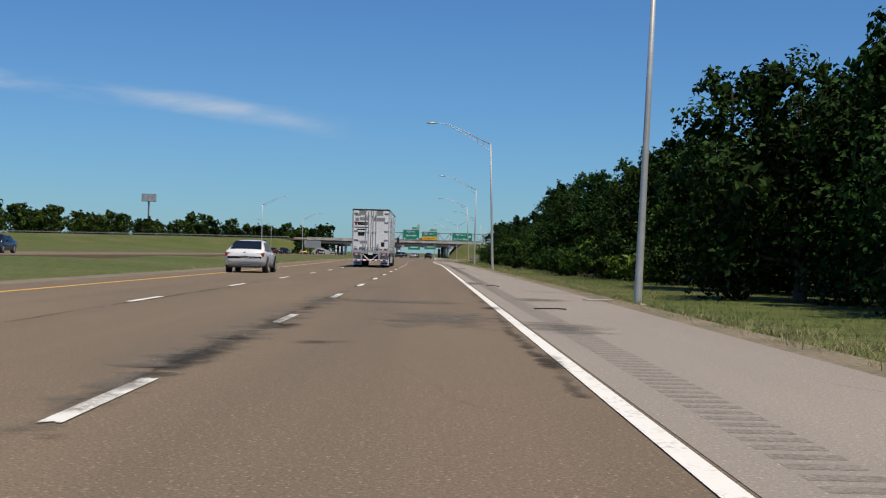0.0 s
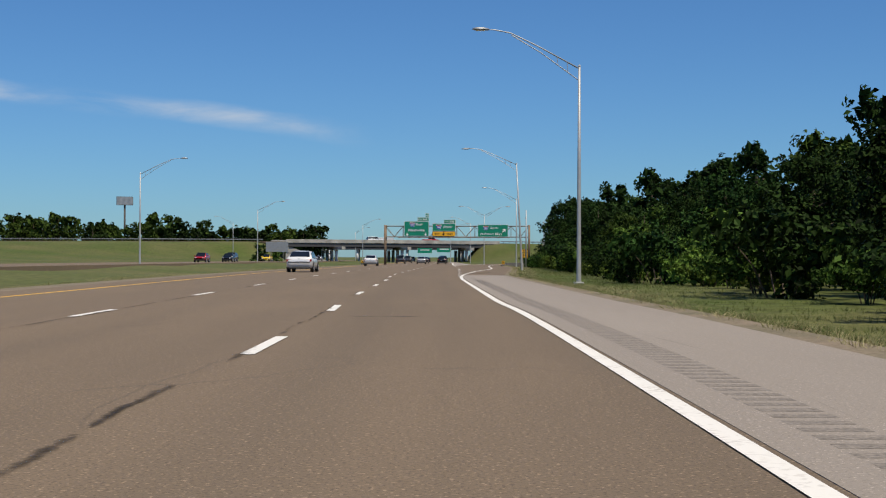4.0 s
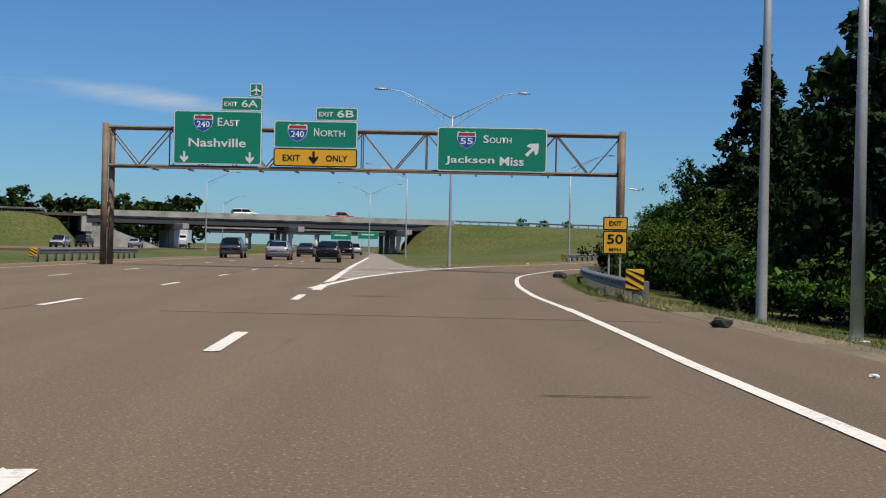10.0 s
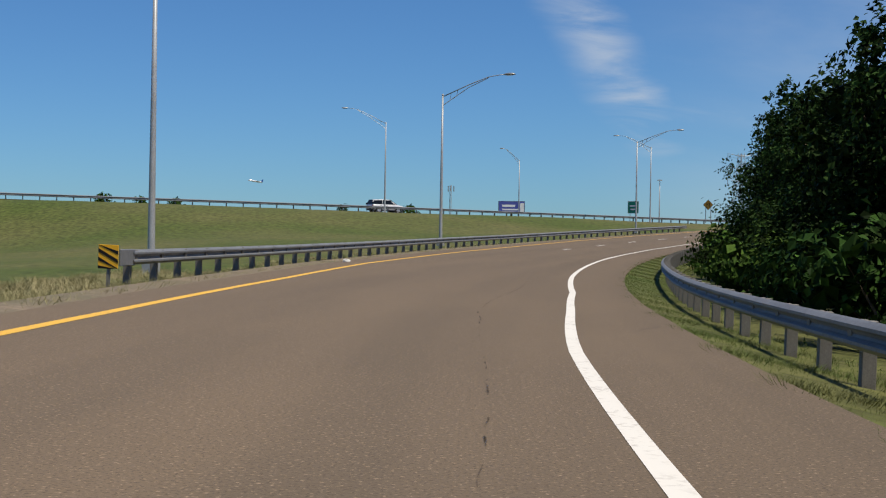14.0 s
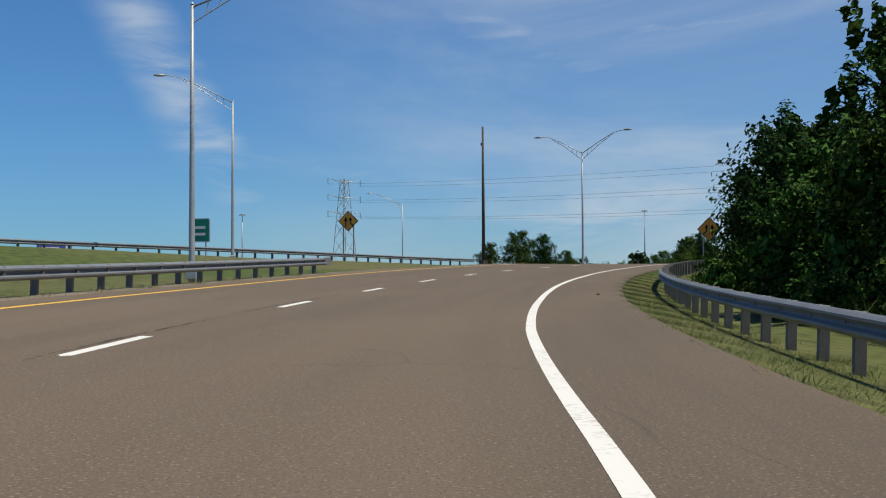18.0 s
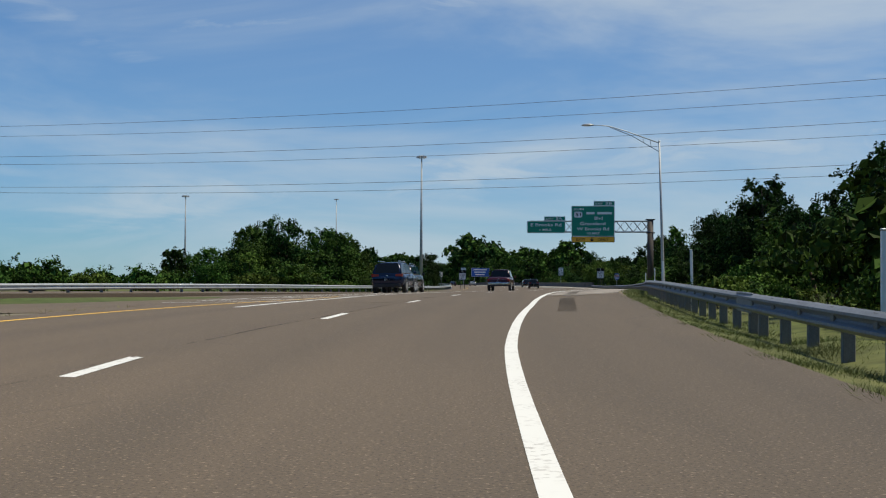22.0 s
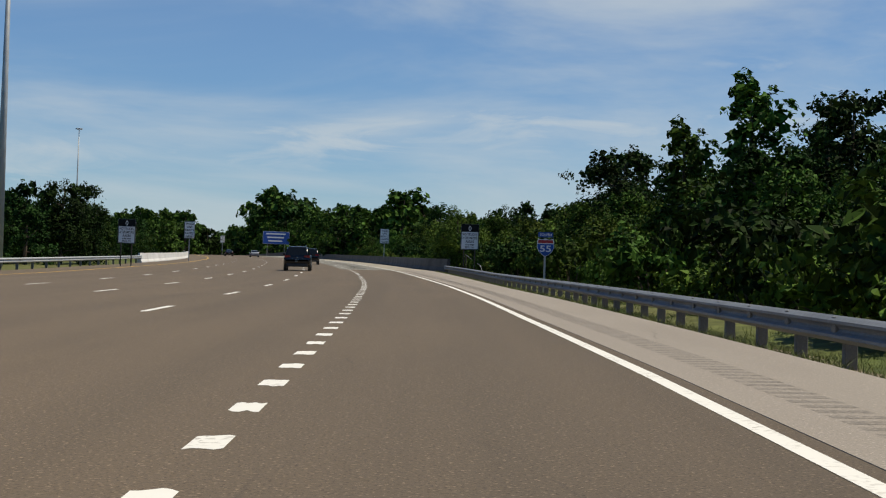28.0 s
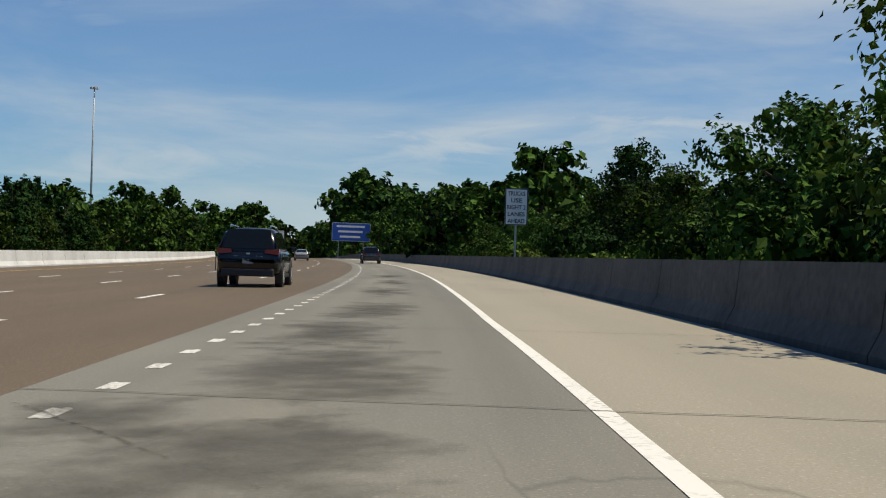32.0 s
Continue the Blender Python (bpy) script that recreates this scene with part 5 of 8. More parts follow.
bridge(FARWAY, s_of(FARWAY, -58), s_of(FARWAY, 40), -6, 6, [s_of(FARWAY, x) for x in (-38, -16, 8)], "second concrete overpass farther along the motorway")

# ---------------------------------------------------------------- sign gantry over the exit
gx0, gy0, gx1, gy1 = -10.3, 340.1, 14.6, 337.5
GW = math.hypot(gx1 - gx0, gy1 - gy0)
GA = math.degrees(math.atan2(gy1 - gy0, gx1 - gx0))
GM = pose(gx0, gy0, 0, 0, 0, GA)
gantry = thing("sign_gantry", "weathered brown steel truss gantry spanning the motorway", "sign gantry", GM)
for y in (0.45, 1.25):
    for z in (4.75, 6.62):
        part("chord", tube([(0, y, z), (GW, y, z)], 0.075, 8), RUST, gantry)
    n = 16
    for i in range(n):
        xa, xb = GW * i / n, GW * (i + 1) / n
        part("diagonal", tube([(xa, y, 4.75), (xb, y, 6.62)] if i % 2 else [(xa, y, 6.62), (xb, y, 4.75)], 0.035, 6), RUST, gantry)
        if i % 2 == 0:
            part("upright", tube([(xa, y, 4.75), (xa, y, 6.62)], 0.035, 6), RUST, gantry)
for i in range(0, 17, 2):
    for z in (4.75, 6.62):
        part("cross_tie", tube([(GW * i / 16, 0.45, z), (GW * i / 16, 1.25, z)], 0.03, 6), RUST, gantry)
for x in (0.0, GW):
    for y in (0.3, 1.4):
        part("post", tube([(x, y, -0.6), (x, y, 6.8)], 0.16, 12), RUST, gantry, smooth=True)
    part("post_brace", tube([(x, 0.3, 0.9), (x, 1.4, 3.4)], 0.05, 6), RUST, gantry)
    part("post_brace", tube([(x, 1.4, 0.9), (x, 0.3, 3.4)], 0.05, 6), RUST, gantry)
for i in range(12):
    x = 2.6 + i * 1.72
    part("walkway_bracket", box(x - 0.03, x + 0.03, -0.65, 0.5, 4.52, 4.6), RUST, gantry)
part("walkway", box(2.4, 21.8, -0.6, -0.25, 4.6, 4.66), RUST, gantry)


def overhead(label, at, back=0.4):
    t = thing("overhead_sign", label, "road sign", at, "overhead signs")
    return t


SG = GM @ pose(0, 0.1, 0)
s1 = overhead("large green overhead sign with white legend and route shield", SG)
panel(s1, 3.4, 7.72, 4.86, 7.46, SIGN_GREEN)
shield(s1, 4.85, 6.85, 0.95, 0.85, "240")
letter(s1, "E", 5.55, 5.78, 6.72, 7.12)
letter(s1, "AST", 5.82, 6.62, 6.72, 7.02)
letter(s1, "Nashville", 4.15, 6.95, 5.7, 6.12)
arrow(s1, 3.95, 5.2, 0.55, 180, SIGN_WHITE)
arrow(s1, 7.15, 5.2, 0.55, 180, SIGN_WHITE)
panel(s1, 5.7, 7.72, 7.47, 8.14, SIGN_GREEN, name="exit_tab", r=0.08)
letter(s1, "EXIT", 5.86, 6.5, 7.68, 7.9)
letter(s1, "6A", 6.7, 7.5, 7.64, 8.0)
panel(s1, 7.08, 7.72, 8.16, 8.82, SIGN_GREEN, name="airport_tab", r=0.06)
plane_shape = [(0, 0.5), (0.07, 0.3), (0.07, 0.12), (0.48, -0.12), (0.48, -0.22), (0.07, -0.1), (0.05, -0.34), (0.18, -0.44), (0.18, -0.5), (0, -0.45)]
plane_shape += [(-x, z) for x, z in plane_shape[-2:0:-1]]
part("symbol", poly_plate([(7.4 + 0.5 * x, 8.49 + 0.5 * z) for x, z in plane_shape], -0.038, -0.032), SIGN_WHITE, s1)
s2_ = overhead("green overhead sign with a yellow exit only panel", SG)
panel(s2_, 8.3, 12.36, 5.72, 7.05, SIGN_GREEN)
panel(s2_, 8.3, 12.36, 4.83, 5.715, SIGN_YELLOW, SIGN_BLACK, name="exit_only_panel")
shield(s2_, 9.45, 6.45, 0.95, 0.85, "240")
letter(s2_, "N", 10.25, 10.5, 6.3, 6.7)
letter(s2_, "ORTH", 10.55, 11.75, 6.3, 6.6)
letter(s2_, "EXIT", 8.75, 9.6, 5.1, 5.4, mat=SIGN_BLACK)
letter(s2_, "ONLY", 10.85, 11.9, 5.1, 5.4, mat=SIGN_BLACK)
arrow(s2_, 10.25, 5.28, 0.6, 180, SIGN_BLACK)
panel(s2_, 10.3, 12.36, 7.06, 7.72, SIGN_GREEN, name="exit_tab", r=0.08)
letter(s2_, "EXIT", 10.46, 11.15, 7.26, 7.48)
letter(s2_, "6B", 11.35, 12.15, 7.22, 7.58)
s3_ = overhead("wide green overhead sign with an upward slanting arrow", SG)
panel(s3_, 16.2, 21.45, 4.75, 6.88, SIGN_GREEN)
shield(s3_, 17.6, 6.25, 0.9, 0.82, "55")
letter(s3_, "S", 18.4, 18.66, 6.12, 6.5)
letter(s3_, "OUTH", 18.7, 19.75, 6.12, 6.4)
letter(s3_, "Jackson", 16.6, 18.95, 5.05, 5.48)
letter(s3_, "Miss", 19.2, 20.35, 5.05, 5.48)
arrow(s3_, 20.75, 5.85, 0.85, -45, SIGN_WHITE)


def post_sign(name, label, at, posts, height, mat=STEEL, category="road sign", group="", r=0.04):
    t = thing(name, label, category, at, group)
    for x in posts:
        part("post", box(x - r, x + r, 0.035, 0.035 + 2 * r, -0.6, height), mat, t)
    return t


ex = post_sign("exit_speed_sign", "yellow exit speed sign fixed beside a gantry post", pose(13.64, 333.8, 0, 0, 0, GA), (-0.25, 0.25), 2.7)
panel(ex, -0.55, 0.55, 2.02, 2.62, SIGN_YELLOW, SIGN_BLACK, r=0.04)
letter(ex, "EXIT", -0.28, 0.28, 2.22, 2.44, mat=SIGN_BLACK)
panel(ex, -0.55, 0.55, 0.95, 2.0, SIGN_YELLOW, SIGN_BLACK, r=0.04)
letter(ex, "50", -0.36, 0.36, 1.42, 1.84, mat=SIGN_BLACK)
letter(ex, "MPH", -0.26, 0.26, 1.08, 1.24, mat=SIGN_BLACK)


def object_marker(at):
    """A board with slanting black and yellow stripes."""
    t = thing("object_marker", "black and yellow striped marker board at a rail end", "marker", at, "striped markers")
    part("post", box(-0.03, 0.03, 0.0, 0.06, -0.4, 0.65), POST, t)
    part("board", box(-0.2, 0.2, -0.02, 0.0, 0.25, 0.72, 0.005), SIGN_YELLOW, t)
    for k in range(4):
        z = 0.02 + k * 0.17
        pts = [(-0.2, z + 0.29), (-0.2, z + 0.22), (0.2, z), (0.2, z + 0.07)]
        pts = [(x, min(max(q, 0.25), 0.72)) for x, q in pts]
        part("stripe", poly_plate(pts, -0.026, -0.021), SIGN_BLACK, t)
    return t


object_marker(RAMP.place(304.8, 4.1, 0, 0))
object_marker(RAMP.place(396.6, -7.6, 0, 0))
object_marker(MAIN.place(343.5, -14.4, 0, 0))

# ---------------------------------------------------------------- cantilever sign over the merge
cx0, cy0, cz0 = 264.1, 572.4, 6.6
CM = Matrix.Translation((cx0, cy0, cz0)) @ Matrix.Rotation(radians(RAMP.heading(704) + 0.5), 4, "Z")
cant = thing("cantilever_gantry", "thick dark steel column with a lattice cantilever arm", "sign gantry", CM)
part("column", tube([(0, 0, -0.9), (0, 0, 7.7)], 0.34, 16), DARKSTEEL, cant, smooth=True)
part("cap_plate", box(-0.5, 0.5, -0.4, 0.4, 7.7, 7.78), DARKSTEEL, cant)
part("collar", box(-0.45, 0.45, -0.42, 0.42, 6.2, 6.32), DARKSTEEL, cant)
for y in (-0.3, 0.3):
    for z in (6.35, 7.55):
        part("chord", tube([(0, y, z), (-13.2, y, z)], 0.06, 8), RAIL, cant)
    for i in range(14):
        xa, xb = -0.94 * i, -0.94 * (i + 1)
        part("lattice", tube([(xa, y, 6.35), (xb, y, 7.55)], 0.028, 5), RAIL, cant)
        part("lattice", tube([(xa, y, 7.55), (xb, y, 6.35)], 0.028, 5), RAIL, cant)
C1 = overhead("tall green overhead sign with a yellow exit only strip", CM @ pose(0.36, -0.5, 0.08))
panel(C1, -9.05, -4.3, 5.75, 9.15, SIGN_GREEN)
panel(C1, -9.05, -4.3, 5.1, 5.745, SIGN_YELLOW, SIGN_BLACK, name="exit_only_panel", r=0.06)
panel(C1, -6.6, -4.3, 9.16, 9.68, SIGN_GREEN, name="exit_tab", r=0.06)
letter(C1, "EXIT", -6.4, -5.6, 9.3, 9.5)
letter(C1, "5B", -5.3, -4.6, 9.28, 9.56)
letter(C1, "SOUTH", -8.8, -7.7, 8.66, 8.88)
sh = part("route_marker", poly_plate(rounded(-8.75, -7.85, 7.85, 8.5, 0.2), -0.04, -0.03), SIGN_WHITE, C1)
letter(sh, "51", -8.6, -8.0, 8.0, 8.36, -0.045, SIGN_BLACK)
for x0, x1, z in ((-7.4, -6.5, 8.2), (-6.2, -4.6, 8.2)):
    bar(C1, x0, x1, z, z + 0.26, SIGN_WHITE)
letter(C1, "Blvd", -6.5, -5.6, 7.6, 7.95)
letter(C1, "Graceland", -8.1, -5.3, 7.0, 7.36)
letter(C1, "W Brooks Rd", -8.45, -4.9, 6.42, 6.76)
letter(C1, "1/2 MILE", -7.35, -5.95, 5.98, 6.22)
letter(C1, "EXIT", -8.5, -7.5, 5.28, 5.56, mat=SIGN_BLACK)
letter(C1, "ONLY", -6.15, -4.95, 5.28, 5.56, mat=SIGN_BLACK)
arrow(C1, -6.8, 5.42, 0.5, 180, SIGN_BLACK)
C2 = overhead("low green overhead sign with white legend", CM @ pose(0, -0.5, 0))
panel(C2, -13.6, -9.35, 6.2, 7.55, SIGN_GREEN)
panel(C2, -11.7, -9.35, 7.56, 8.05, SIGN_GREEN, name="exit_tab", r=0.06)
letter(C2, "EXIT", -11.5, -10.7, 7.7, 7.88)
letter(C2, "5A", -10.4, -9.7, 7.68, 7.94)
letter(C2, "E Brooks Rd", -13.2, -9.8, 6.95, 7.3)
letter(C2, "1 MILE", -12.2, -10.9, 6.45, 6.7)

# ---------------------------------------------------------------- roadside signs


def diamond(at, flip, label):
    t = post_sign("merge_sign", label, at, (-0.36, 0.36), 1.75, STEEL, "warning sign", "merge warning signs")
    d = 0.72
    pl = part("panel", poly_plate([(0, 1.9 - d), (d, 1.9), (0, 1.9 + d), (-d, 1.9)], -0.01, 0.03), SIGN_BACK, t)
    part("border", poly_plate([(0, 1.9 - d + 0.02), (d - 0.02, 1.9), (0, 1.9 + d - 0.02), (-d + 0.02, 1.9)], -0.015, -0.011), SIGN_BLACK, pl)
    part("sheeting", poly_plate([(0, 1.9 - d + 0.07), (d - 0.07, 1.9), (0, 1.9 + d - 0.07), (-d + 0.07, 1.9)], -0.02, -0.0155), SIGN_ORANGE, pl)
    for pts in ([(0.13, 1.48), (0.2, 1.48), (0.2, 1.92), (0.29, 1.92), (0.165, 2.2), (0.04, 1.92), (0.13, 1.92)], [(-0.36, 1.66), (-0.32, 1.58), (-0.14, 1.74), (-0.12, 1.96), (-0.03, 1.96), (-0.16, 2.2), (-0.28, 1.94), (-0.19, 1.95), (-0.2, 1.78)]):
        part("arrow", poly_plate([(x * flip, z) for x, z in (pts if flip > 0 else pts[::-1])], -0.026, -0.021), SIGN_BLACK, t)
    for z in (1.38, 1.52, 1.66, 1.8, 2.1, 2.26, 2.4):
        part("lane_line", poly_plate([(-0.015, z), (0.015, z), (0.015, z + 0.08), (-0.015, z + 0.08)], -0.026, -0.021), SIGN_BLACK, t)
    return t


diamond(pose(121.22, 502.22, 4.4, 0, 0, -50), 1, "amber diamond sign with a merging arrow beside the ramp")
diamond(pose(111.35, 525.5, 5.4, 0, 0, -50) @ pose(0, 0, 0.35), -1, "amber diamond sign with a merging arrow by the upper road")

nt = post_sign("truck_lane_sign", "white lane-use sign with a black diamond header", pose(350.0, 619.7, 7.1, 0, 0, -61), (-0.4, 0.4), 4.0, DARKSTEEL)
panel(nt, -0.66, 0.66, 2.15, 4.02, SIGN_WHITE, SIGN_BLACK, r=0.05)
part("header", poly_plate(rounded(-0.62, 0.62, 3.45, 3.98, 0.04), -0.026, -0.0235), SIGN_BLACK, nt)
for k, m, y in ((1.0, SIGN_WHITE, -0.03), (0.62, SIGN_BLACK, -0.034)):
    part("diamond_symbol", poly_plate([(0, 3.71 - 0.22 * k), (0.12 * k, 3.71), (0, 3.71 + 0.22 * k), (-0.12 * k, 3.71)], y - 0.002, y + 0.002), m, nt)
letter(nt, "NO TRUCKS", -0.54, 0.54, 3.18, 3.36, mat=SIGN_BLACK)
letter(nt, "3 OR MORE", -0.54, 0.54, 2.92, 3.1, mat=SIGN_BLACK)
letter(nt, "AXLES", -0.3, 0.3, 2.66, 2.84, mat=SIGN_BLACK)
letter(nt, "6PM 4PM", -0.32, 0.32, 2.46, 2.57, mat=SIGN_BLACK)
letter(nt, "MON FRI", -0.32, 0.32, 2.28, 2.39, mat=SIGN_BLACK)
nt2 = copy_thing(nt, pose(343.0, 645.4, 6.8, 0, 0, -58))
tagged(nt2, "white lane-use sign in the median with a black header")
tr = post_sign("truck_advice_sign", "white sign telling trucks which lanes to use ahead", pose(418.4, 663.3, 8.2, 0, 0, -57), (0.0,), 4.85, STEEL, r=0.05)
panel(tr, -0.62, 0.62, 2.9, 4.9, SIGN_WHITE, SIGN_BLACK, r=0.05)
for k, words in enumerate(("TRUCKS", "USE", "RIGHT 2", "LANES", "AHEAD")):
    w = {"USE": 0.3, "RIGHT 2": 0.5}.get(words, 0.46)
    letter(tr, words, -w, w, 4.5 - 0.37 * k, 4.73 - 0.37 * k, mat=SIGN_BLACK)
tagged(copy_thing(tr, pose(388.2, 673.0, 7.6, 0, 0, -57)), "white truck lanes sign standing in the median")
copy_thing(tr, pose(557, 787, 10.5, 0, 0, -40))
sh55 = post_sign("route_marker", "blue and red interstate route shield on a post", pose(317.35, 601.2, 6.6, 0, 0, -61), (0.0,), 2.5, STEEL)
shield(sh55, 0, 2.2, 0.76, 0.80, "55")
part("header", poly_plate(rounded(-0.33, 0.33, 2.66, 2.88, 0.03), -0.02, 0.0), SIGN_BLUE, sh55)
letter(sh55, "SOUTH", -0.26, 0.26, 2.71, 2.83)
bl = post_sign("service_sign", "wide blue services sign beside the far lanes", pose(544, 761.5, 9.6, 0, 0, -45), (-2.2, 2.2), 6.8, STEEL)
panel(bl, -3.4, 3.4, 3.6, 6.8, SIGN_BLUE)
for k in range(3):
    bar(bl, -2.6 + 0.3 * k, 2.4 - 0.4 * k, 6.0 - 0.9 * k, 6.35 - 0.9 * k, SIGN_WHITE)
gb = post_sign("guide_sign", "blue-green guide sign seen by the upper road", pose(107.7, 540.2, 5.2, 0, 0, -50), (-0.5, 0.5), 3.2, STEEL)
panel(gb, -0.85, 0.85, 1.5, 3.3, SIGN_GREEN)
bar(gb, -0.5, 0.5, 2.5, 2.7, SIGN_WHITE)
bar(gb, -0.4, 0.5, 2.0, 2.2, SIGN_WHITE)
bs = post_sign("service_sign", "blue service sign beyond the bridge", pose(12.6, 560, 0, 0, 0, 0), (-1.2, 1.2), 3.0, STEEL)
panel(bs, -1.95, 1.95, 1.7, 4.3, SIGN_BLUE)
for k in range(3):
    bar(bs, -1.4, 1.3 - 0.4 * k, 3.7 - 0.65 * k, 3.9 - 0.65 * k, SIGN_WHITE)
for px, z0 in ((-8, 3.4), (0.5, 3.8)):
    gs = post_sign("guide_sign", "distant green guide sign under the overpass", pose(px, 690, 0), (-2, 2), 5.5, STEEL)
    panel(gs, -3.2, 3.2, z0, z0 + 2.4, SIGN_GREEN)
    bar(gs, -2, 2, z0 + 1.2, z0 + 1.6, SIGN_WHITE)
dg_ = post_sign("direction_board", "grey back of a road sign in the median", pose(-33, 372, 0.3, 0, 0, 6), (-1.2, 1.2), 3.6, STEEL)
part("panel", box(-2.2, 2.2, -0.02, 0.03, 1.9, 3.9, 0.005), SIGN_BACK, dg_)


def billboard(at, w, h, z, mat, label):
    t = thing("billboard", label, "billboard", at, "billboards")
    part("column", tube([(0, 0.4, -0.5), (0, 0.4, z)], 0.6, 12), DARKSTEEL, t, smooth=True)
    b = part("face_frame", box(-w / 2, w / 2, -0.3, 0.5, z, z + h, 0.05), DARKSTEEL, t)
    part("poster", box(-w / 2 + 0.2, w / 2 - 0.2, -0.34, -0.305, z + 0.2, z + h - 0.2), mat, b)
    part("catwalk", box(-w / 2, w / 2, -1.1, -0.3, z - 0.12, z), DARKSTEEL, b)
    return t, b


SIGN_GREY = material("faded_poster", (0.16, 0.19, 0.23), 0.6, other=(0.4, 0.42, 0.45), spots=0.6, spot_scale=0.3)
billboard(pose(-206, 960, 4, 0, 0, 14), 10.5, 5.5, 31, SIGN_GREY, "tall dark billboard standing over distant trees")
POSTER_BLUE = material("blue_poster", (0.05, 0.07, 0.30), 0.6, other=(0.10, 0.12, 0.42), spots=0.6, spot_scale=0.25)
bb2, bf2 = billboard(pose(210, 833, 5, 0, 0, -20) @ Matrix.Scale(0.72, 4), 14, 6.5, 14.6, POSTER_BLUE, "blue and white roadside billboard in the distance")
bar(bf2, -5, 4, 16.2, 17.0, SIGN_WHITE, -0.36)
bar(bf2, -5, 2, 18.0, 19.2, SIGN_WHITE, -0.36)
bar(bf2, 4.6, 6.6, 15.2, 20.2, SIGN_WHITE, -0.36)

# ---------------------------------------------------------------- pylon, wires, mast
PM = base(241.1, 722.4)
PH = 34.0 - PM.translation.z
pyl = thing("power_pylon", "tall steel lattice power pylon", "pylon", PM)
corners = [(1, 1), (-1, 1), (-1, -1), (1, -1)]


def leg_at(c, z):
    k = 2.6 * (1 - z / PH) + 0.55 * (z / PH) if z < PH * 0.6 else 1.37 - 0.8 * (z - PH * 0.6) / (PH * 0.4)
    return Vector((c[0] * k, c[1] * k, z))


levels = [0, 4, 8, 12, 16, 19.5, 22.5, 25, PH - 1.5]
for c in corners:
    part("leg", tube([leg_at(c, z) for z in (-0.5, *levels[1:])], 0.09, 5), STEEL, pyl)
for a, b in zip(levels, levels[1:]):
    for c, d in zip(corners, corners[1:] + corners[:1]):
        part("lattice", tube([leg_at(c, a), leg_at(d, b)], 0.045, 4), STEEL, pyl)
        part("lattice", tube([leg_at(d, a), leg_at(c, b)], 0.045, 4), STEEL, pyl)
ARMS = (24.0 - PM.translation.z, 28.0 - PM.translation.z, 32.0 - PM.translation.z)
for z, w in zip(ARMS, (5.2, 5.2, 5.2)):
    for sgn in (-1, 1):
        part("crossarm", tube([(0, 0, z - 0.4), (sgn * w, 0, z + 0.3)], [0.14, 0.05], 5), STEEL, pyl)
        part("insulator", tube([(sgn * w, 0, z + 0.35), (sgn * w, 0, z - 1.15)], 0.09, 6), SIGN_GREY, pyl)
hd = radians(RAMP.heading(592))
fw, rt = Vector((-math.sin(hd), math.cos(hd), 0)), Vector((math.cos(hd), math.sin(hd), 0))
far_end = Vector((150, 526.3, 0)) + fw * 62 + rt * 150
pyl2 = copy_thing(pyl, pose(far_end.x, far_end.y, PM.translation.z))
span = math.atan2(far_end.y - 722.4, far_end.x - 241.1)
for o in (pyl, pyl2):
    o.matrix_basis = Matrix.Translation(o.matrix_basis.translation) @ Matrix.Rotation(span + math.pi / 2, 4, "Z")
for z in ARMS:
    for sgn in (-1, 1):
        a = pyl.matrix_basis @ Vector((sgn * 5.2, 0, z - 1.1))
        b = pyl2.matrix_basis @ Vector((sgn * 5.2, 0, z - 1.1))
        pts = []
        for i in range(25):
            f = i / 24
            p = a.lerp(b, f)
            p.z -= 4 * 4.6 * f * (1 - f)
            pts.append(p)
        w = thing("power_line", "thin overhead power conductor crossing the road", "cable", None, "overhead wires")
        part("conductor", tube(pts, 0.02, 4), DARKSTEEL, w)
        for q in (a, b):
            part("clamp", tube([q - Vector((0, 0, 0.1)), q + Vector((0, 0, 0.5))], 0.06, 5), DARKSTEEL, w)
tw = thing("radio_tower", "thin lattice radio tower on the skyline", "tower", base(220.2, 930))
TH = 30.8 - tw.matrix_basis.translation.z
for c in ((0.5, 0.3), (-0.5, 0.3), (0, -0.6)):
    part("leg", tube([(c[0], c[1], -0.5), (c[0] * 0.6, c[1] * 0.6, TH)], 0.12, 5), STEEL, tw)
for i in range(9):
    part("brace", tube([(0.5, 0.3, TH * i / 9), (-0.4, 0.3, TH * (i + 1) / 9)], 0.06, 4), STEEL, tw)
for a in range(3):
    part("antenna", box(-0.2 + 1.5 * math.cos(a * 2.1), 0.2 + 1.5 * math.cos(a * 2.1), -0.2 + 1.5 * math.sin(a * 2.1), 0.2 + 1.5 * math.sin(a * 2.1), TH - 3, TH - 0.5), SIGN_BACK, tw)


# white marker posts behind the guardrail
for s, u in ((576, 5.9), (599.5, 5.9), (622, 6.0), (648, 6.0), (677, 6.0)):
    t = thing("marker_post", "plain white roadside marker post", "post", RAMP.place(s, u, -0.2), "marker posts")
    part("shaft", box(-0.04, 0.04, -0.04, 0.04, -0.6, 1.62, 0.01), SIGN_WHITE, t)
    part("cap", box(-0.045, 0.045, -0.045, 0.045, 1.62, 1.65, 0.01), STEEL, t)

gp = thing("guy_post", "thin dark post with a pale slanting guy wire", "post", RAMP.place(815, 7.6, -0.4))
part("shaft", tube([(0, 0, -0.5), (0, 0, 2.5)], 0.06, 8), DARKSTEEL, gp)
part("guy_wire", tube([(0, 0, 1.75), (0.05, -4.5, 1.35), (0.1, -9.0, 0.95), (0.12, -10.5, 0.35)], 0.018, 5), STEEL, gp, "pale steel guy wire")

# ---------------------------------------------------------------- plants
RNG = np.random.default_rng(7)


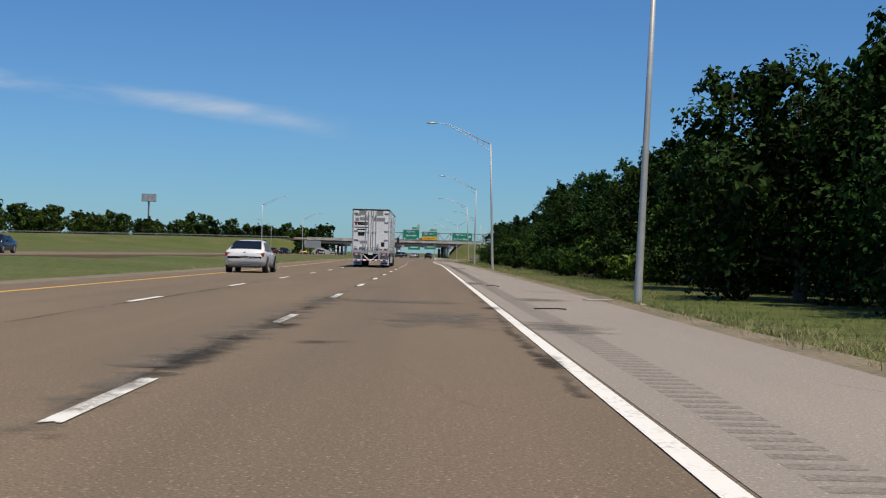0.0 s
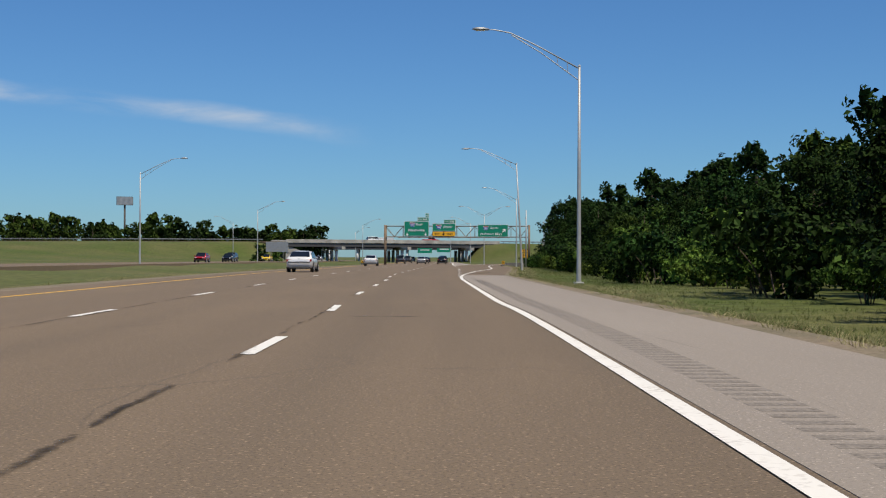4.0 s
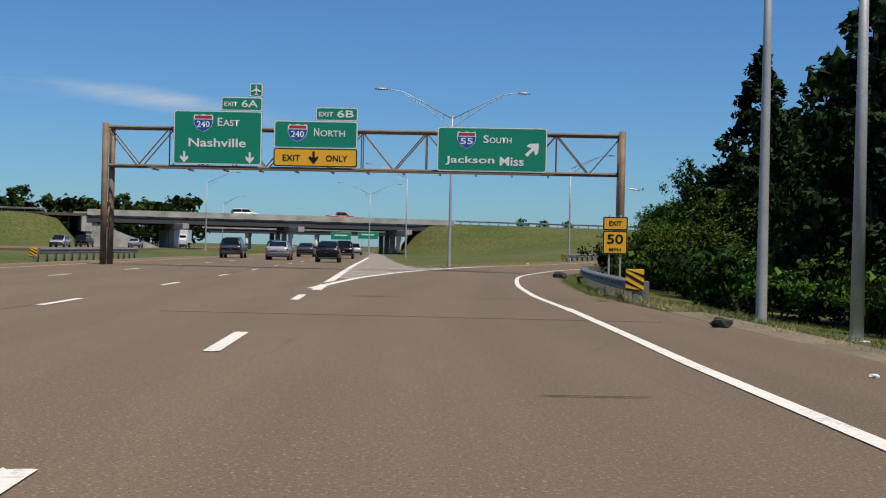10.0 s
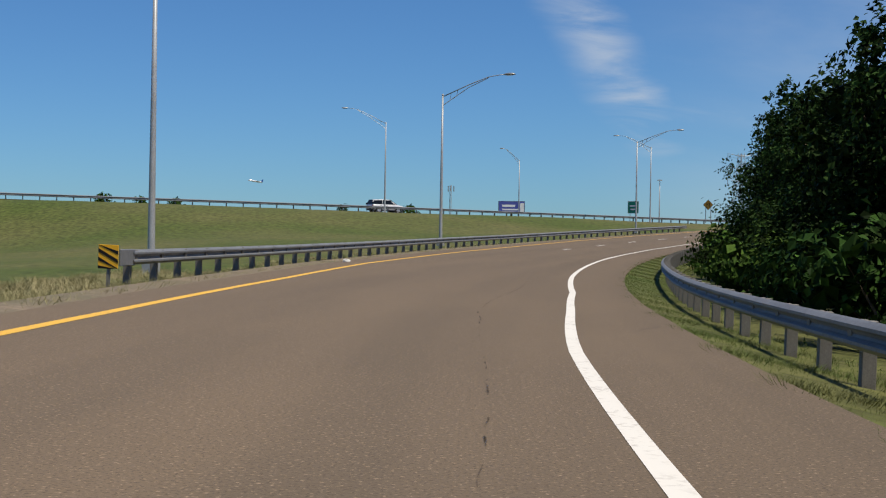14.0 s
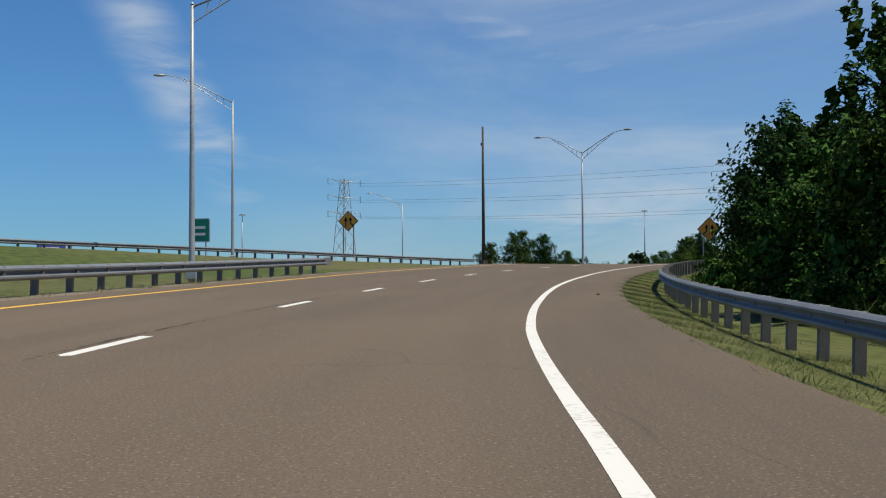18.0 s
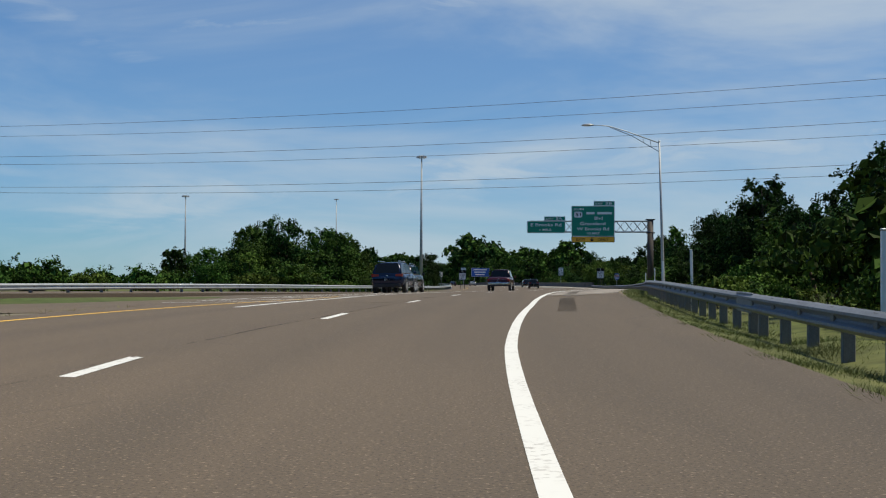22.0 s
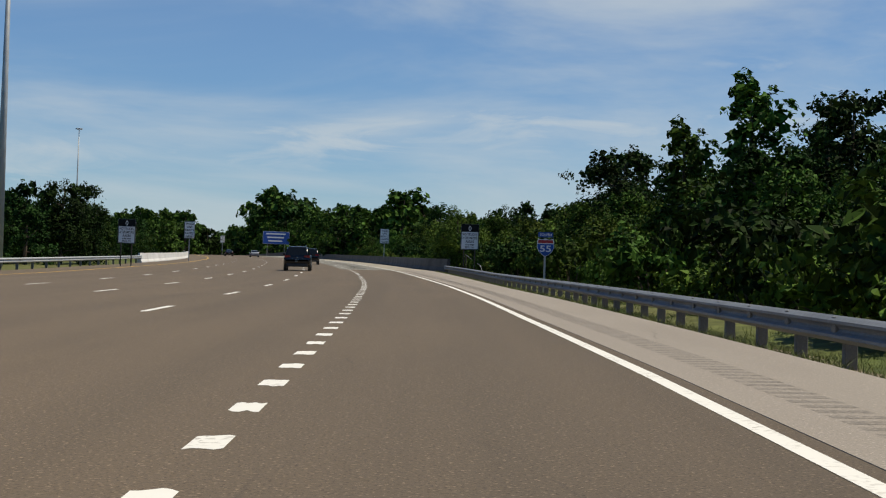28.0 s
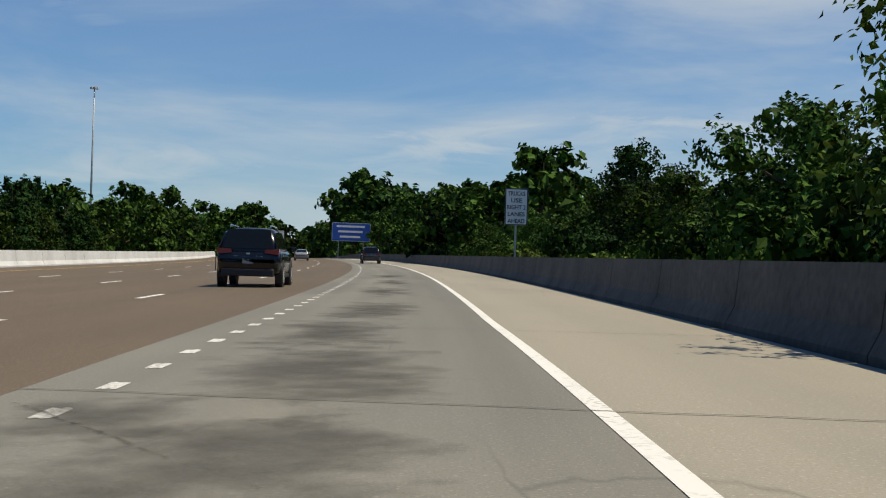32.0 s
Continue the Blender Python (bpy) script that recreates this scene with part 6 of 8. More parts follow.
def leaf_cards(centres, normals, size, rng, curl=0.35):
    """Small folded leaf sprays at the given places: two triangles each, bent along the middle."""
    n = len(centres)
    nrm = normals + rng.normal(0, 0.55, (n, 3))
    nrm /= np.linalg.norm(nrm, axis=1)[:, None]
    up = rng.normal(0, 1, (n, 3))
    a = np.cross(nrm, up)
    a /= np.linalg.norm(a, axis=1)[:, None] + 1e-9
    b = np.cross(nrm, a)
    sz = size * rng.uniform(0.6, 1.35, (n, 1))
    p0 = centres - a * sz * 0.5
    p1 = centres + b * sz * 0.36 + nrm * sz * curl * 0.3
    p2 = centres + a * sz * 0.55 - nrm * sz * curl * 0.2
    p3 = centres - b * sz * 0.36 + nrm * sz * curl * 0.3
    verts = np.stack([p0, p1, p2, p3], 1).reshape(-1, 3)
    i = np.arange(n)[:, None] * 4
    faces = np.concatenate([i + [0, 1, 2], i + [0, 2, 3]], 1).reshape(-1, 3)
    return verts, faces


def crown_mesh(name, mat, lobes, count, size, rng, deep_size=2.2):
    """A crown of leaf sprays: lobes are (centre, radii); leaves gather near the lobes' skins in clumps."""
    vol = np.array([r[0] * r[1] * r[2] for _, r in lobes]) ** 0.67
    vol = vol / vol.sum()
    cs, ns, inner = [], [], []
    for (c, r), share in zip(lobes, vol):
        k = max(40, int(count * share))
        clumps = max(6, k // 26)
        d = rng.normal(0, 1, (clumps, 3))
        d /= np.linalg.norm(d, axis=1)[:, None]
        rad = rng.uniform(0.5, 1.08 if size > 0.16 else 0.98, (clumps, 1))
        cc = d * rad
        pick = rng.integers(0, clumps, k)
        p = cc[pick] + rng.normal(0, 0.15 if size > 0.16 else 0.09, (k, 3))
        q = p * np.array(r) + np.array(c)
        nn = p / (np.linalg.norm(p, axis=1)[:, None] + 1e-6)
        nn[:, 2] += 0.45
        cs.append(q)
        ns.append(nn)
        k = max(10, int(count * share * 0.10))
        d = rng.normal(0, 1, (k, 3))
        d *= rng.uniform(0.15, 0.58, (k, 1)) / np.linalg.norm(d, axis=1)[:, None]
        inner.append(d * np.array(r) + np.array(c))
    v, f = leaf_cards(np.concatenate(cs), np.concatenate(ns), size, rng)
    deep = np.concatenate(inner)
    v2, f2 = leaf_cards(deep, rng.normal(0, 1, deep.shape), size * deep_size, rng)
    v, f = np.concatenate([v, v2]), np.concatenate([f, f2 + len(v)])
    return raw_mesh(name, v.tolist(), f.tolist(), mat)


def trunk_mesh(h, girth, limbs, rng, lean=0.3):
    bm = bmesh.new()
    top = (rng.uniform(-lean, lean), rng.uniform(-lean, lean), h)
    add_tube(bm, [(0, 0, -0.6), (0.02, 0, 0.3), (top[0] * 0.4, top[1] * 0.4, h * 0.5), top], [girth * 1.3, girth, girth * 0.7, girth * 0.15], 7)
    for c, r in limbs:
        z0 = min(h * 0.85, max(h * 0.2, c[2] - r[2] * 0.9))
        s = (top[0] * z0 / h, top[1] * z0 / h, z0)
        mid = ((s[0] + c[0]) / 2, (s[1] + c[1]) / 2, (z0 + c[2]) / 2 - 0.1)
        add_tube(bm, [s, mid, c], [girth * 0.45, girth * 0.3, girth * 0.1], 5)
    return mesh_of("trunk", bm, BARK)


def broadleaf(h, w, count, size, mat, seed, low=0.18, deep_size=2.2):
    rng = np.random.default_rng(seed)
    lobes = []
    n = 9
    for k in range(n):
        f = (k + 0.5) / n
        z = h * (low + (0.94 - low) * f)
        spread = w * (0.62 * math.sin(math.pi * (0.22 + 0.70 * f)) + 0.06)
        a = k * 2.4 + rng.uniform(-0.5, 0.5)
        off = spread * rng.uniform(0.25, 0.8)
        r = w * rng.uniform(0.30, 0.46) * (1.12 - 0.5 * f)
        lobes.append(((off * math.cos(a), off * math.sin(a), z), (r, r, r * rng.uniform(0.7, 0.95))))
    lobes.append(((0, 0, h * 0.55), (w * 0.42, w * 0.42, h * 0.30)))
    for k in range(4):
        a = rng.uniform(0, 6.28)
        lobes.append(((w * 0.2 * math.cos(a), w * 0.2 * math.sin(a), h * rng.uniform(0.84, 0.95)), (w * 0.15, w * 0.15, h * 0.09)))
    return trunk_mesh(h * 0.9, 0.022 * h + 0.05, lobes[:8], rng), crown_mesh("crown", mat, lobes, count, size, rng, deep_size)


def conifer(h, w, count, size, mat, seed):
    rng = np.random.default_rng(seed)
    lobes = []
    n = 16
    for k in range(n):
        f = (k + 0.5) / n
        z = h * (0.08 + 0.9 * f)
        rr = w * 0.55 * (1 - f) ** 0.75 + 0.12
        for a in (k * 1.3, k * 1.3 + 2.1, k * 1.3 + 4.2):
            q = rr * rng.uniform(0.5, 0.85)
            lobes.append(((q * math.cos(a), q * math.sin(a), z), (rr * 0.55, rr * 0.55, h * 0.045)))
    return trunk_mesh(h * 0.97, 0.018 * h + 0.04, lobes[2::7], rng, 0.1), crown_mesh("crown", mat, lobes, count, size, rng)


def tree_thing(name, meshes, label, category="tree"):
    t = thing(name, label, category, pose(0, 0, -200))
    part("trunk", meshes[0], None, t)
    part("crown", meshes[1], None, t)
    return t


NEAR = [tree_thing("tree", broadleaf(8.6, 5.6, 6600, 0.235, LEAF_DARK, 1), "dark green broadleaf tree with a dense crown"),
        tree_thing("tree", broadleaf(7.6, 5.4, 6400, 0.23, LEAF_MID, 2), "leafy green broadleaf tree with uneven crown"),
        tree_thing("tree", broadleaf(9.4, 5.0, 6600, 0.235, LEAF_DARK, 3, 0.15), "tall dark broadleaf tree at the wood's edge"),
        tree_thing("tree", broadleaf(6.4, 5.0, 5200, 0.22, LEAF_LIGHT, 4, 0.1), "bright green young broadleaf tree")]
MID = [broadleaf(8.6, 5.6, 2500, 0.34, LEAF_DARK, 31), broadleaf(8.2, 5.4, 2500, 0.34, LEAF_MID, 32), broadleaf(9.6, 5.2, 2500, 0.35, LEAF_DARK, 33, 0.15)]
FINE = [tree_thing("tree", broadleaf(7.6, 5.4, 15000, 0.145, LEAF_MID, 41, 0.14, 2.0), "leafy green tree leaning over the guardrail"),
        tree_thing("tree", broadleaf(8.6, 5.8, 16000, 0.15, LEAF_DARK, 42, 0.1, 2.0), "dense dark green tree close to the ramp"),
        tree_thing("tree", broadleaf(6.4, 5.0, 13000, 0.14, LEAF_LIGHT, 43, 0.2, 2.0), "bright green leafy tree close to the guardrail")]
PINE = tree_thing("conifer", conifer(10.0, 4.6, 6000, 0.26, LEAF_PINE, 5), "tall conical blue-green cedar")
SPIRE = tree_thing("tree", broadleaf(9.2, 3.9, 4600, 0.26, LEAF_MID, 6, 0.12), "tall oval green tree rising over the wood")
FAR = [broadleaf(9.0, 7.5, 800, 0.76, LEAF_DARK, 11, deep_size=1.5), broadleaf(8.0, 7.0, 780, 0.74, LEAF_MID, 12, deep_size=1.5), broadleaf(10.5, 7.0, 800, 0.76, LEAF_MID, 13, deep_size=1.5)]


def shrub(w, h, count, size, mat, seed):
    rng = np.random.default_rng(seed)
    lobes = [((rng.uniform(-0.4, 0.4) * w, rng.uniform(-0.4, 0.4) * w, h * rng.uniform(0.25, 0.7)), (w * rng.uniform(0.22, 0.4), w * rng.uniform(0.22, 0.4), h * rng.uniform(0.22, 0.38))) for _ in range(9)]
    bm = bmesh.new()
    for c, r in lobes[:6]:
        add_tube(bm, [(c[0] * 0.15, c[1] * 0.15, -0.25), (c[0] * 0.5, c[1] * 0.5, c[2] * 0.5), c], [0.035, 0.028, 0.01], 5)
    return mesh_of("woody_base", bm, BARK), crown_mesh("foliage", mat, lobes, count, size, rng)


BUSHES = [shrub(3.4, 2.8, 1700, 0.2, LEAF_MID, 21), shrub(3.2, 2.2, 1600, 0.19, LEAF_LIGHT, 22), shrub(3.8, 3.4, 1800, 0.22, LEAF_DARK, 23)]


def bush_at(x, y, k, scale, turn, lift=-0.1):
    t = thing("bush", ("dense green roadside bush", "bright green roadside bush", "dark green thicket bush")[k], "bush", pose(x, y, ground_at(x, y) + lift, 0, 0, turn) @ Matrix.Scale(scale, 4), "roadside bushes")
    part("woody_base", BUSHES[k][0], None, t)
    part("foliage", BUSHES[k][1], None, t)
    return t


def plant(proto, x, y, scale, turn, sink=0.15):
    return tagged(copy_thing(proto, pose(x, y, ground_at(x, y) - sink, 0, 0, turn) @ Matrix.Scale(scale, 4)), group="trees of the wood")


def wood(way, lo, hi, u0, u1, step, protos, scales, jitter=0.35):
    s = lo
    while s < hi:
        u = u0(s) if callable(u0) else u0
        u += RNG.uniform(0, max(1.5, u1 - u))
        v = way.at(s + RNG.uniform(-1, 1) * step * jitter, u)
        plant(protos[RNG.integers(len(protos))], v.x, v.y, RNG.uniform(*(scales(s) if callable(scales) else scales)), RNG.uniform(0, 360))
        s += step


def thicket(way, lo, hi, u0, u1, step, scales, kinds=(0, 1, 2)):
    s = lo
    while s < hi:
        v = way.at(s, RNG.uniform(u0(s) if callable(u0) else u0, u1(s) if callable(u1) else u1))
        bush_at(v.x, v.y, kinds[RNG.integers(len(kinds))], RNG.uniform(*(scales(s) if callable(scales) else scales)), RNG.uniform(0, 360))
        s += step * RNG.uniform(0.7, 1.3)


def far_wood(name, label, spots, kinds=None):
    """Trees too deep or too far to pick apart, as one mass: spots are (x, y, scale, which)."""
    groups, faces = {}, {}
    for x, y, sc, k in spots:
        a = RNG.uniform(0, 6.283)
        for me in (kinds or FAR)[k]:
            if me.name not in faces:
                faces[me.name] = [np.array([q.vertices[:] for q in me.polygons if len(q.vertices) == c]) for c in (3, 4)]
            co = np.empty(len(me.vertices) * 3)
            me.vertices.foreach_get("co", co)
            co = co.reshape(-1, 3) * sc
            out = np.stack([x + co[:, 0] * math.cos(a) - co[:, 1] * math.sin(a), y + co[:, 0] * math.sin(a) + co[:, 1] * math.cos(a), co[:, 2] + ground_at(x, y) - 0.2], 1)
            g = groups.setdefault(me.materials[0].name, [[], [], 0])
            for f in faces[me.name]:
                g[1] += (f + g[2]).tolist() if len(f) else []
            g[0].append(out)
            g[2] += len(out)
    for mat, (vs, fs, n) in groups.items():
        ob = new(name, raw_mesh(name, np.concatenate(vs).tolist(), fs, bpy.data.materials[mat]))
        tagged(ob, label, "woodland", kind="stuff")


def spots_along(way, lo, hi, u0, u1, step, scales):
    out = []
    s = lo
    while s < hi:
        v = way.at(s + RNG.uniform(-0.4, 0.4) * step, RNG.uniform(u0, u1))
        out.append((v.x, v.y, RNG.uniform(*scales), int(RNG.integers(3))))
        s += step
    return out


FRONT = knots((-40, 11.5), (60, 11.0), (150, 10.5), (220, 11.5), (290, 15.0), (340, 17.0))
# the wood beside the motorway
wood(MAIN, 22, 52, lambda s: FRONT(s) + 0.6, 15.5, 4.2, [NEAR[0], NEAR[2]], (0.86, 0.98))
wood(MAIN, 52, 66, lambda s: FRONT(s) + 0.6, 15.5, 4.2, [NEAR[0], NEAR[1]], (0.74, 0.82))
wood(MAIN, 66, 140, lambda s: FRONT(s) + 0.6, 16.0, 4.8, [NEAR[0], NEAR[2], NEAR[0], NEAR[1]], (0.64, 0.82))
wood(MAIN, 140, 200, lambda s: FRONT(s) + 0.6, 16.0, 4.2, [NEAR[0], NEAR[1], NEAR[0], NEAR[3]], (0.52, 0.66))
wood(MAIN, 200, 238, lambda s: FRONT(s) + 0.8, 16.0, 4.4, [NEAR[0], NEAR[1], NEAR[0]], (0.56, 0.7))
wood(MAIN, 238, 270, lambda s: FRONT(s) + 0.8, 16.0, 4.6, [NEAR[0], NEAR[2], NEAR[0]], (0.72, 0.84))
wood(MAIN, 270, 318, lambda s: FRONT(s) + 0.6, 19.0, 5.0, [NEAR[0], NEAR[2], NEAR[1]], (0.58, 0.72))
for s, u, sc in ((69, 13.2, 0.84), (77, 13.6, 0.86), (86, 13.5, 0.86), (92, 14.5, 0.86), (103, 13.0, 0.88), (124, 12.8, 0.93), (129, 13.8, 0.95), (134, 13.2, 0.9), (261, 13.6, 0.84), (266, 15.5, 0.92)):
    plant(NEAR[2 if s % 4 else 0], u + MAIN.at(s, 0).x, s, sc, s * 5)
far_wood("inner_wood", "dark trees deep inside the roadside wood", spots_along(MAIN, 20, 330, 17.0, 23.0, 7.0, (0.85, 1.05)), MID)
thicket(MAIN, 58, 316, lambda s: FRONT(s) - 1.1, lambda s: FRONT(s) + 0.6, 4.2, (0.6, 1.05), (0, 2, 2, 0, 1))
plant(PINE, 16.6, 311, 1.02, 20)
plant(PINE, 18.2, 307, 0.9, 80)
plant(PINE, 19.5, 330, 0.9, 120)
plant(PINE, 22.8, 343, 1.33, 220)
# trees round the inside of the exit curve
wood(RAMP, 332, 350, 10.0, 13.0, 4.0, [FINE[0], FINE[2], FINE[0]], (0.74, 0.86))
wood(RAMP, 350, 372, 9.6, 13.0, 4.4, [FINE[1], FINE[0], FINE[1]], (0.74, 0.9))
wood(RAMP, 372, 462, lambda s: 9.6, 12.5, 5.0, [FINE[1], NEAR[2], FINE[1]], (0.84, 1.06))
wood(RAMP, 462, 542, lambda s: 9.4, 12.5, 5.2, [FINE[1], FINE[0], FINE[1]], (0.68, 0.88))
far_wood("inner_wood", "dark trees deep inside the curve of the ramp", spots_along(RAMP, 336, 460, 15.0, 20.0, 6.0, (1.0, 1.3)) + spots_along(RAMP, 460, 540, 14.5, 20.0, 8.0, (0.9, 1.05)), MID)
thicket(RAMP, 339, 372, 6.2, 7.8, 2.2, (0.7, 1.1), (2, 0))
thicket(RAMP, 312, 340, 8.2, 9.6, 2.6, (0.6, 0.9), (2, 0))
thicket(RAMP, 372, 470, 6.2, 8.5, 3.4, (0.6, 0.95), (2, 0, 0))
thicket(RAMP, 470, 600, 6.4, 9.0, 3.6, (0.35, 0.65), (1, 0, 0))
thicket(RAMP, 546, 600, 10.0, 14.0, 2.0, (0.9, 1.35), (0, 1, 0))
for s, u, sc, k in ((344, 7.3, 0.6, 2), (349, 6.9, 0.64, 2), (354, 7.0, 0.7, 0), (359, 7.2, 0.68, 0)):
    v = RAMP.at(s, u)
    plant(FINE[k], v.x, v.y, sc, s * 11.0, 0.5)
for s, u, k, sc, turn in ((371, 6.9, 1, 0.78, 40), (366, 7.3, 3, 0.85, 140), (514, 8.6, 0, 0.72, 20), (520, 9.6, 2, 0.78, 80), (526, 8.8, 1, 0.7, 150), (508, 9.4, 1, 0.74, 210)):
    v = RAMP.at(s, u)
    plant(NEAR[k], v.x, v.y, sc, turn)
for s, u, sc in ((522, 9.8, 0.95), (529, 10.2, 1.0), (535, 9.8, 0.96), (541, 10.4, 0.9)):
    v = RAMP.at(s, u)
    plant(NEAR[s % 3], v.x, v.y, sc, s * 7.0)
for s, u, sc, k in ((827, 8.4, 1.0, 2), (836, 12.5, 0.8, 0), (371, 8.2, 0.9, 1), (356, 9.6, 0.95, 1), (433, 10.6, 1.14, 1), (440, 11.6, 1.1, 1), (549, 11.3, 1.1, 1), (555, 12.4, 1.0, 1)):
    v = RAMP.at(s, u)
    plant(FINE[k], v.x, v.y, sc, s * 5.0, 0.4)
plant(SPIRE, RAMP.at(496, 9.0).x, RAMP.at(496, 9.0).y, 0.85, 10)
# the wood along the merge
wood(RAMP, 596, 740, lambda s: 19.5 if s < 660 else 16.5, 24.0, 5.6, [NEAR[0], NEAR[2], NEAR[1], NEAR[0]], lambda s: (0.98, 1.16) if s < 652 else (0.8, 0.94) if s < 672 else (0.94, 1.16))
wood(RAMP, 740, 960, 11.5, 17.0, 5.2, [NEAR[3], NEAR[1], NEAR[3], NEAR[1], NEAR[0]], (0.6, 0.84))
far_wood("inner_wood", "green trees deep inside the wood along the merge", spots_along(RAMP, 560, 960, 25, 33, 9.0, (0.85, 1.12)), MID)
thicket(RAMP, 640, 960, lambda s: 13.5 if s < 690 else 9.0, lambda s: 16.5 if s < 690 else 12.0, 3.4, (0.75, 1.25), (0, 1, 0, 2, 1))
for x, y, sc, p in ((321.6, 592.9, 1.02, SPIRE), (325.4, 597.0, 0.86, SPIRE)):
    plant(p, x, y, sc * 1.1, 30)
for s, u, k, sc in ((752, 20.5, 2, 1.2), (757, 23.0, 0, 1.25), (764, 20.0, 2, 1.05), (772, 22.0, 0, 1.1), (831, 9.2, 3, 0.86), (841, 11.0, 1, 0.78), (806, 15.5, 1, 0.86), (814, 16.5, 3, 1.0), (800, 17.2, 0, 1.16), (805, 18.6, 2, 1.1), (782, 18.0, 1, 0.96), (789, 19.0, 0, 0.98), (794, 16.0, 1, 0.86), (848, 10.6, 1, 0.8), (900, 16, 0, 1.1)):
    v = RAMP.at(s, u)
    plant(NEAR[k], v.x, v.y, sc, s * 3.0)
# left of the merge and in the island
for x, y, sc in ((145.6, 551.8, 0.4), (149.7, 552.0, 0.56), (156.4, 555.6, 0.5), (163.0, 559.0, 0.36)):
    plant(NEAR[int(x) % 2], x, y, sc, x * 7)
for s, u, sc in ((700, -27, 0.9), (706, -30, 1.0), (712, -28, 0.85), (719, -31, 0.8), (728, -30, 0.7), (688, -34, 0.9), (738, -33, 0.75)):
    v = RAMP.at(s, u)
    plant(NEAR[int(s) % 3], v.x, v.y, sc, s * 3)
for s, u, sc in ((681, -36, 0.6), (685, -33, 0.66), (692, -31.5, 0.94), (696, -34.5, 0.98), (703, -33.5, 0.98), (722, -29.5, 0.74), (733, -29, 0.66), (744, -31, 0.62)):
    v = RAMP.at(s, u)
    plant(NEAR[(1, 3, 0)[int(s) % 3]], v.x, v.y, sc, s * 9)
thicket(RAMP, 672, 760, -29.0, -26.0, 2.6, (0.8, 1.2), (0, 1, 0))
thicket(RAMP, 640, 690, -44.0, -38.0, 2.8, (0.8, 1.1), (0, 1, 0))
far_wood("inner_wood", "low green wood beyond the median", spots_along(RAMP, 748, 960, -34, -28, 4.4, (0.5, 0.76)), MID)
for s, u, k, sc in ((823, -27, 0, 0.86), (829, -26, 2, 0.8)):
    v = RAMP.at(s, u)
    plant(NEAR[k], v.x, v.y, sc, s * 3)
# woods on the skyline
SKY1 = Way([(-150, 150, 0), (-140, 330, 0), (-165, 440, 0), (-190, 520, 0)])
SKY2 = Way([(-230, 560, 0), (-150, 620, 0), (-85, 655, 0), (-42, 665, 0)])
SKY4 = Way([(200, 770, 0), (300, 810, 0), (420, 880, 0), (560, 960, 0)])
SKY3 = Way([(60, 640, 0), (150, 660, 0), (230, 720, 0), (420, 860, 0)])


def clear_of(way, spots, least=16):
    return [q for q in spots if np.hypot(way.p[:, 0] - q[0], way.p[:, 1] - q[1]).min() > least]


far_wood("distant_wood", "dark green wood on the skyline", clear_of(UPPER, spots_along(SKY1, 0, 380, -16, 16, 4.5, (1.3, 1.75)) + spots_along(SKY2, 0, 210, -14, 14, 4.0, (1.35, 1.75))))
far_wood("distant_wood", "low dark wood far beyond the upper road", spots_along(SKY3, 0, 460, -20, 20, 6.0, (0.2, 0.38)) + spots_along(SKY4, 0, 400, -14, 14, 4.0, (0.4, 0.6)))
far_wood("distant_wood", "deep green wood behind the roadside trees", spots_along(MAIN, 30, 330, 26, 33, 9.0, (0.7, 0.9)) + spots_along(RAMP, 345, 520, 23, 30, 10.0, (0.85, 1.05)) + spots_along(RAMP, 560, 960, 36, 48, 10.0, (0.9, 1.15)))
far_wood("distant_wood", "wood closing the view where the road bends", spots_along(RAMP, 960, 1275, 8.5, 15, 5.0, (0.75, 1.05)) + spots_along(RAMP, 960, 1275, 17, 28, 5.5, (1.1, 1.5)) + spots_along(RAMP, 1190, 1300, -24, 9, 2.5, (1.1, 1.8)))
far_wood("distant_wood", "green wood left of the merged highway", spots_along(RAMP, 960, 1275, -36, -27, 5.0, (0.7, 1.0)) + spots_along(RAMP, 790, 1275, -52, -38, 6.0, (0.74, 1.0)) + spots_along(RAMP, 860, 1275, -100, -60, 8.0, (0.8, 1.1)))
far_wood("distant_wood", "small trees along the upper highway", [(34, 554, 0.34, 1), (39, 556, 0.32, 1), (44, 555, 0.3, 1), (70, 562, 0.3, 0), (82, 566, 0.35, 1), (-36, 392, 0.45, 1), (-40, 398, 0.5, 0)])
far_wood("distant_wood", "tall dark wood beyond the bend of the highway", [(622, 806, 2.0, 0), (630, 814, 2.45, 1), (637, 822, 2.6, 0), (642, 829, 2.4, 2), (646, 820, 2.5, 0), (635, 808, 2.3, 1), (652, 838, 1.9, 2), (661, 846, 1.6, 1)])
thicket(MAIN, 234, 300, lambda s: FRONT(s) - 1.0, lambda s: FRONT(s) + 0.8, 2.6, (0.5, 0.85), (0, 1, 0))
for p in (*NEAR, *FINE, PINE, SPIRE):
    for o in list(p.children):
        bpy.data.objects.remove(o)
    bpy.data.objects.remove(p)


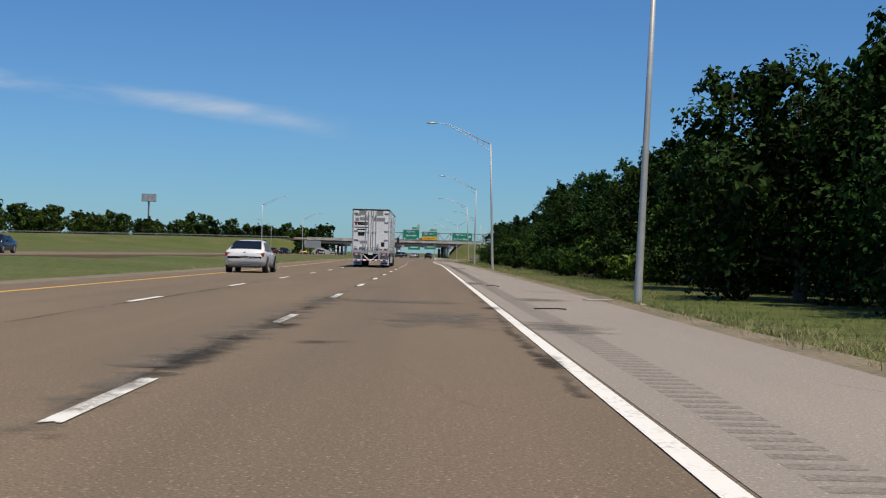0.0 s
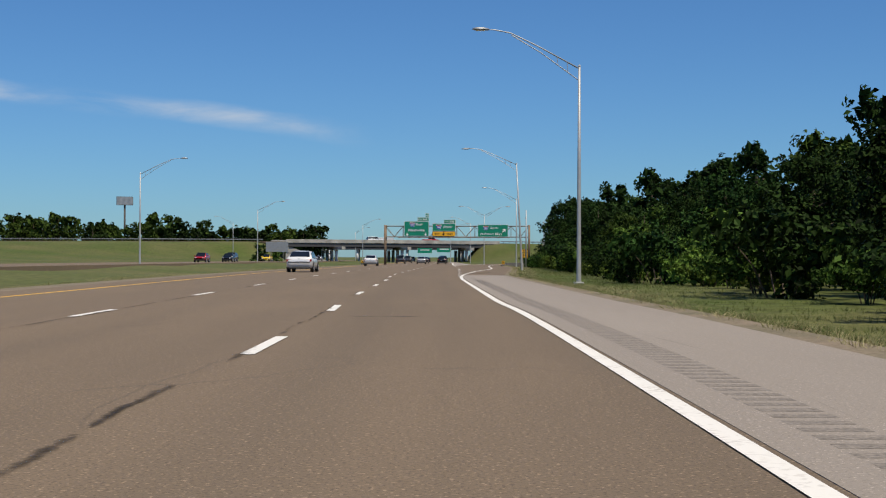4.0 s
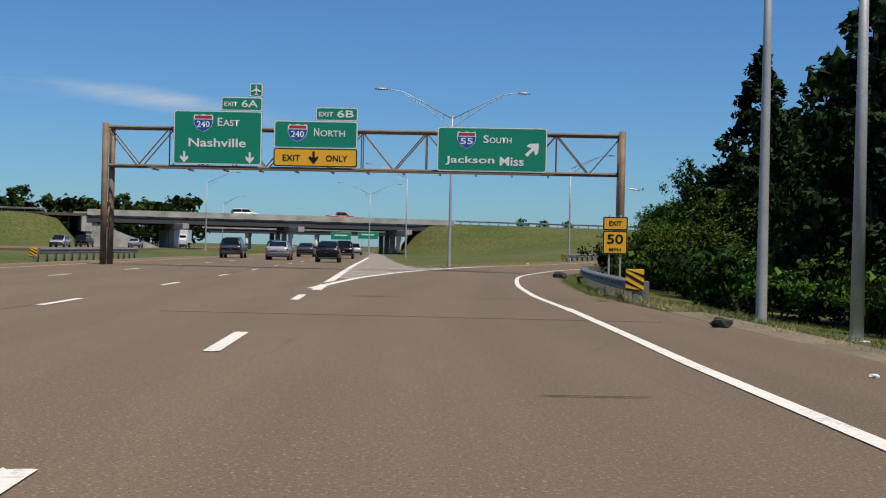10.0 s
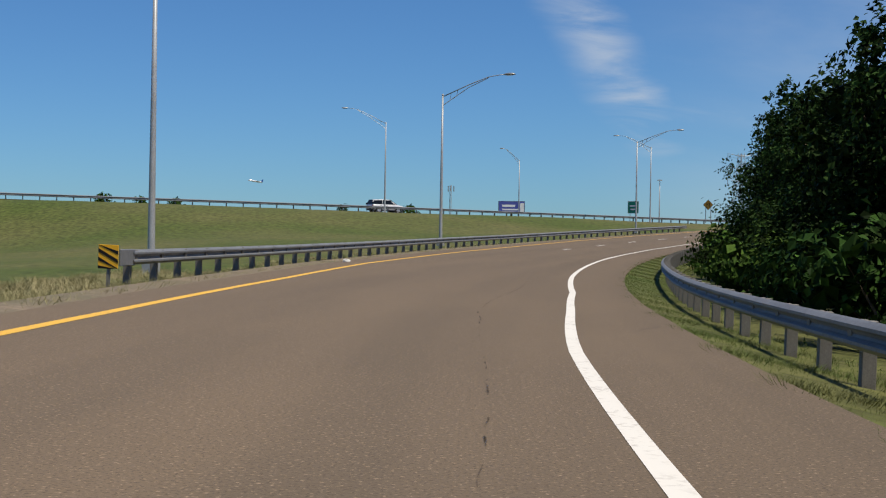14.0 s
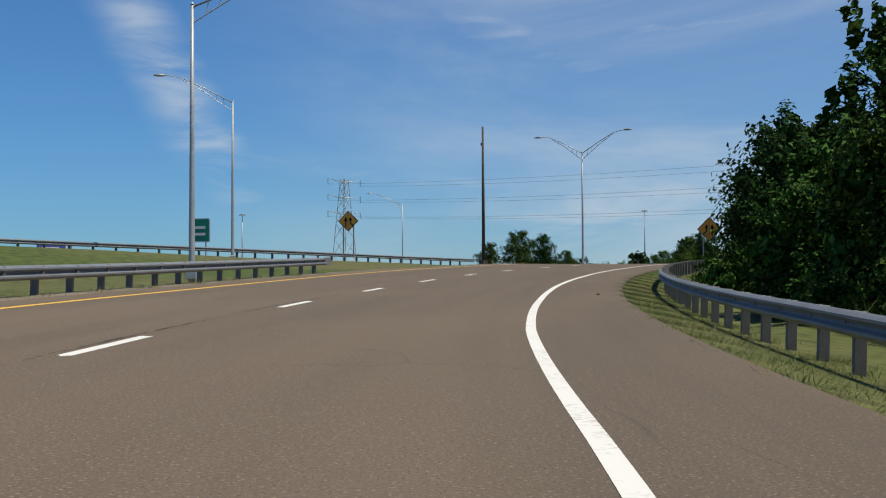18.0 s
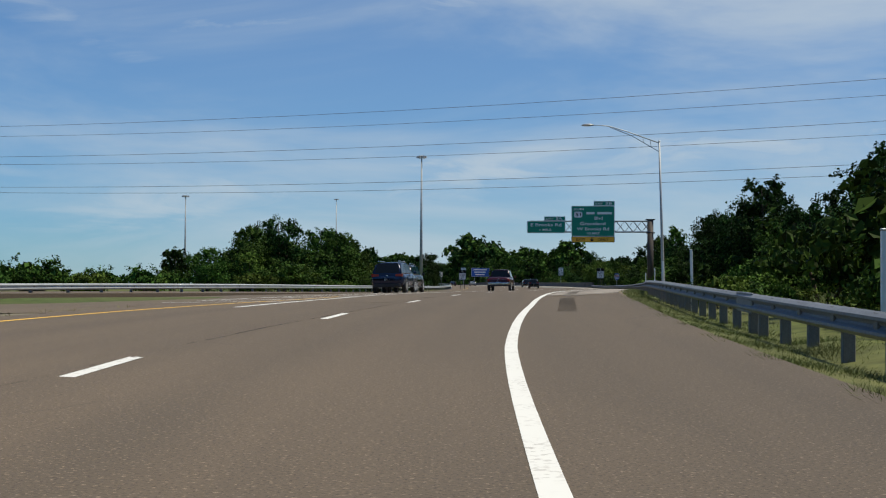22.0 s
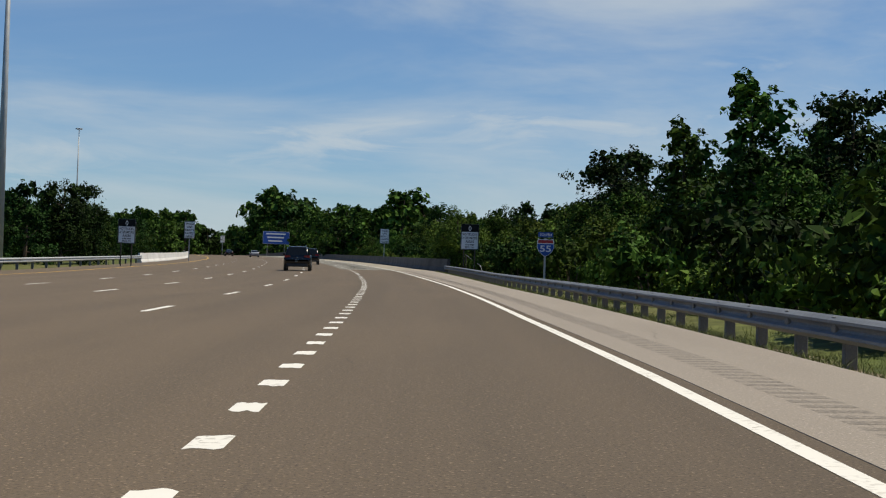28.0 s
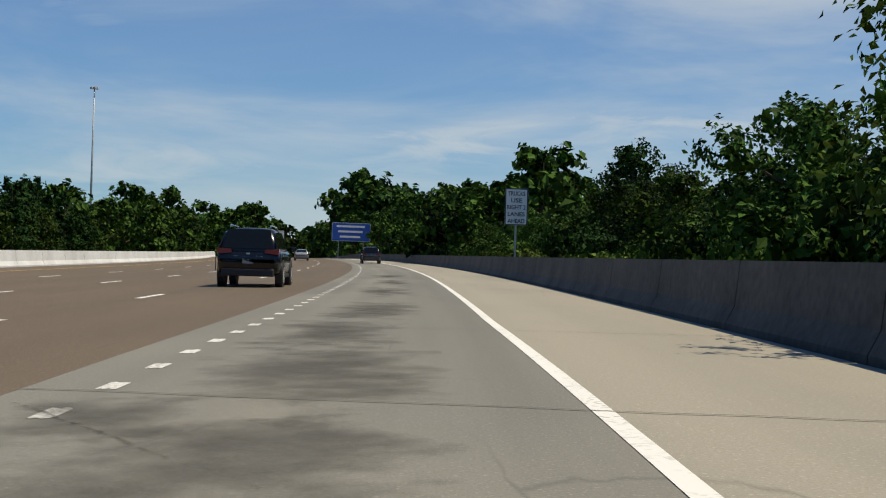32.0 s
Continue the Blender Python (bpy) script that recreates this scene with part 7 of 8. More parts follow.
def grass_strip(name, way, lo, hi, u0, u1, density, tall, mat, label, seed):
    """Loose standing blades along a verge, as one soft mass."""
    rng = np.random.default_rng(seed)
    n = int((hi - lo) * density * 1.6)
    ss = rng.uniform(lo, hi, n)
    ss = ss + 0.8 * np.sin(ss * 1.7) + rng.normal(0, 0.3, n)
    f = rng.beta(1.0, 1.5, n)
    lo_u = np.array([u0(s) if callable(u0) else u0 for s in ss])
    hi_u = np.array([u1(s) if callable(u1) else u1 for s in ss])
    uu = lo_u + (hi_u - lo_u) * f
    cx, cy, cz = (np.interp(ss, way.s, way.p[:, k]) for k in range(3))
    tx, ty = np.interp(ss, way.s, way.t[:, 0]), np.interp(ss, way.s, way.t[:, 1])
    x, y = cx + uu * ty, cy - uu * tx
    z = np.array([ground_at(a, b) for a, b in zip(x, y)])
    edge = cz - uu * np.interp(ss, [b[0] for b in way.banks], [b[1] for b in way.banks]) - 0.05
    out = np.abs(uu - (lo_u if abs(lo_u[0]) < abs(hi_u[0]) else hi_u))
    z = np.where(out < 1.9, np.maximum(z, edge - 0.17 * out), z) - 0.03
    h = tall * rng.uniform(0.35, 1.25, n) * (0.7 + 0.5 * np.sin(ss * 0.9) ** 2)
    a = rng.uniform(0, 6.283, n)
    w = 0.005 + 0.016 * h
    bx, by = rng.normal(0, 0.8, n) * h, rng.normal(0, 0.8, n) * h
    p0 = np.stack([x - w * np.cos(a), y - w * np.sin(a), z], 1)
    p1 = np.stack([x + w * np.cos(a), y + w * np.sin(a), z], 1)
    p2 = np.stack([x + bx, y + by, z + h], 1)
    verts = np.stack([p0, p1, p2], 1).reshape(-1, 3)
    faces = np.arange(3 * n).reshape(-1, 3)
    return tagged(new(name, raw_mesh(name, verts.tolist(), faces.tolist(), mat)), label, "grass", kind="stuff")


grass_strip("verge_grass", MAIN, 0, 312, lambda s: SHO_RIGHT(s) + 0.35, lambda s: SHO_RIGHT(s) + 2.2, 160, 0.17, DRY_BLADES, "dry uncut grass along the hard shoulder", 1)
grass_strip("verge_grass", MAIN, 0, 320, lambda s: SHO_RIGHT(s) + 0.9, lambda s: FRONT(s) - 0.5, 260, 0.13, BLADES, "green rough grass before the wood", 2)
grass_strip("verge_grass", RAMP, 304, 600, lambda s: RAMP_RIGHT(s) - 0.10, lambda s: RAMP_RIGHT(s) + 2.4, 760, 0.12, BLADES, "green mown grass growing under the guardrail", 3)
grass_strip("verge_grass", RAMP, 600, 812, lambda s: RAMP_RIGHT(s) + 0.2, lambda s: RAMP_RIGHT(s) + 5.5, 360, 0.14, BLADES, "rough green grass behind the guardrail", 4)
grass_strip("verge_grass", RAMP, 350, 410, lambda s: RAMP_LEFT(s) - 4.6, lambda s: RAMP_LEFT(s) - 0.8, 800, 0.2, DRY_BLADES, "dry unmown grass on the island between the roads", 8)
grass_strip("verge_grass", RAMP, 356, 590, lambda s: RAMP_LEFT(s) - 2.4, lambda s: RAMP_LEFT(s) - 0.1, 330, 0.2, DRY_BLADES, "dry grass along the ramp's inner edge", 5)
grass_strip("verge_grass", RAMP, 480, 800, 7.0, 15.0, 110, 0.36, BLADES, "tall weeds below the wood", 6)
grass_strip("verge_grass", MAIN, 0, 330, lambda s: MAIN_LEFT(s) - 3.4, lambda s: MAIN_LEFT(s) - 0.5, 50, 0.18, DRY_BLADES, "dry grass along the median edge", 7)

# ---------------------------------------------------------------- vehicles


def loft(sections, caps=True):
    """A skin through closed rings of points."""
    bm = bmesh.new()
    rings = [[bm.verts.new(p) for p in ring] for ring in sections]
    n = len(rings[0])
    for a, b in zip(rings, rings[1:]):
        for k in range(n):
            bm.faces.new((a[k], a[(k + 1) % n], b[(k + 1) % n], b[k]))
    if caps:
        bm.faces.new(rings[0][::-1])
        bm.faces.new(rings[-1])
    bmesh.ops.recalc_face_normals(bm, faces=bm.faces)
    return bm


def body_ring(y, zb, zt, w, crown=0.03):
    """The cross-section of a car's lower body."""
    zm = zb + (zt - zb) * 0.55
    side = [(0.80 * w, zb), (0.95 * w, zb + 0.06), (0.99 * w, zb + 0.2), (w, zm), (0.985 * w, zt - 0.12), (0.93 * w, zt - 0.03), (0.80 * w, zt + crown * 0.3), (0.4 * w, zt + crown)]
    return [(x, y, z) for x, z in side] + [(-x, y, z) for x, z in side[::-1]]


def cabin_ring(y, z0, z1, w0, w1):
    h = z1 - z0
    side = [(w0, z0), (w0 * 0.7 + w1 * 0.3, z0 + 0.33 * h), (w0 * 0.3 + w1 * 0.7, z0 + 0.75 * h), (w1 * 0.95, z0 + 0.93 * h), (w1 * 0.8, z1), (w1 * 0.35, z1 + 0.02)]
    return [(x, y, z) for x, z in side] + [(-x, y, z) for x, z in side[::-1]]


# Shiny aluminium wheel; the bright road's reflection is put in as white colour.
TRUCK_RIM = material("reflection_white_wheel", (0.88, 0.88, 0.87), 0.35, 0.0, spots=0.15, spot_scale=3)


def wheel_meshes(r, w, rim_mat):
    bm = bmesh.new()
    prof = [(0.62 * r, -w / 2), (0.9 * r, -w / 2), (0.98 * r, -w * 0.4), (r, -w * 0.2), (r, w * 0.2), (0.98 * r, w * 0.4), (0.9 * r, w / 2), (0.62 * r, w / 2)]
    n = 24
    rings = [[bm.verts.new((x, q * math.cos(2 * math.pi * k / n), q * math.sin(2 * math.pi * k / n))) for q, x in prof] for k in range(n)]
    for k in range(n):
        a, b = rings[k], rings[(k + 1) % n]
        for j in range(len(prof)):
            i = (j + 1) % len(prof)
            bm.faces.new((a[j], a[i], b[i], b[j]))
    bmesh.ops.recalc_face_normals(bm, faces=bm.faces)
    tyre = mesh_of("tyre", bm, TYRE, True)
    bm = bmesh.new()
    if r > 0.45:
        add_tube(bm, [(w * 0.20, 0, 0), (w * 0.34, 0, 0)], [0.63 * r, 0.64 * r], 20)
    for k in range(0 if r > 0.45 else 10):
        a = 2 * math.pi * k / 10
        add_box(bm, -0.03, 0.02, 0.08 * r, 0.62 * r, -0.05 * r, 0.05 * r, Matrix.Translation((w * 0.40, 0, 0)) @ Matrix.Rotation(a, 4, "X"))
    add_tube(bm, [(w * 0.36, 0, 0), (w * 0.46, 0, 0)], [0.16 * r, 0.12 * r], 12)
    add_tube(bm, [(-w * 0.3, 0, 0), (w * 0.28, 0, 0)], [0.62 * r, 0.62 * r], 20)
    ringp = [[(w * 0.30, q * math.cos(2 * math.pi * k / 20), q * math.sin(2 * math.pi * k / 20)) for q in (0.54 * r, 0.66 * r)] for k in range(20)]
    vs = [[bm.verts.new((p[0] + 0.05, p[1], p[2])) for p in row] for row in ringp]
    for k in range(20):
        a, b = vs[k], vs[(k + 1) % 20]
        bm.faces.new((a[0], a[1], b[1], b[0]))
    bmesh.ops.recalc_face_normals(bm, faces=bm.faces)
    return tyre, mesh_of("rim", bm, rim_mat)


WHEEL = {}


def add_wheel(parent, x, y, r, w, side, name="wheel"):
    RIMS = TRUCK_RIM if r > 0.45 else RIM
    key = (round(r, 3), round(w, 3))
    if key not in WHEEL:
        WHEEL[key] = wheel_meshes(r, w, RIMS)
    tyre, rim = WHEEL[key]
    t = part(name, tyre, None, parent, at=pose(x, y, r, 0, 0, 0 if side > 0 else 180))
    part("rim", rim, None, t)
    return t


def quad_panel(name, pts, mat, parent, label="", thick=0.012, inset=0.0):
    """A slightly raised pane through four corners."""
    p = [Vector(q) for q in pts]
    c = sum(p, Vector()) / 4
    p = [q.lerp(c, inset) for q in p]
    n = (p[1] - p[0]).cross(p[3] - p[0]).normalized()
    bm = bmesh.new()
    a = [bm.verts.new(q - n * 0.01) for q in p]
    b = [bm.verts.new(q + n * thick) for q in p]
    bm.faces.new(a[::-1])
    bm.faces.new(b)
    for i in range(4):
        j = (i + 1) % 4
        bm.faces.new((a[i], a[j], b[j], b[i]))
    bmesh.ops.recalc_face_normals(bm, faces=bm.faces)
    return part(name, bm, mat, parent, label)


SEDAN = dict(length=4.9, width=1.83, belt=0.92, roof=1.45, bottom=0.24, hood=0.86, deck=1.02, wheel=0.335,
             cab=((-2.02, 0.10), (-1.18, 0.9), (-0.35, 1.0), (0.35, 0.985), (1.42, 0.08)), axles=(-1.42, 1.40))
COMPACT = dict(SEDAN, length=4.45, width=1.70, roof=1.50, belt=0.95, deck=1.06, wheel=0.305, cab=((-1.95, 0.12), (-1.15, 0.9), (-0.3, 1.0), (0.3, 0.98), (1.35, 0.08)), axles=(-1.3, 1.3))
SUV = dict(length=4.68, width=1.88, belt=1.08, roof=1.72, bottom=0.32, hood=1.05, deck=1.08, wheel=0.36,
           cab=((-2.28, 0.06), (-2.02, 0.90), (-0.8, 1.0), (0.3, 0.985), (1.30, 0.06)), axles=(-1.36, 1.36))
VAN = dict(SUV, length=5.1, width=1.98, roof=1.75, cab=((-2.5, 0.06), (-2.28, 0.93), (-0.8, 1.0), (0.5, 0.98), (1.7, 0.06)), axles=(-1.5, 1.55))


def car(name, spec, paint, label, at, group="cars on the road", rails=False, lamp=None):
    """A car that faces +y: body, cabin, panes, lamps, bumpers, mirrors and wheels."""
    L, W = spec["length"], spec["width"]
    w, zb, belt, roof, hood, deck, r = W / 2, spec["bottom"], spec["belt"], spec["roof"], spec["hood"], spec["deck"], spec["wheel"]
    t = thing(name, label, "car", at, group)
    h = L / 2
    secs = [(-h, zb + 0.28, deck - 0.28, 0.80), (-h + 0.06, zb + 0.12, deck - 0.08, 0.91), (-h + 0.25, zb + 0.04, deck, 0.97), (-h + 0.8, zb, belt + (deck - belt) * 0.7, 1.0), (-0.6, zb - 0.02, belt, 1.0),
            (0.6, zb - 0.02, belt - 0.01, 1.0), (h - 1.4, zb, hood + 0.05, 0.995), (h - 0.6, zb + 0.03, hood - 0.04, 0.97), (h - 0.2, zb + 0.06, hood - 0.14, 0.90), (h, zb + 0.2, hood - 0.32, 0.74)]
    body = part("body", loft([body_ring(y, a, b, w * k) for y, a, b, k in secs]), paint, t, smooth=True)
    cab = []
    for y, f in spec["cab"]:
        base_z = (deck if y < -h + 1.2 else belt) - 0.06 if y < 0 else (belt if y < 1.0 else hood + 0.02) - 0.05
        top = base_z + (roof - base_z) * f
        cab.append((y, base_z, top, w * 0.90, w * (0.90 - 0.20 * f)))
    part("cabin", loft([cabin_ring(*c) for c in cab]), paint, t, smooth=True)

    def at_ring(i, f, side):
        y, z0, z1, w0, w1 = cab[i]
        return (side * (w0 + (w1 - w0) * f), y, z0 + (z1 - z0) * f)
    # rear and front panes
    y0, y1 = cab[0], cab[1]
    hw0, hw1 = w * 0.76, w * 0.64
    z0, z1 = cab[0][2] + 0.03, cab[1][2] - 0.03
    quad_panel("rear_window", [(-hw0, y0[0] + 0.02, z0), (hw0, y0[0] + 0.02, z0), (hw1, y1[0] - 0.02, z1 + 0.02), (-hw1, y1[0] - 0.02, z1 + 0.02)], GLASS, t, "dark tinted rear window", 0.035)
    f0, f1 = cab[-1], cab[-2]
    quad_panel("windscreen", [(hw0, f0[0] - 0.02, f0[2] + 0.03), (-hw0, f0[0] - 0.02, f0[2] + 0.03), (-hw1, f1[0] + 0.03, f1[2]), (hw1, f1[0] + 0.03, f1[2])], GLASS, t, "", 0.035)
    for side in (-1, 1):
        for a, b, lo_a, lo_b in ((1, 2, 0.12, 0.12), (2, 3, 0.12, 0.12)):
            pa, pb = at_ring(a, 0.13, side), at_ring(b, 0.13, side)
            qa, qb = at_ring(a, 0.86, side), at_ring(b, 0.86, side)
            pa = (pa[0], pa[1] - (0.35 if a == 1 else -0.04), pa[2])
            qa = (qa[0], qa[1] + 0.05, qa[2])
            pb = (pb[0], pb[1] + (0.55 if b == 3 else -0.04), pb[2])
            qb = (qb[0], qb[1] - (0.04 if b == 2 else -0.05), qb[2])
            pts = [pa, pb, qb, qa] if side > 0 else [pb, pa, qa, qb]
            quad_panel("side_window", pts, GLASS, t, "", 0.03)
        for ya in (cab[2][0], cab[1][0] - 0.25, cab[3][0] + 0.5):
            part("door_gap", box(side * w * 0.985 - 0.012, side * w * 0.985 + 0.012, ya - 0.006, ya + 0.006, zb + 0.12, belt - 0.1), PLASTIC, body)
        for ya in (cab[2][0] - 0.28, cab[2][0] + 0.62):
            part("door_handle", box(side * w - 0.02, side * w + 0.025, ya - 0.09, ya + 0.09, belt - 0.17, belt - 0.13, 0.008), CHROME, body)
        part("sill", box(side * w * 0.93 - 0.05, side * w * 0.93 + 0.05, spec["axles"][0] + 0.4, spec["axles"][1] - 0.4, zb - 0.03, zb + 0.07, 0.01), PLASTIC, body)
        m = part("wing_mirror", box(side * (w + 0.02), side * (w + 0.20), cab[3][0] + 0.45, cab[3][0] + 0.56, belt, belt + 0.15, 0.03) if side > 0 else box(-(w + 0.20), -(w + 0.02), cab[3][0] + 0.45, cab[3][0] + 0.56, belt, belt + 0.15, 0.03), paint if paint not in (PAINT_WHITE,) else PLASTIC, t)
        for y in spec["axles"]:
            bm = bmesh.new()
            add_tube(bm, [(side * (w - 0.20), y, r + 0.01), (side * (w + 0.006), y, r + 0.01)], [r + 0.075, r + 0.075], 22)
            part("wheel_arch", bm, PLASTIC, t)
            add_wheel(t, side * (w - 0.085), y, r, 0.215, side)
        lampz = deck - 0.22 if not lamp else lamp
        tl = part("tail_lamp", loft([[(side * w * k0, -h + yy, zz) for k0, zz in ((0.50, lampz - 0.05), (0.93, lampz - 0.09), (0.955, lampz + 0.08), (0.52, lampz + 0.06))] for yy in ((0.03), (0.22))]), TAIL, t, "red tail lamp")
        part("headlamp", box(side * w * 0.62 - 0.16, side * w * 0.62 + 0.16, h - 0.26, h - 0.10, hood - 0.30, hood - 0.16, 0.02), SIGN_WHITE, t)
    part("rear_bumper", box(-w * 0.80, w * 0.80, -h - 0.01, -h + 0.3, zb - 0.02, zb + (0.20 if belt > 1.0 else 0.10), 0.03), PLASTIC, t)
    part("front_bumper", box(-w * 0.80, w * 0.80, h - 0.3, h + 0.0, zb + 0.0, zb + 0.2, 0.03), PLASTIC, t)
    part("number_plate", box(-0.16, 0.16, -h + 0.0, -h + 0.05, deck - 0.42, deck - 0.27, 0.005), PLATE, t)
    part("trim_strip", box(-w * 0.45, w * 0.45, -h + 0.015, -h + 0.07, deck - 0.215, deck - 0.195, 0.004), CHROME, t)
    part("badge", box(-0.06, 0.06, -h + 0.03, -h + 0.085, deck - 0.17, deck - 0.10, 0.01), CHROME, t)
    part("exhaust", tube([(w * 0.5, -h + 0.02, zb), (w * 0.5, -h + 0.35, zb)], 0.035, 8), CHROME, t)
    if rails:
        for side in (-1, 1):
            part("roof_rail", tube([(side * w * 0.62, cab[1][0] + 0.1, roof + 0.0), (side * w * 0.62, cab[1][0] + 0.25, roof + 0.07), (side * w * 0.62, cab[3][0] - 0.3, roof + 0.06), (side * w * 0.62, cab[3][0] - 0.15, roof - 0.02)], 0.018, 6), CHROME, t)
    return t


def pickup(paint, label, at):
    t = car("pickup_truck", dict(SUV, length=5.6, width=2.0, belt=1.15, deck=1.15, roof=1.85, hood=1.15, bottom=0.42, wheel=0.40, cab=((-0.72, 0.10), (-0.55, 0.95), (0.1, 1.0), (0.75, 0.98), (1.6, 0.06)), axles=(-1.75, 1.75)), paint, label, at)
    part("load_bed", box(-0.82, 0.82, -2.55, -0.75, 1.10, 1.165, 0.01), PLASTIC, t)
    part("chrome_bumper", box(-0.92, 0.92, -2.9, -2.72, 0.52, 0.72, 0.03), CHROME, t)
    return t


def on(way, s, u, turn=0.0):
    return way.place(s, u, 0.012, turn)


car("sedan", SEDAN, PAINT_WHITE, "pearl white four-door saloon seen from behind", on(MAIN, 292, -10.0))
car("sedan", SEDAN, PAINT_WHITE, "white saloon with tinted glass in the outer lane", on(MAIN, 204.6, -9.55))
car("compact_sedan", COMPACT, PAINT_BLACK, "small black saloon driving ahead", on(MAIN, 370.5, -0.5), lamp=0.86)
car("sedan", SEDAN, PAINT_SILVER, "silver saloon in the middle lane", on(MAIN, 379, -4.7))
car("suv", SUV, PAINT_GREY, "dark grey estate car in the outer lane", on(MAIN, 387, -9.2))
car("suv", SUV, PAINT_BLACK, "black sport utility car far ahead", on(MAIN, 404, -0.4))
car("sedan", SEDAN, PAINT_GREY, "dark saloon far ahead under the bridge", on(MAIN, 415, -4.7))
car("suv", SUV, PAINT_GREY, "dark car far ahead near the bridge", on(MAIN, 428, -9.0))
car("van", VAN, PAINT_WHITE, "white van far ahead beyond the bridge", on(MAIN, 470, -0.4))
car("sedan", SEDAN, PAINT_BLACK, "dark saloon beyond the bridge", on(MAIN, 500, -4.7))
for y, x, spec, paint, lab in ((313, 1, SEDAN, PAINT_RED, "red car on the opposite carriageway"), (338, 1, SEDAN, PAINT_BLACK, "black car on the opposite carriageway"), (362, -2.5, SUV, PAINT_GREY, "grey utility car coming the other way"),
                               (385, 1, SEDAN, PAINT_YELLOW, "yellow car on the opposite carriageway"), (420, -2.5, SEDAN, PAINT_GREY, "dark car coming under the bridge"), (105, 1.5, SEDAN, PAINT_NAVY, "dark blue car on the opposite carriageway"), (440, 1.5, SEDAN, PAINT_SILVER, "silver car coming under the bridge")):
    car("oncoming_car", spec, paint, lab, on(OPP, y, x, 180))
car("van", VAN, PAINT_WHITE, "white van crossing the bridge", on(UPPER, s_of(UPPER, -22), 2.0))
pickup(PAINT_RED, "red pickup truck on the bridge", on(UPPER, s_of(UPPER, -3), -3.0))
car("suv", SUV, PAINT_WHITE, "white utility car on the upper highway", on(UPPER, s_of(UPPER, 66), 2.0))
pickup(PAINT_MAROON, "dark maroon pickup truck with a chrome bumper", on(RAMP, 672.5, -6.7))
car("suv", SUV, PAINT_BLACK, "black sport utility car with chrome roof rails and plate", on(RAMP, 800.5, -6.05), rails=True, lamp=1.02)
car("suv", SUV, PAINT_BLACK, "black utility car beside the painted gore", on(RAMP, 640.6, -10.0), rails=True, lamp=1.0)
car("sedan", SEDAN, PAINT_WHITE, "pearl white saloon in the outer lane beside a lorry", on(MAIN, 60.5, -8.2))
car("suv", SUV, PAINT_NAVY, "dark blue estate car with alloy wheels", on(RAMP, 632.2, -9.15), rails=True, lamp=0.98)
car("suv", SUV, PAINT_BLACK, "black sport utility car with roof rails", Matrix.Translation((387.3, 655.9, 0)) @ Matrix.Translation((0, 0, RAMP.at(852, -5.0).z + 0.01)) @ Matrix.Rotation(radians(RAMP.heading(852)), 4, "Z"), rails=True, lamp=1.02)
car("van", VAN, PAINT_GREY, "dark minivan in the exit lane far ahead", on(RAMP, 951, -0.6), lamp=1.0)
car("sedan", SEDAN, PAINT_SILVER, "silver saloon far down the highway", on(RAMP, 985, -8.0))
car("sedan", SEDAN, PAINT_BLACK, "dark saloon far down the highway", on(RAMP, 1010, -12.0))

car("suv", SUV, PAINT_WHITE, "white car waiting in the queue beyond the bridge", on(MAIN, 530, -9.4))
car("sedan", SEDAN, PAINT_GREY, "dark saloon in the queue beyond the bridge", on(MAIN, 540, -4.7))
car("van", VAN, PAINT_BLACK, "dark van on the opposite carriageway", on(OPP, 470, -2.0))
car("sedan", SEDAN, PAINT_SILVER, "silver saloon on the opposite carriageway", on(OPP, 490, 2.0))
car("suv", SUV, PAINT_GREY, "dark car under the bridge on the opposite carriageway", on(OPP, 520, -2.0))


def box_truck(at, label, length):
    """A plain lorry with a white box body."""
    t = thing("box_truck", label, "lorry", at, "lorries far off")
    part("cargo_box", box(-1.25, 1.25, -length, 0.0, 1.1, 3.95, 0.03), PAINT_WHITE, t)
    part("cab", loft([[(x * w, y, z) for x, z in ((1.0, 0.6), (1.0, zt - 0.3), (0.85, zt), (-0.85, zt), (-1.0, zt - 0.3), (-1.0, 0.6))] for y, w, zt in ((0.25, 1.15, 3.0), (1.2, 1.15, 2.95), (1.75, 1.1, 1.9), (2.4, 1.0, 1.7))]), PAINT_WHITE, t)
    part("windscreen", box(-0.95, 0.95, 1.42, 1.62, 1.95, 2.7, 0.02), GLASS, t)
    part("bumper", box(-1.1, 1.1, 2.3, 2.5, 0.4, 0.8, 0.03), PLASTIC, t)
    part("chassis", box(-0.5, 0.5, -length + 0.4, 2.2, 0.6, 1.0), DARK, t)
    for side in (-1, 1):
        for y in (-length + 1.4, -length + 2.6, 1.3):
            add_wheel(t, side * 1.0, y, 0.5, 0.28, side)
    return t


box_truck(on(OPP, 566, 0.0, 180), "white box lorry coming under the bridge", 7.0)
box_truck(on(FARWAY, s_of(FARWAY, -22), 2.5), "long white lorry crossing the far overpass", 12.0)
# ---------------------------------------------------------------- articulated lorry
TRAILER_SIDE = material("pale_aluminium_trailer_side", (0.82, 0.86, 0.89), 0.22, 0.0, spots=0.12, spot_scale=0.6, grain=0.06, grain_scale=3)
TRAILER_WHITE = material("white_trailer_door", (0.70, 0.71, 0.71), 0.45, spots=0.22, spot_scale=0.8, grain=0.04, grain_scale=8)
TRK = thing("articulated_lorry", "long white box trailer drawn by a white tractor", "lorry", on(MAIN, 92.1, -4.15))
TL, TW2, TB, TT = 14.6, 1.3, 1.12, 4.08
part("trailer_floor", box(-TW2, TW2, 0.02, TL, TB - 0.12, TB + 0.1, 0.01), STEEL, TRK)
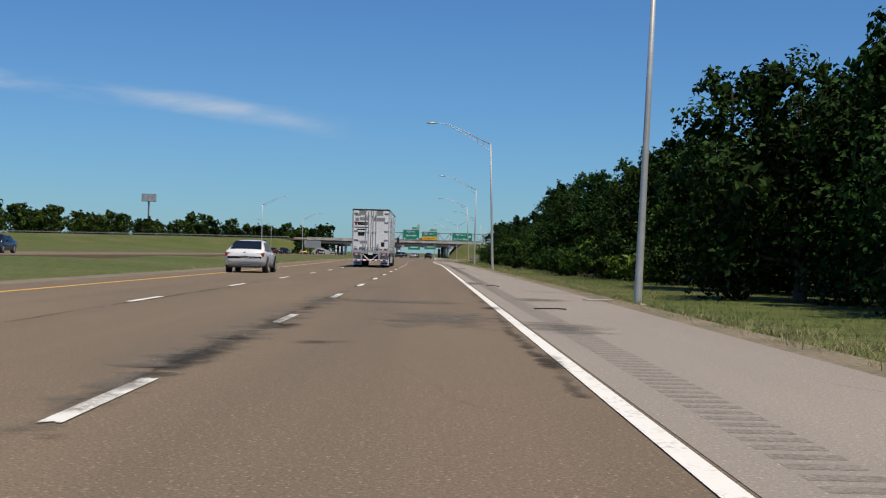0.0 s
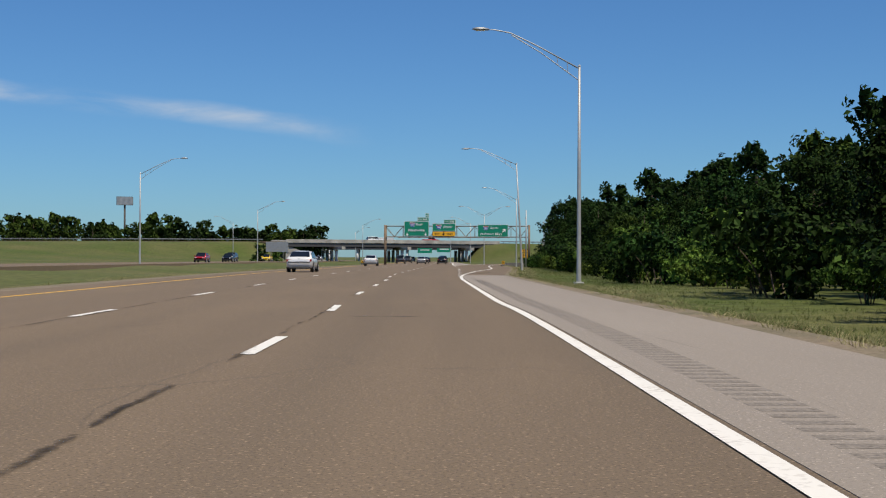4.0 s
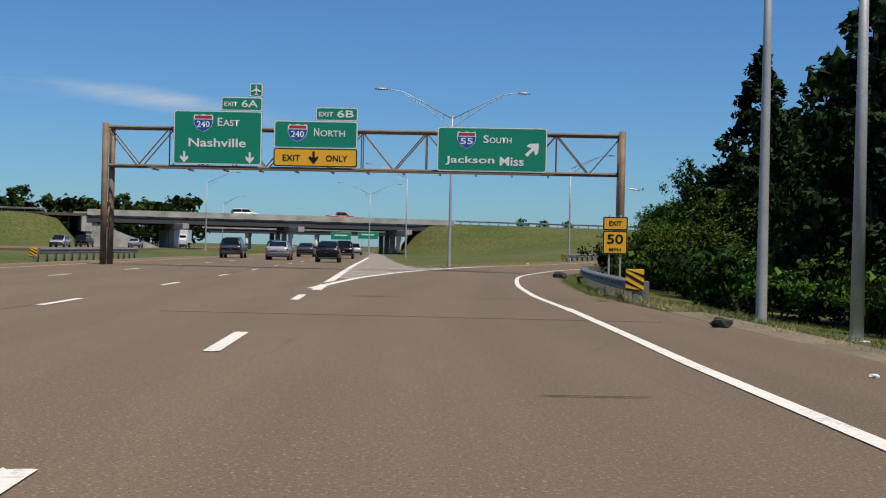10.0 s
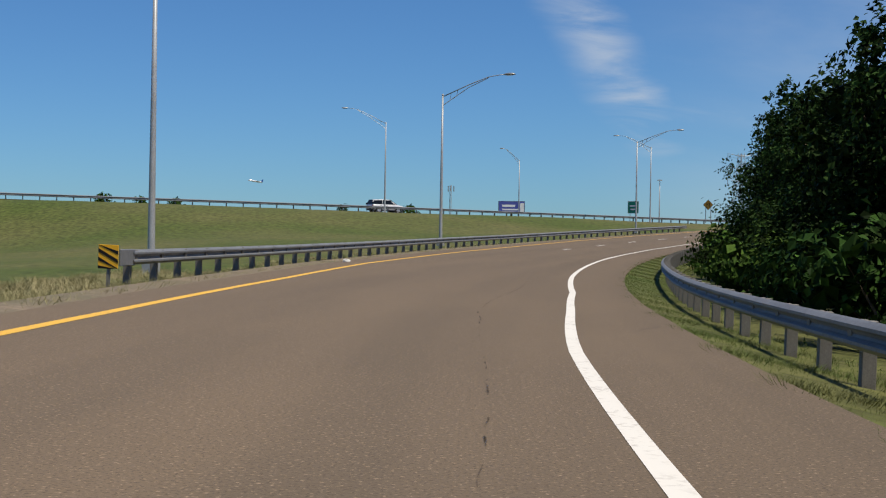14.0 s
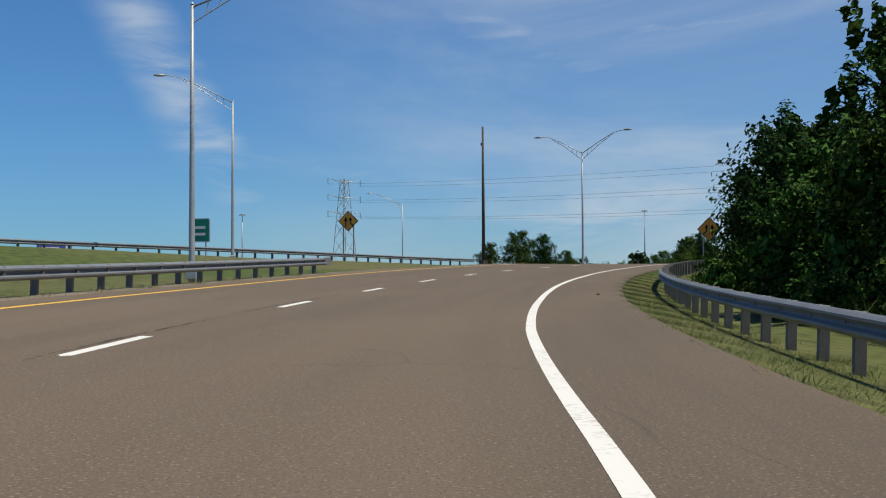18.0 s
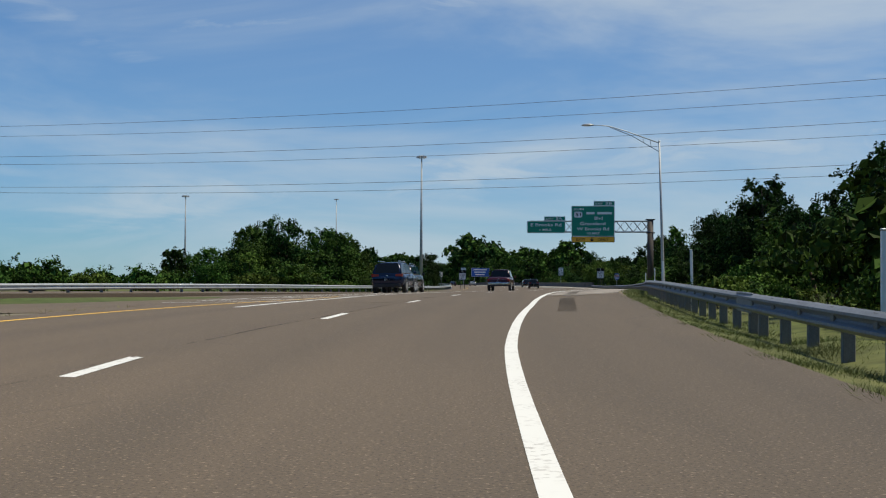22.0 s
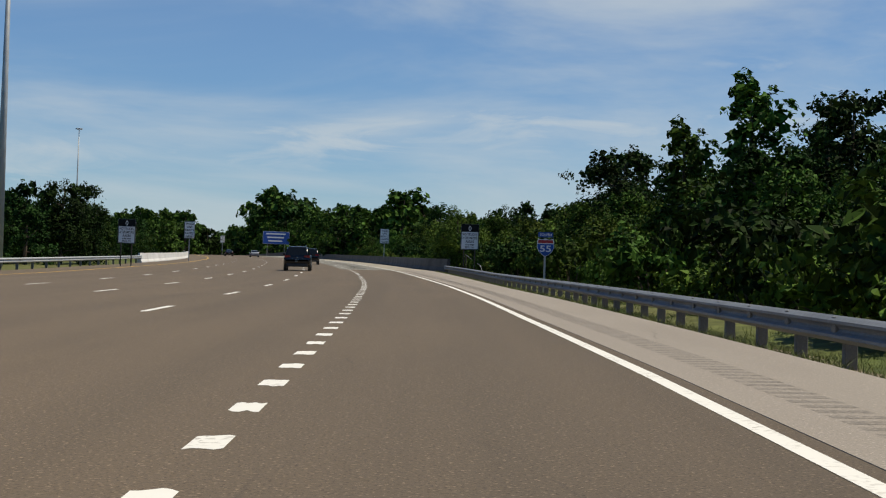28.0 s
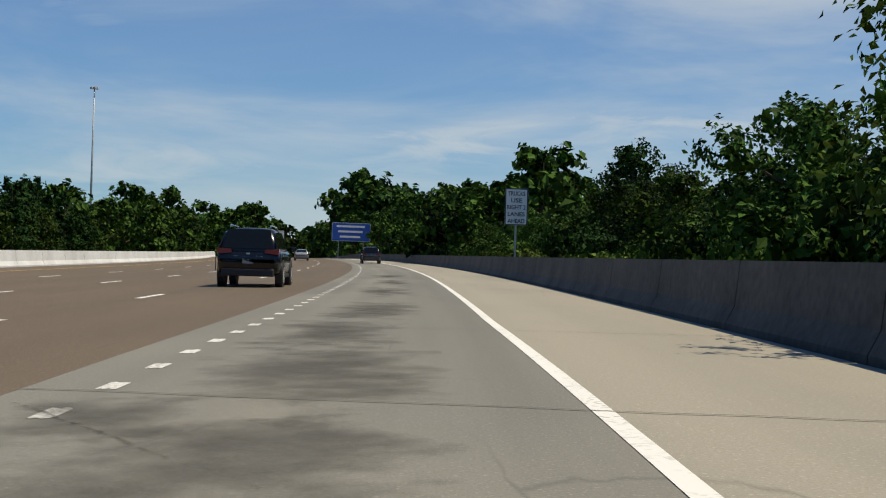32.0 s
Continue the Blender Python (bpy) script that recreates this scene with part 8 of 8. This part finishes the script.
for side in (-1, 1):
    sidep = part("trailer_side", box(side * TW2 - 0.02, side * TW2 + 0.02, 0.06, TL, TB + 0.1, TT - 0.03), TRAILER_SIDE, TRK, "smooth pale aluminium trailer side")
    part("top_rail", box(side * TW2 - 0.03, side * TW2 + 0.035, 0.02, TL, TT - 0.14, TT, 0.01), STEEL, sidep)
    part("bottom_rail", box(side * TW2 - 0.03, side * TW2 + 0.035, 0.02, TL, TB - 0.1, TB + 0.16, 0.01), STEEL, sidep)
    for k in range(9):
        y = 0.9 + k * 1.55
        for q in range(3):
            part("reflector", box(side * (TW2 + 0.036) - 0.003, side * (TW2 + 0.036) + 0.003, y + q * 0.16, y + q * 0.16 + 0.1, TB + 0.2, TB + 0.27), TAIL if q % 2 == 0 else SIGN_WHITE, sidep)
    part("rivet_row", box(side * (TW2 + 0.036) - 0.002, side * (TW2 + 0.036) + 0.002, 0.1, TL - 0.1, TB + 0.36, TB + 0.375), STEEL, sidep)
roofp = part("trailer_roof", box(-TW2 + 0.02, TW2 - 0.02, 0.04, TL, TT - 0.05, TT, 0.01), TRAILER_WHITE, TRK)
part("nose_wall", box(-TW2, TW2, TL - 0.02, TL + 0.03, TB, TT, 0.01), TRAILER_WHITE, TRK)
frame_ = part("rear_frame", box(-TW2, TW2, -0.06, 0.08, TB - 0.16, TB + 0.12, 0.01), STEEL, TRK)
part("rear_header", box(-TW2, TW2, -0.06, 0.08, TT - 0.1, TT + 0.02, 0.01), PLASTIC, TRK)
for side in (-1, 1):
    part("corner_post", box(side * (TW2 - 0.05) - 0.05, side * (TW2 - 0.05) + 0.05, -0.05, 0.08, TB, TT, 0.01), STEEL, TRK)
    door = part("rear_door", box(min(side * 0.02, side * (TW2 - 0.08)), max(side * 0.02, side * (TW2 - 0.08)), -0.06, 0.0, TB + 0.12, TT - 0.1, 0.01), TRAILER_WHITE, TRK, "white rear door of the trailer")
    for xx in (0.16, 0.36):
        part("lock_bar", tube([(side * xx, -0.1, TB + 0.02), (side * xx, -0.1, TT - 0.08)], 0.022, 8), STEEL, door)
        for z in (TB + 0.3, TB + 1.4, TT - 0.4):
            part("bar_bracket", box(side * xx - 0.06, side * xx + 0.06, -0.12, -0.06, z - 0.03, z + 0.03), STEEL, door)
    part("latch_handle", tube([(side * 0.36, -0.13, TB + 0.38), (side * 0.72, -0.13, TB + 0.36)], 0.018, 6), STEEL, door)
    part("latch_catch", box(side * 0.52 - 0.05, side * 0.52 + 0.05, -0.14, -0.06, TB + 0.25, TB + 0.55, 0.01), STEEL, door)
    for k in range(5):
        z = TB + 0.22 + k * 0.62
        part("hinge", box(side * (TW2 - 0.24) - 0.11, side * (TW2 - 0.24) + 0.16, -0.1, -0.055, z - 0.04, z + 0.04, 0.01), STEEL, door)
    part("door_patch", box(side * 0.62 - 0.22, side * 0.62 + 0.22, -0.066, -0.058, TT - 0.42, TT - 0.1), GREYBAR, door)
    for k in range(3):
        part("reflector", box(side * (0.45 + 0.3 * k) - 0.08, side * (0.45 + 0.3 * k) + 0.08, -0.07, -0.058, TB + 0.14, TB + 0.19), TAIL, door)
    for k in range(2):
        part("tail_lamp", tube([(side * (1.14 - 0.34 * k), -0.12, TB - 0.16), (side * (1.14 - 0.34 * k), -0.06, TB - 0.16)], 0.065, 14), TAIL, TRK, "round red tail lamp")
    part("lamp_box", box(min(side * 0.66, side * 1.26), max(side * 0.66, side * 1.26), -0.06, 0.06, TB - 0.28, TB - 0.05, 0.01), STEEL, TRK)
    part("guard_strut", box(side * 0.62 - 0.06, side * 0.62 + 0.06, -0.05, 0.05, 0.5, TB - 0.1, 0.01), STEEL, TRK)
    part("guard_brace", tube([(side * 0.56, 0, TB - 0.2), (side * 0.14, 0, 0.55)], 0.05, 6), STEEL, TRK)
    part("mud_flap", box(min(side * 0.66, side * 1.26), max(side * 0.66, side * 1.26), 1.62, 1.64, 0.16, 0.98, 0.004), SIGN_WHITE, TRK, "white mud flap")
    part("flap_mark", box(side * 0.98 - 0.22, side * 0.98 + 0.22, 1.612, 1.6175, 0.24, 0.33), POSTER_BLUE, TRK, "blue maker's mark on the mud flap")
    part("side_skirt", box(side * (TW2 - 0.05) - 0.015, side * (TW2 - 0.05) + 0.015, 5.4, 10.9, 0.30, TB - 0.1, 0.01), TRAILER_WHITE, TRK, "white aerodynamic side skirt")
    for y in (2.75, 4.03):
        for xx in (1.16, 0.86):
            add_wheel(TRK, side * xx, y, 0.51, 0.27, side)
    for y in (11.9, 13.2):
        for xx in (1.14, 0.84):
            add_wheel(TRK, side * xx, y, 0.51, 0.27, side)
    add_wheel(TRK, side * 1.06, 18.0, 0.51, 0.29, side)
guard = part("rear_guard", box(-1.2, 1.2, -0.06, 0.06, 0.45, 0.56, 0.01), SIGN_WHITE, TRK, "red and white striped rear guard bar")
for k in range(6):
    part("guard_stripe", box(-1.1 + 0.4 * k, -0.9 + 0.4 * k, -0.064, -0.059, 0.465, 0.545), TAIL, guard)
part("number_plate", box(-0.16, 0.16, -0.07, -0.055, TB - 0.24, TB - 0.08), PLATE, TRK)
part("bogie_frame", box(-0.6, 0.6, 1.7, 5.4, 0.62, 1.0, 0.02), DARK, TRK)
part("axle", tube([(-1.1, 2.75, 0.51), (1.1, 2.75, 0.51)], 0.07, 8), DARK, TRK)
part("axle", tube([(-1.1, 4.03, 0.51), (1.1, 4.03, 0.51)], 0.07, 8), DARK, TRK)
# marks on the doors, as plain shapes
for x0, x1, z0, z1, m in ((-1.1, -0.85, 3.26, 3.48, GREYBAR), (-0.8, -0.2, 3.3, 3.52, GREYBAR), (0.1, 0.98, 3.26, 3.5, GREYBAR), (-1.12, -0.98, 2.95, 3.2, SIGN_RED), (-0.94, -0.24, 2.98, 3.08, SIGN_BLACK), (-0.94, -0.24, 3.1, 3.18, SIGN_BLACK),
                          (-1.16, -0.2, 2.78, 2.84, SIGN_BLACK), (-1.0, -0.3, 2.62, 2.7, SIGN_BLACK), (-0.9, -0.45, 2.22, 2.48, SIGN_BLACK), (-1.05, -0.24, 1.82, 1.86, SIGN_BLACK), (-0.75, -0.24, 1.68, 1.78, GREYBAR), (0.74, 0.98, 1.48, 1.78, SIGN_BLACK), (-1.12, -0.72, 3.62, 3.74, GREYBAR), (-1.15, -0.95, 1.3, 1.45, GREYBAR), (-0.8, -0.6, 1.32, 1.42, GREYBAR)):
    part("door_mark", box(x0, x1, -0.068, -0.0605, z0, z1), m, TRK)
for side in (1,):
    for y0, y1, z0, z1, m in ((2.5, 2.66, 2.72, 3.44, SIGN_RED), (2.68, 2.78, 2.72, 3.44, AMBER), (2.95, 4.5, 3.22, 3.4, GREYBAR), (2.95, 4.5, 2.92, 3.1, GREYBAR), (2.5, 4.6, 2.62, 2.67, GREYBAR), (2.42, 4.7, 3.53, 3.545, SIGN_BLACK), (2.42, 4.7, 2.52, 2.535, SIGN_BLACK), (2.42, 2.435, 2.52, 3.545, SIGN_BLACK), (4.685, 4.7, 2.52, 3.545, SIGN_BLACK)):
        part("side_mark", box(side * 1.322, side * 1.326, y0, y1, z0, z1), m, TRK)
# tractor
cabp = part("cab", loft([[(x * w, y, z) for x, z in ((1.0, 0.9), (1.0, 2.1), (0.97, zt - 0.25), (0.8, zt), (-0.8, zt), (-0.97, zt - 0.25), (-1.0, 2.1), (-1.0, 0.9))] for y, w, zt in ((15.2, 1.2, 3.6), (15.4, 1.22, 3.75), (16.6, 1.22, 3.7), (17.1, 1.18, 3.0), (17.35, 1.12, 2.15))]), PAINT_WHITE, TRK, "white tractor cab", smooth=False)
part("bonnet", loft([[(x * w, y, z) for x, z in ((1.0, 0.7), (1.0, zt - 0.3), (0.75, zt), (-0.75, zt), (-1.0, zt - 0.3), (-1.0, 0.7))] for y, w, zt in ((17.3, 1.08, 2.05), (18.3, 1.02, 1.9), (19.0, 0.9, 1.72), (19.25, 0.8, 1.5))]), PAINT_WHITE, TRK)
part("chassis", box(-0.5, 0.5, 10.6, 18.6, 0.6, 0.95, 0.02), DARK, TRK)
part("grille", box(-0.6, 0.6, 19.2, 19.28, 0.8, 1.5, 0.02), CHROME, TRK)
part("bumper", box(-1.15, 1.15, 19.1, 19.35, 0.35, 0.75, 0.04), PLASTIC, TRK)
for side in (-1, 1):
    part("fuel_tank", tube([(side * 0.95, 14.6, 0.72), (side * 0.95, 16.6, 0.72)], 0.32, 14), CHROME, TRK, smooth=True)
    part("fender", box(min(side * 0.72, side * 1.2), max(side * 0.72, side * 1.2), 17.3, 18.7, 1.05, 1.3, 0.08), PAINT_WHITE, TRK)
    part("cab_window", box(side * 1.215 - 0.01, side * 1.215 + 0.01, 15.9, 16.8, 2.1, 2.9, 0.005), GLASS, TRK)
    mir = part("mirror_arm", tube([(side * 1.2, 17.0, 2.3), (side * 1.5, 17.05, 2.3)], 0.025, 6), PLASTIC, TRK)
    part("mirror", box(side * 1.52 - 0.11, side * 1.52 + 0.11, 16.98, 17.1, 1.72, 2.36, 0.03), PLASTIC, mir, "tall black wing mirror")
    part("exhaust_stack", tube([(side * 0.95, 15.1, 1.0), (side * 0.95, 15.1, 3.9)], 0.07, 10), CHROME, TRK)

# a small airliner low over the skyline
AIR = thing("airliner", "white airliner climbing in the distance", "aeroplane", pose(604, 3288, 150, 8, 0, 96))
part("fuselage", tube([(0, -17, 1.2), (0, -12, 0.3), (0, 12, 0), (0, 15.5, -0.2), (0, 17, -0.5)], [0.4, 1.7, 1.9, 1.3, 0.2], 12), PAINT_WHITE, AIR, smooth=True)
for side in (-1, 1):
    part("wing", loft([[(side * 1.2, 4, -0.6), (side * 1.2, -3.5, -0.6), (side * 1.2, -3.5, -0.2), (side * 1.2, 4, -0.2)], [(side * 16, -5, 0.8), (side * 16, -7, 0.8), (side * 16, -7, 0.95), (side * 16, -5, 0.95)]]), SIGN_BACK, AIR)
    part("tailplane", loft([[(side * 0.3, -13, 1.2), (side * 0.3, -16, 1.2), (side * 0.3, -16, 1.4), (side * 0.3, -13, 1.4)], [(side * 6, -16.5, 1.6), (side * 6, -17.6, 1.6), (side * 6, -17.6, 1.7), (side * 6, -16.5, 1.7)]]), SIGN_BACK, AIR)
    part("engine", tube([(side * 5.5, 1.6, -1.3), (side * 5.5, 4.6, -1.3)], [0.7, 0.95], 10), SIGN_BACK, AIR)
part("fin", loft([[(-0.12, -12, 1.6), (-0.12, -16.5, 1.6), (0.12, -16.5, 1.6), (0.12, -12, 1.6)], [(-0.06, -16, 7.4), (-0.06, -18, 7.4), (0.06, -18, 7.4), (0.06, -16, 7.4)]]), SIGN_BLUE, AIR)

# ---------------------------------------------------------------- small things on the roadside
RUBBER = material("shredded_tyre_rubber", (0.022, 0.021, 0.02), 0.85, spots=0.4, grain=0.3, bump=0.4)
CARD = material("weathered_board", (0.34, 0.33, 0.31), 0.8, spots=0.5, spot_scale=4)
PAPER = material("white_litter_paper", (0.72, 0.72, 0.70), 0.7, spots=0.3, spot_scale=9)


def scrap(way, s, u, pts, r, mat, name, label, category="litter"):
    """A bent strip lying on the ground."""
    m = way.place(s, u, 0.03)
    t = thing(name, label, category, m, "roadside litter")
    part("strip", tube(pts, r, 6), mat, t)
    return t


scrap(MAIN, 95.9, 2.2, [(-0.35, 0.1, 0), (0.0, 0.02, 0.01), (0.4, 0.0, 0.0), (0.46, 0.12, 0.02), (0.2, 0.2, 0.0)], 0.01, RUBBER, "rubber_strip", "curled strip of black rubber on the shoulder")
scrap(MAIN, 24.5, 2.3, [(-0.3, 0.3, 0), (0.1, 0.0, 0.02), (0.3, 0.3, 0.0)], 0.014, RUBBER, "tyre_scrap", "scrap of torn tyre tread on the shoulder")
scrap(MAIN, 42.5, 2.1, [(-0.2, 0.8, 0), (0.0, 0.2, 0.03), (0.15, -0.4, 0.0)], 0.014, RUBBER, "tyre_scrap", "scrap of torn tyre tread by the edge line")


def lump(at, size, mat, name, label, seed, squash=0.5):
    r = random.Random(seed)
    bm = bmesh.new()
    bmesh.ops.create_icosphere(bm, subdivisions=2, radius=1.0)
    for v in bm.verts:
        v.co *= 1 + r.uniform(-0.28, 0.28)
        v.co.z *= squash
    bmesh.ops.scale(bm, vec=(size[0], size[1], size[0]), verts=bm.verts)
    ob = new(name, mesh_of(name, bm, mat))
    ob.matrix_basis = at
    return tagged(ob, label, "litter", "roadside litter")


lump(RAMP.place(332, 2.9, 0.08), (0.3, 0.22), RUBBER, "torn_tyre", "black heap of torn tyre beside the guardrail", 1, 0.6)
lump(MAIN.place(287, 7.3, 0.01), (0.05, 0.04), PAPER, "paper_scrap", "small white scrap of litter on the shoulder", 2)
lump(MAIN.place(294.6, 8.0, 0.06), (0.15, 0.12), RUBBER, "torn_tyre", "dark torn tyre lying at the rail's end", 3, 0.6)
lump(RAMP.place(378, -5.6, 0.02), (0.11, 0.07), PAPER, "paper_scrap", "crumpled white litter by the ramp's edge", 4)
lump(RAMP.place(418, -7.2, 0.04), (0.14, 0.1), PAPER, "paper_scrap", "white litter near the guardrail", 5)
lump(RAMP.place(498, 2.2, 0.015), (0.045, 0.04), RUBBER, "rubber_lump", "small dark lump on the ramp shoulder", 6)
lump(RAMP.place(543, 2.75, 0.01), (0.05, 0.04), PAPER, "paper_scrap", "pale litter at the edge of the paving", 7)
for k, (y, x) in enumerate(((31, 4.0), (60, 4.1), (74, 4.2), (99, 3.9), (118, 4.2))):
    bm = box(-0.35, 0.35, -0.12, 0.12, 0, 0.02, 0.005)
    ob = new("board_scrap", mesh_of("board_scrap", bm, CARD))
    ob.matrix_basis = MAIN.place(y, x, 0.02, 25 + 40 * k)
    tagged(ob, "flat grey scrap of board on the shoulder", "litter", "roadside litter")
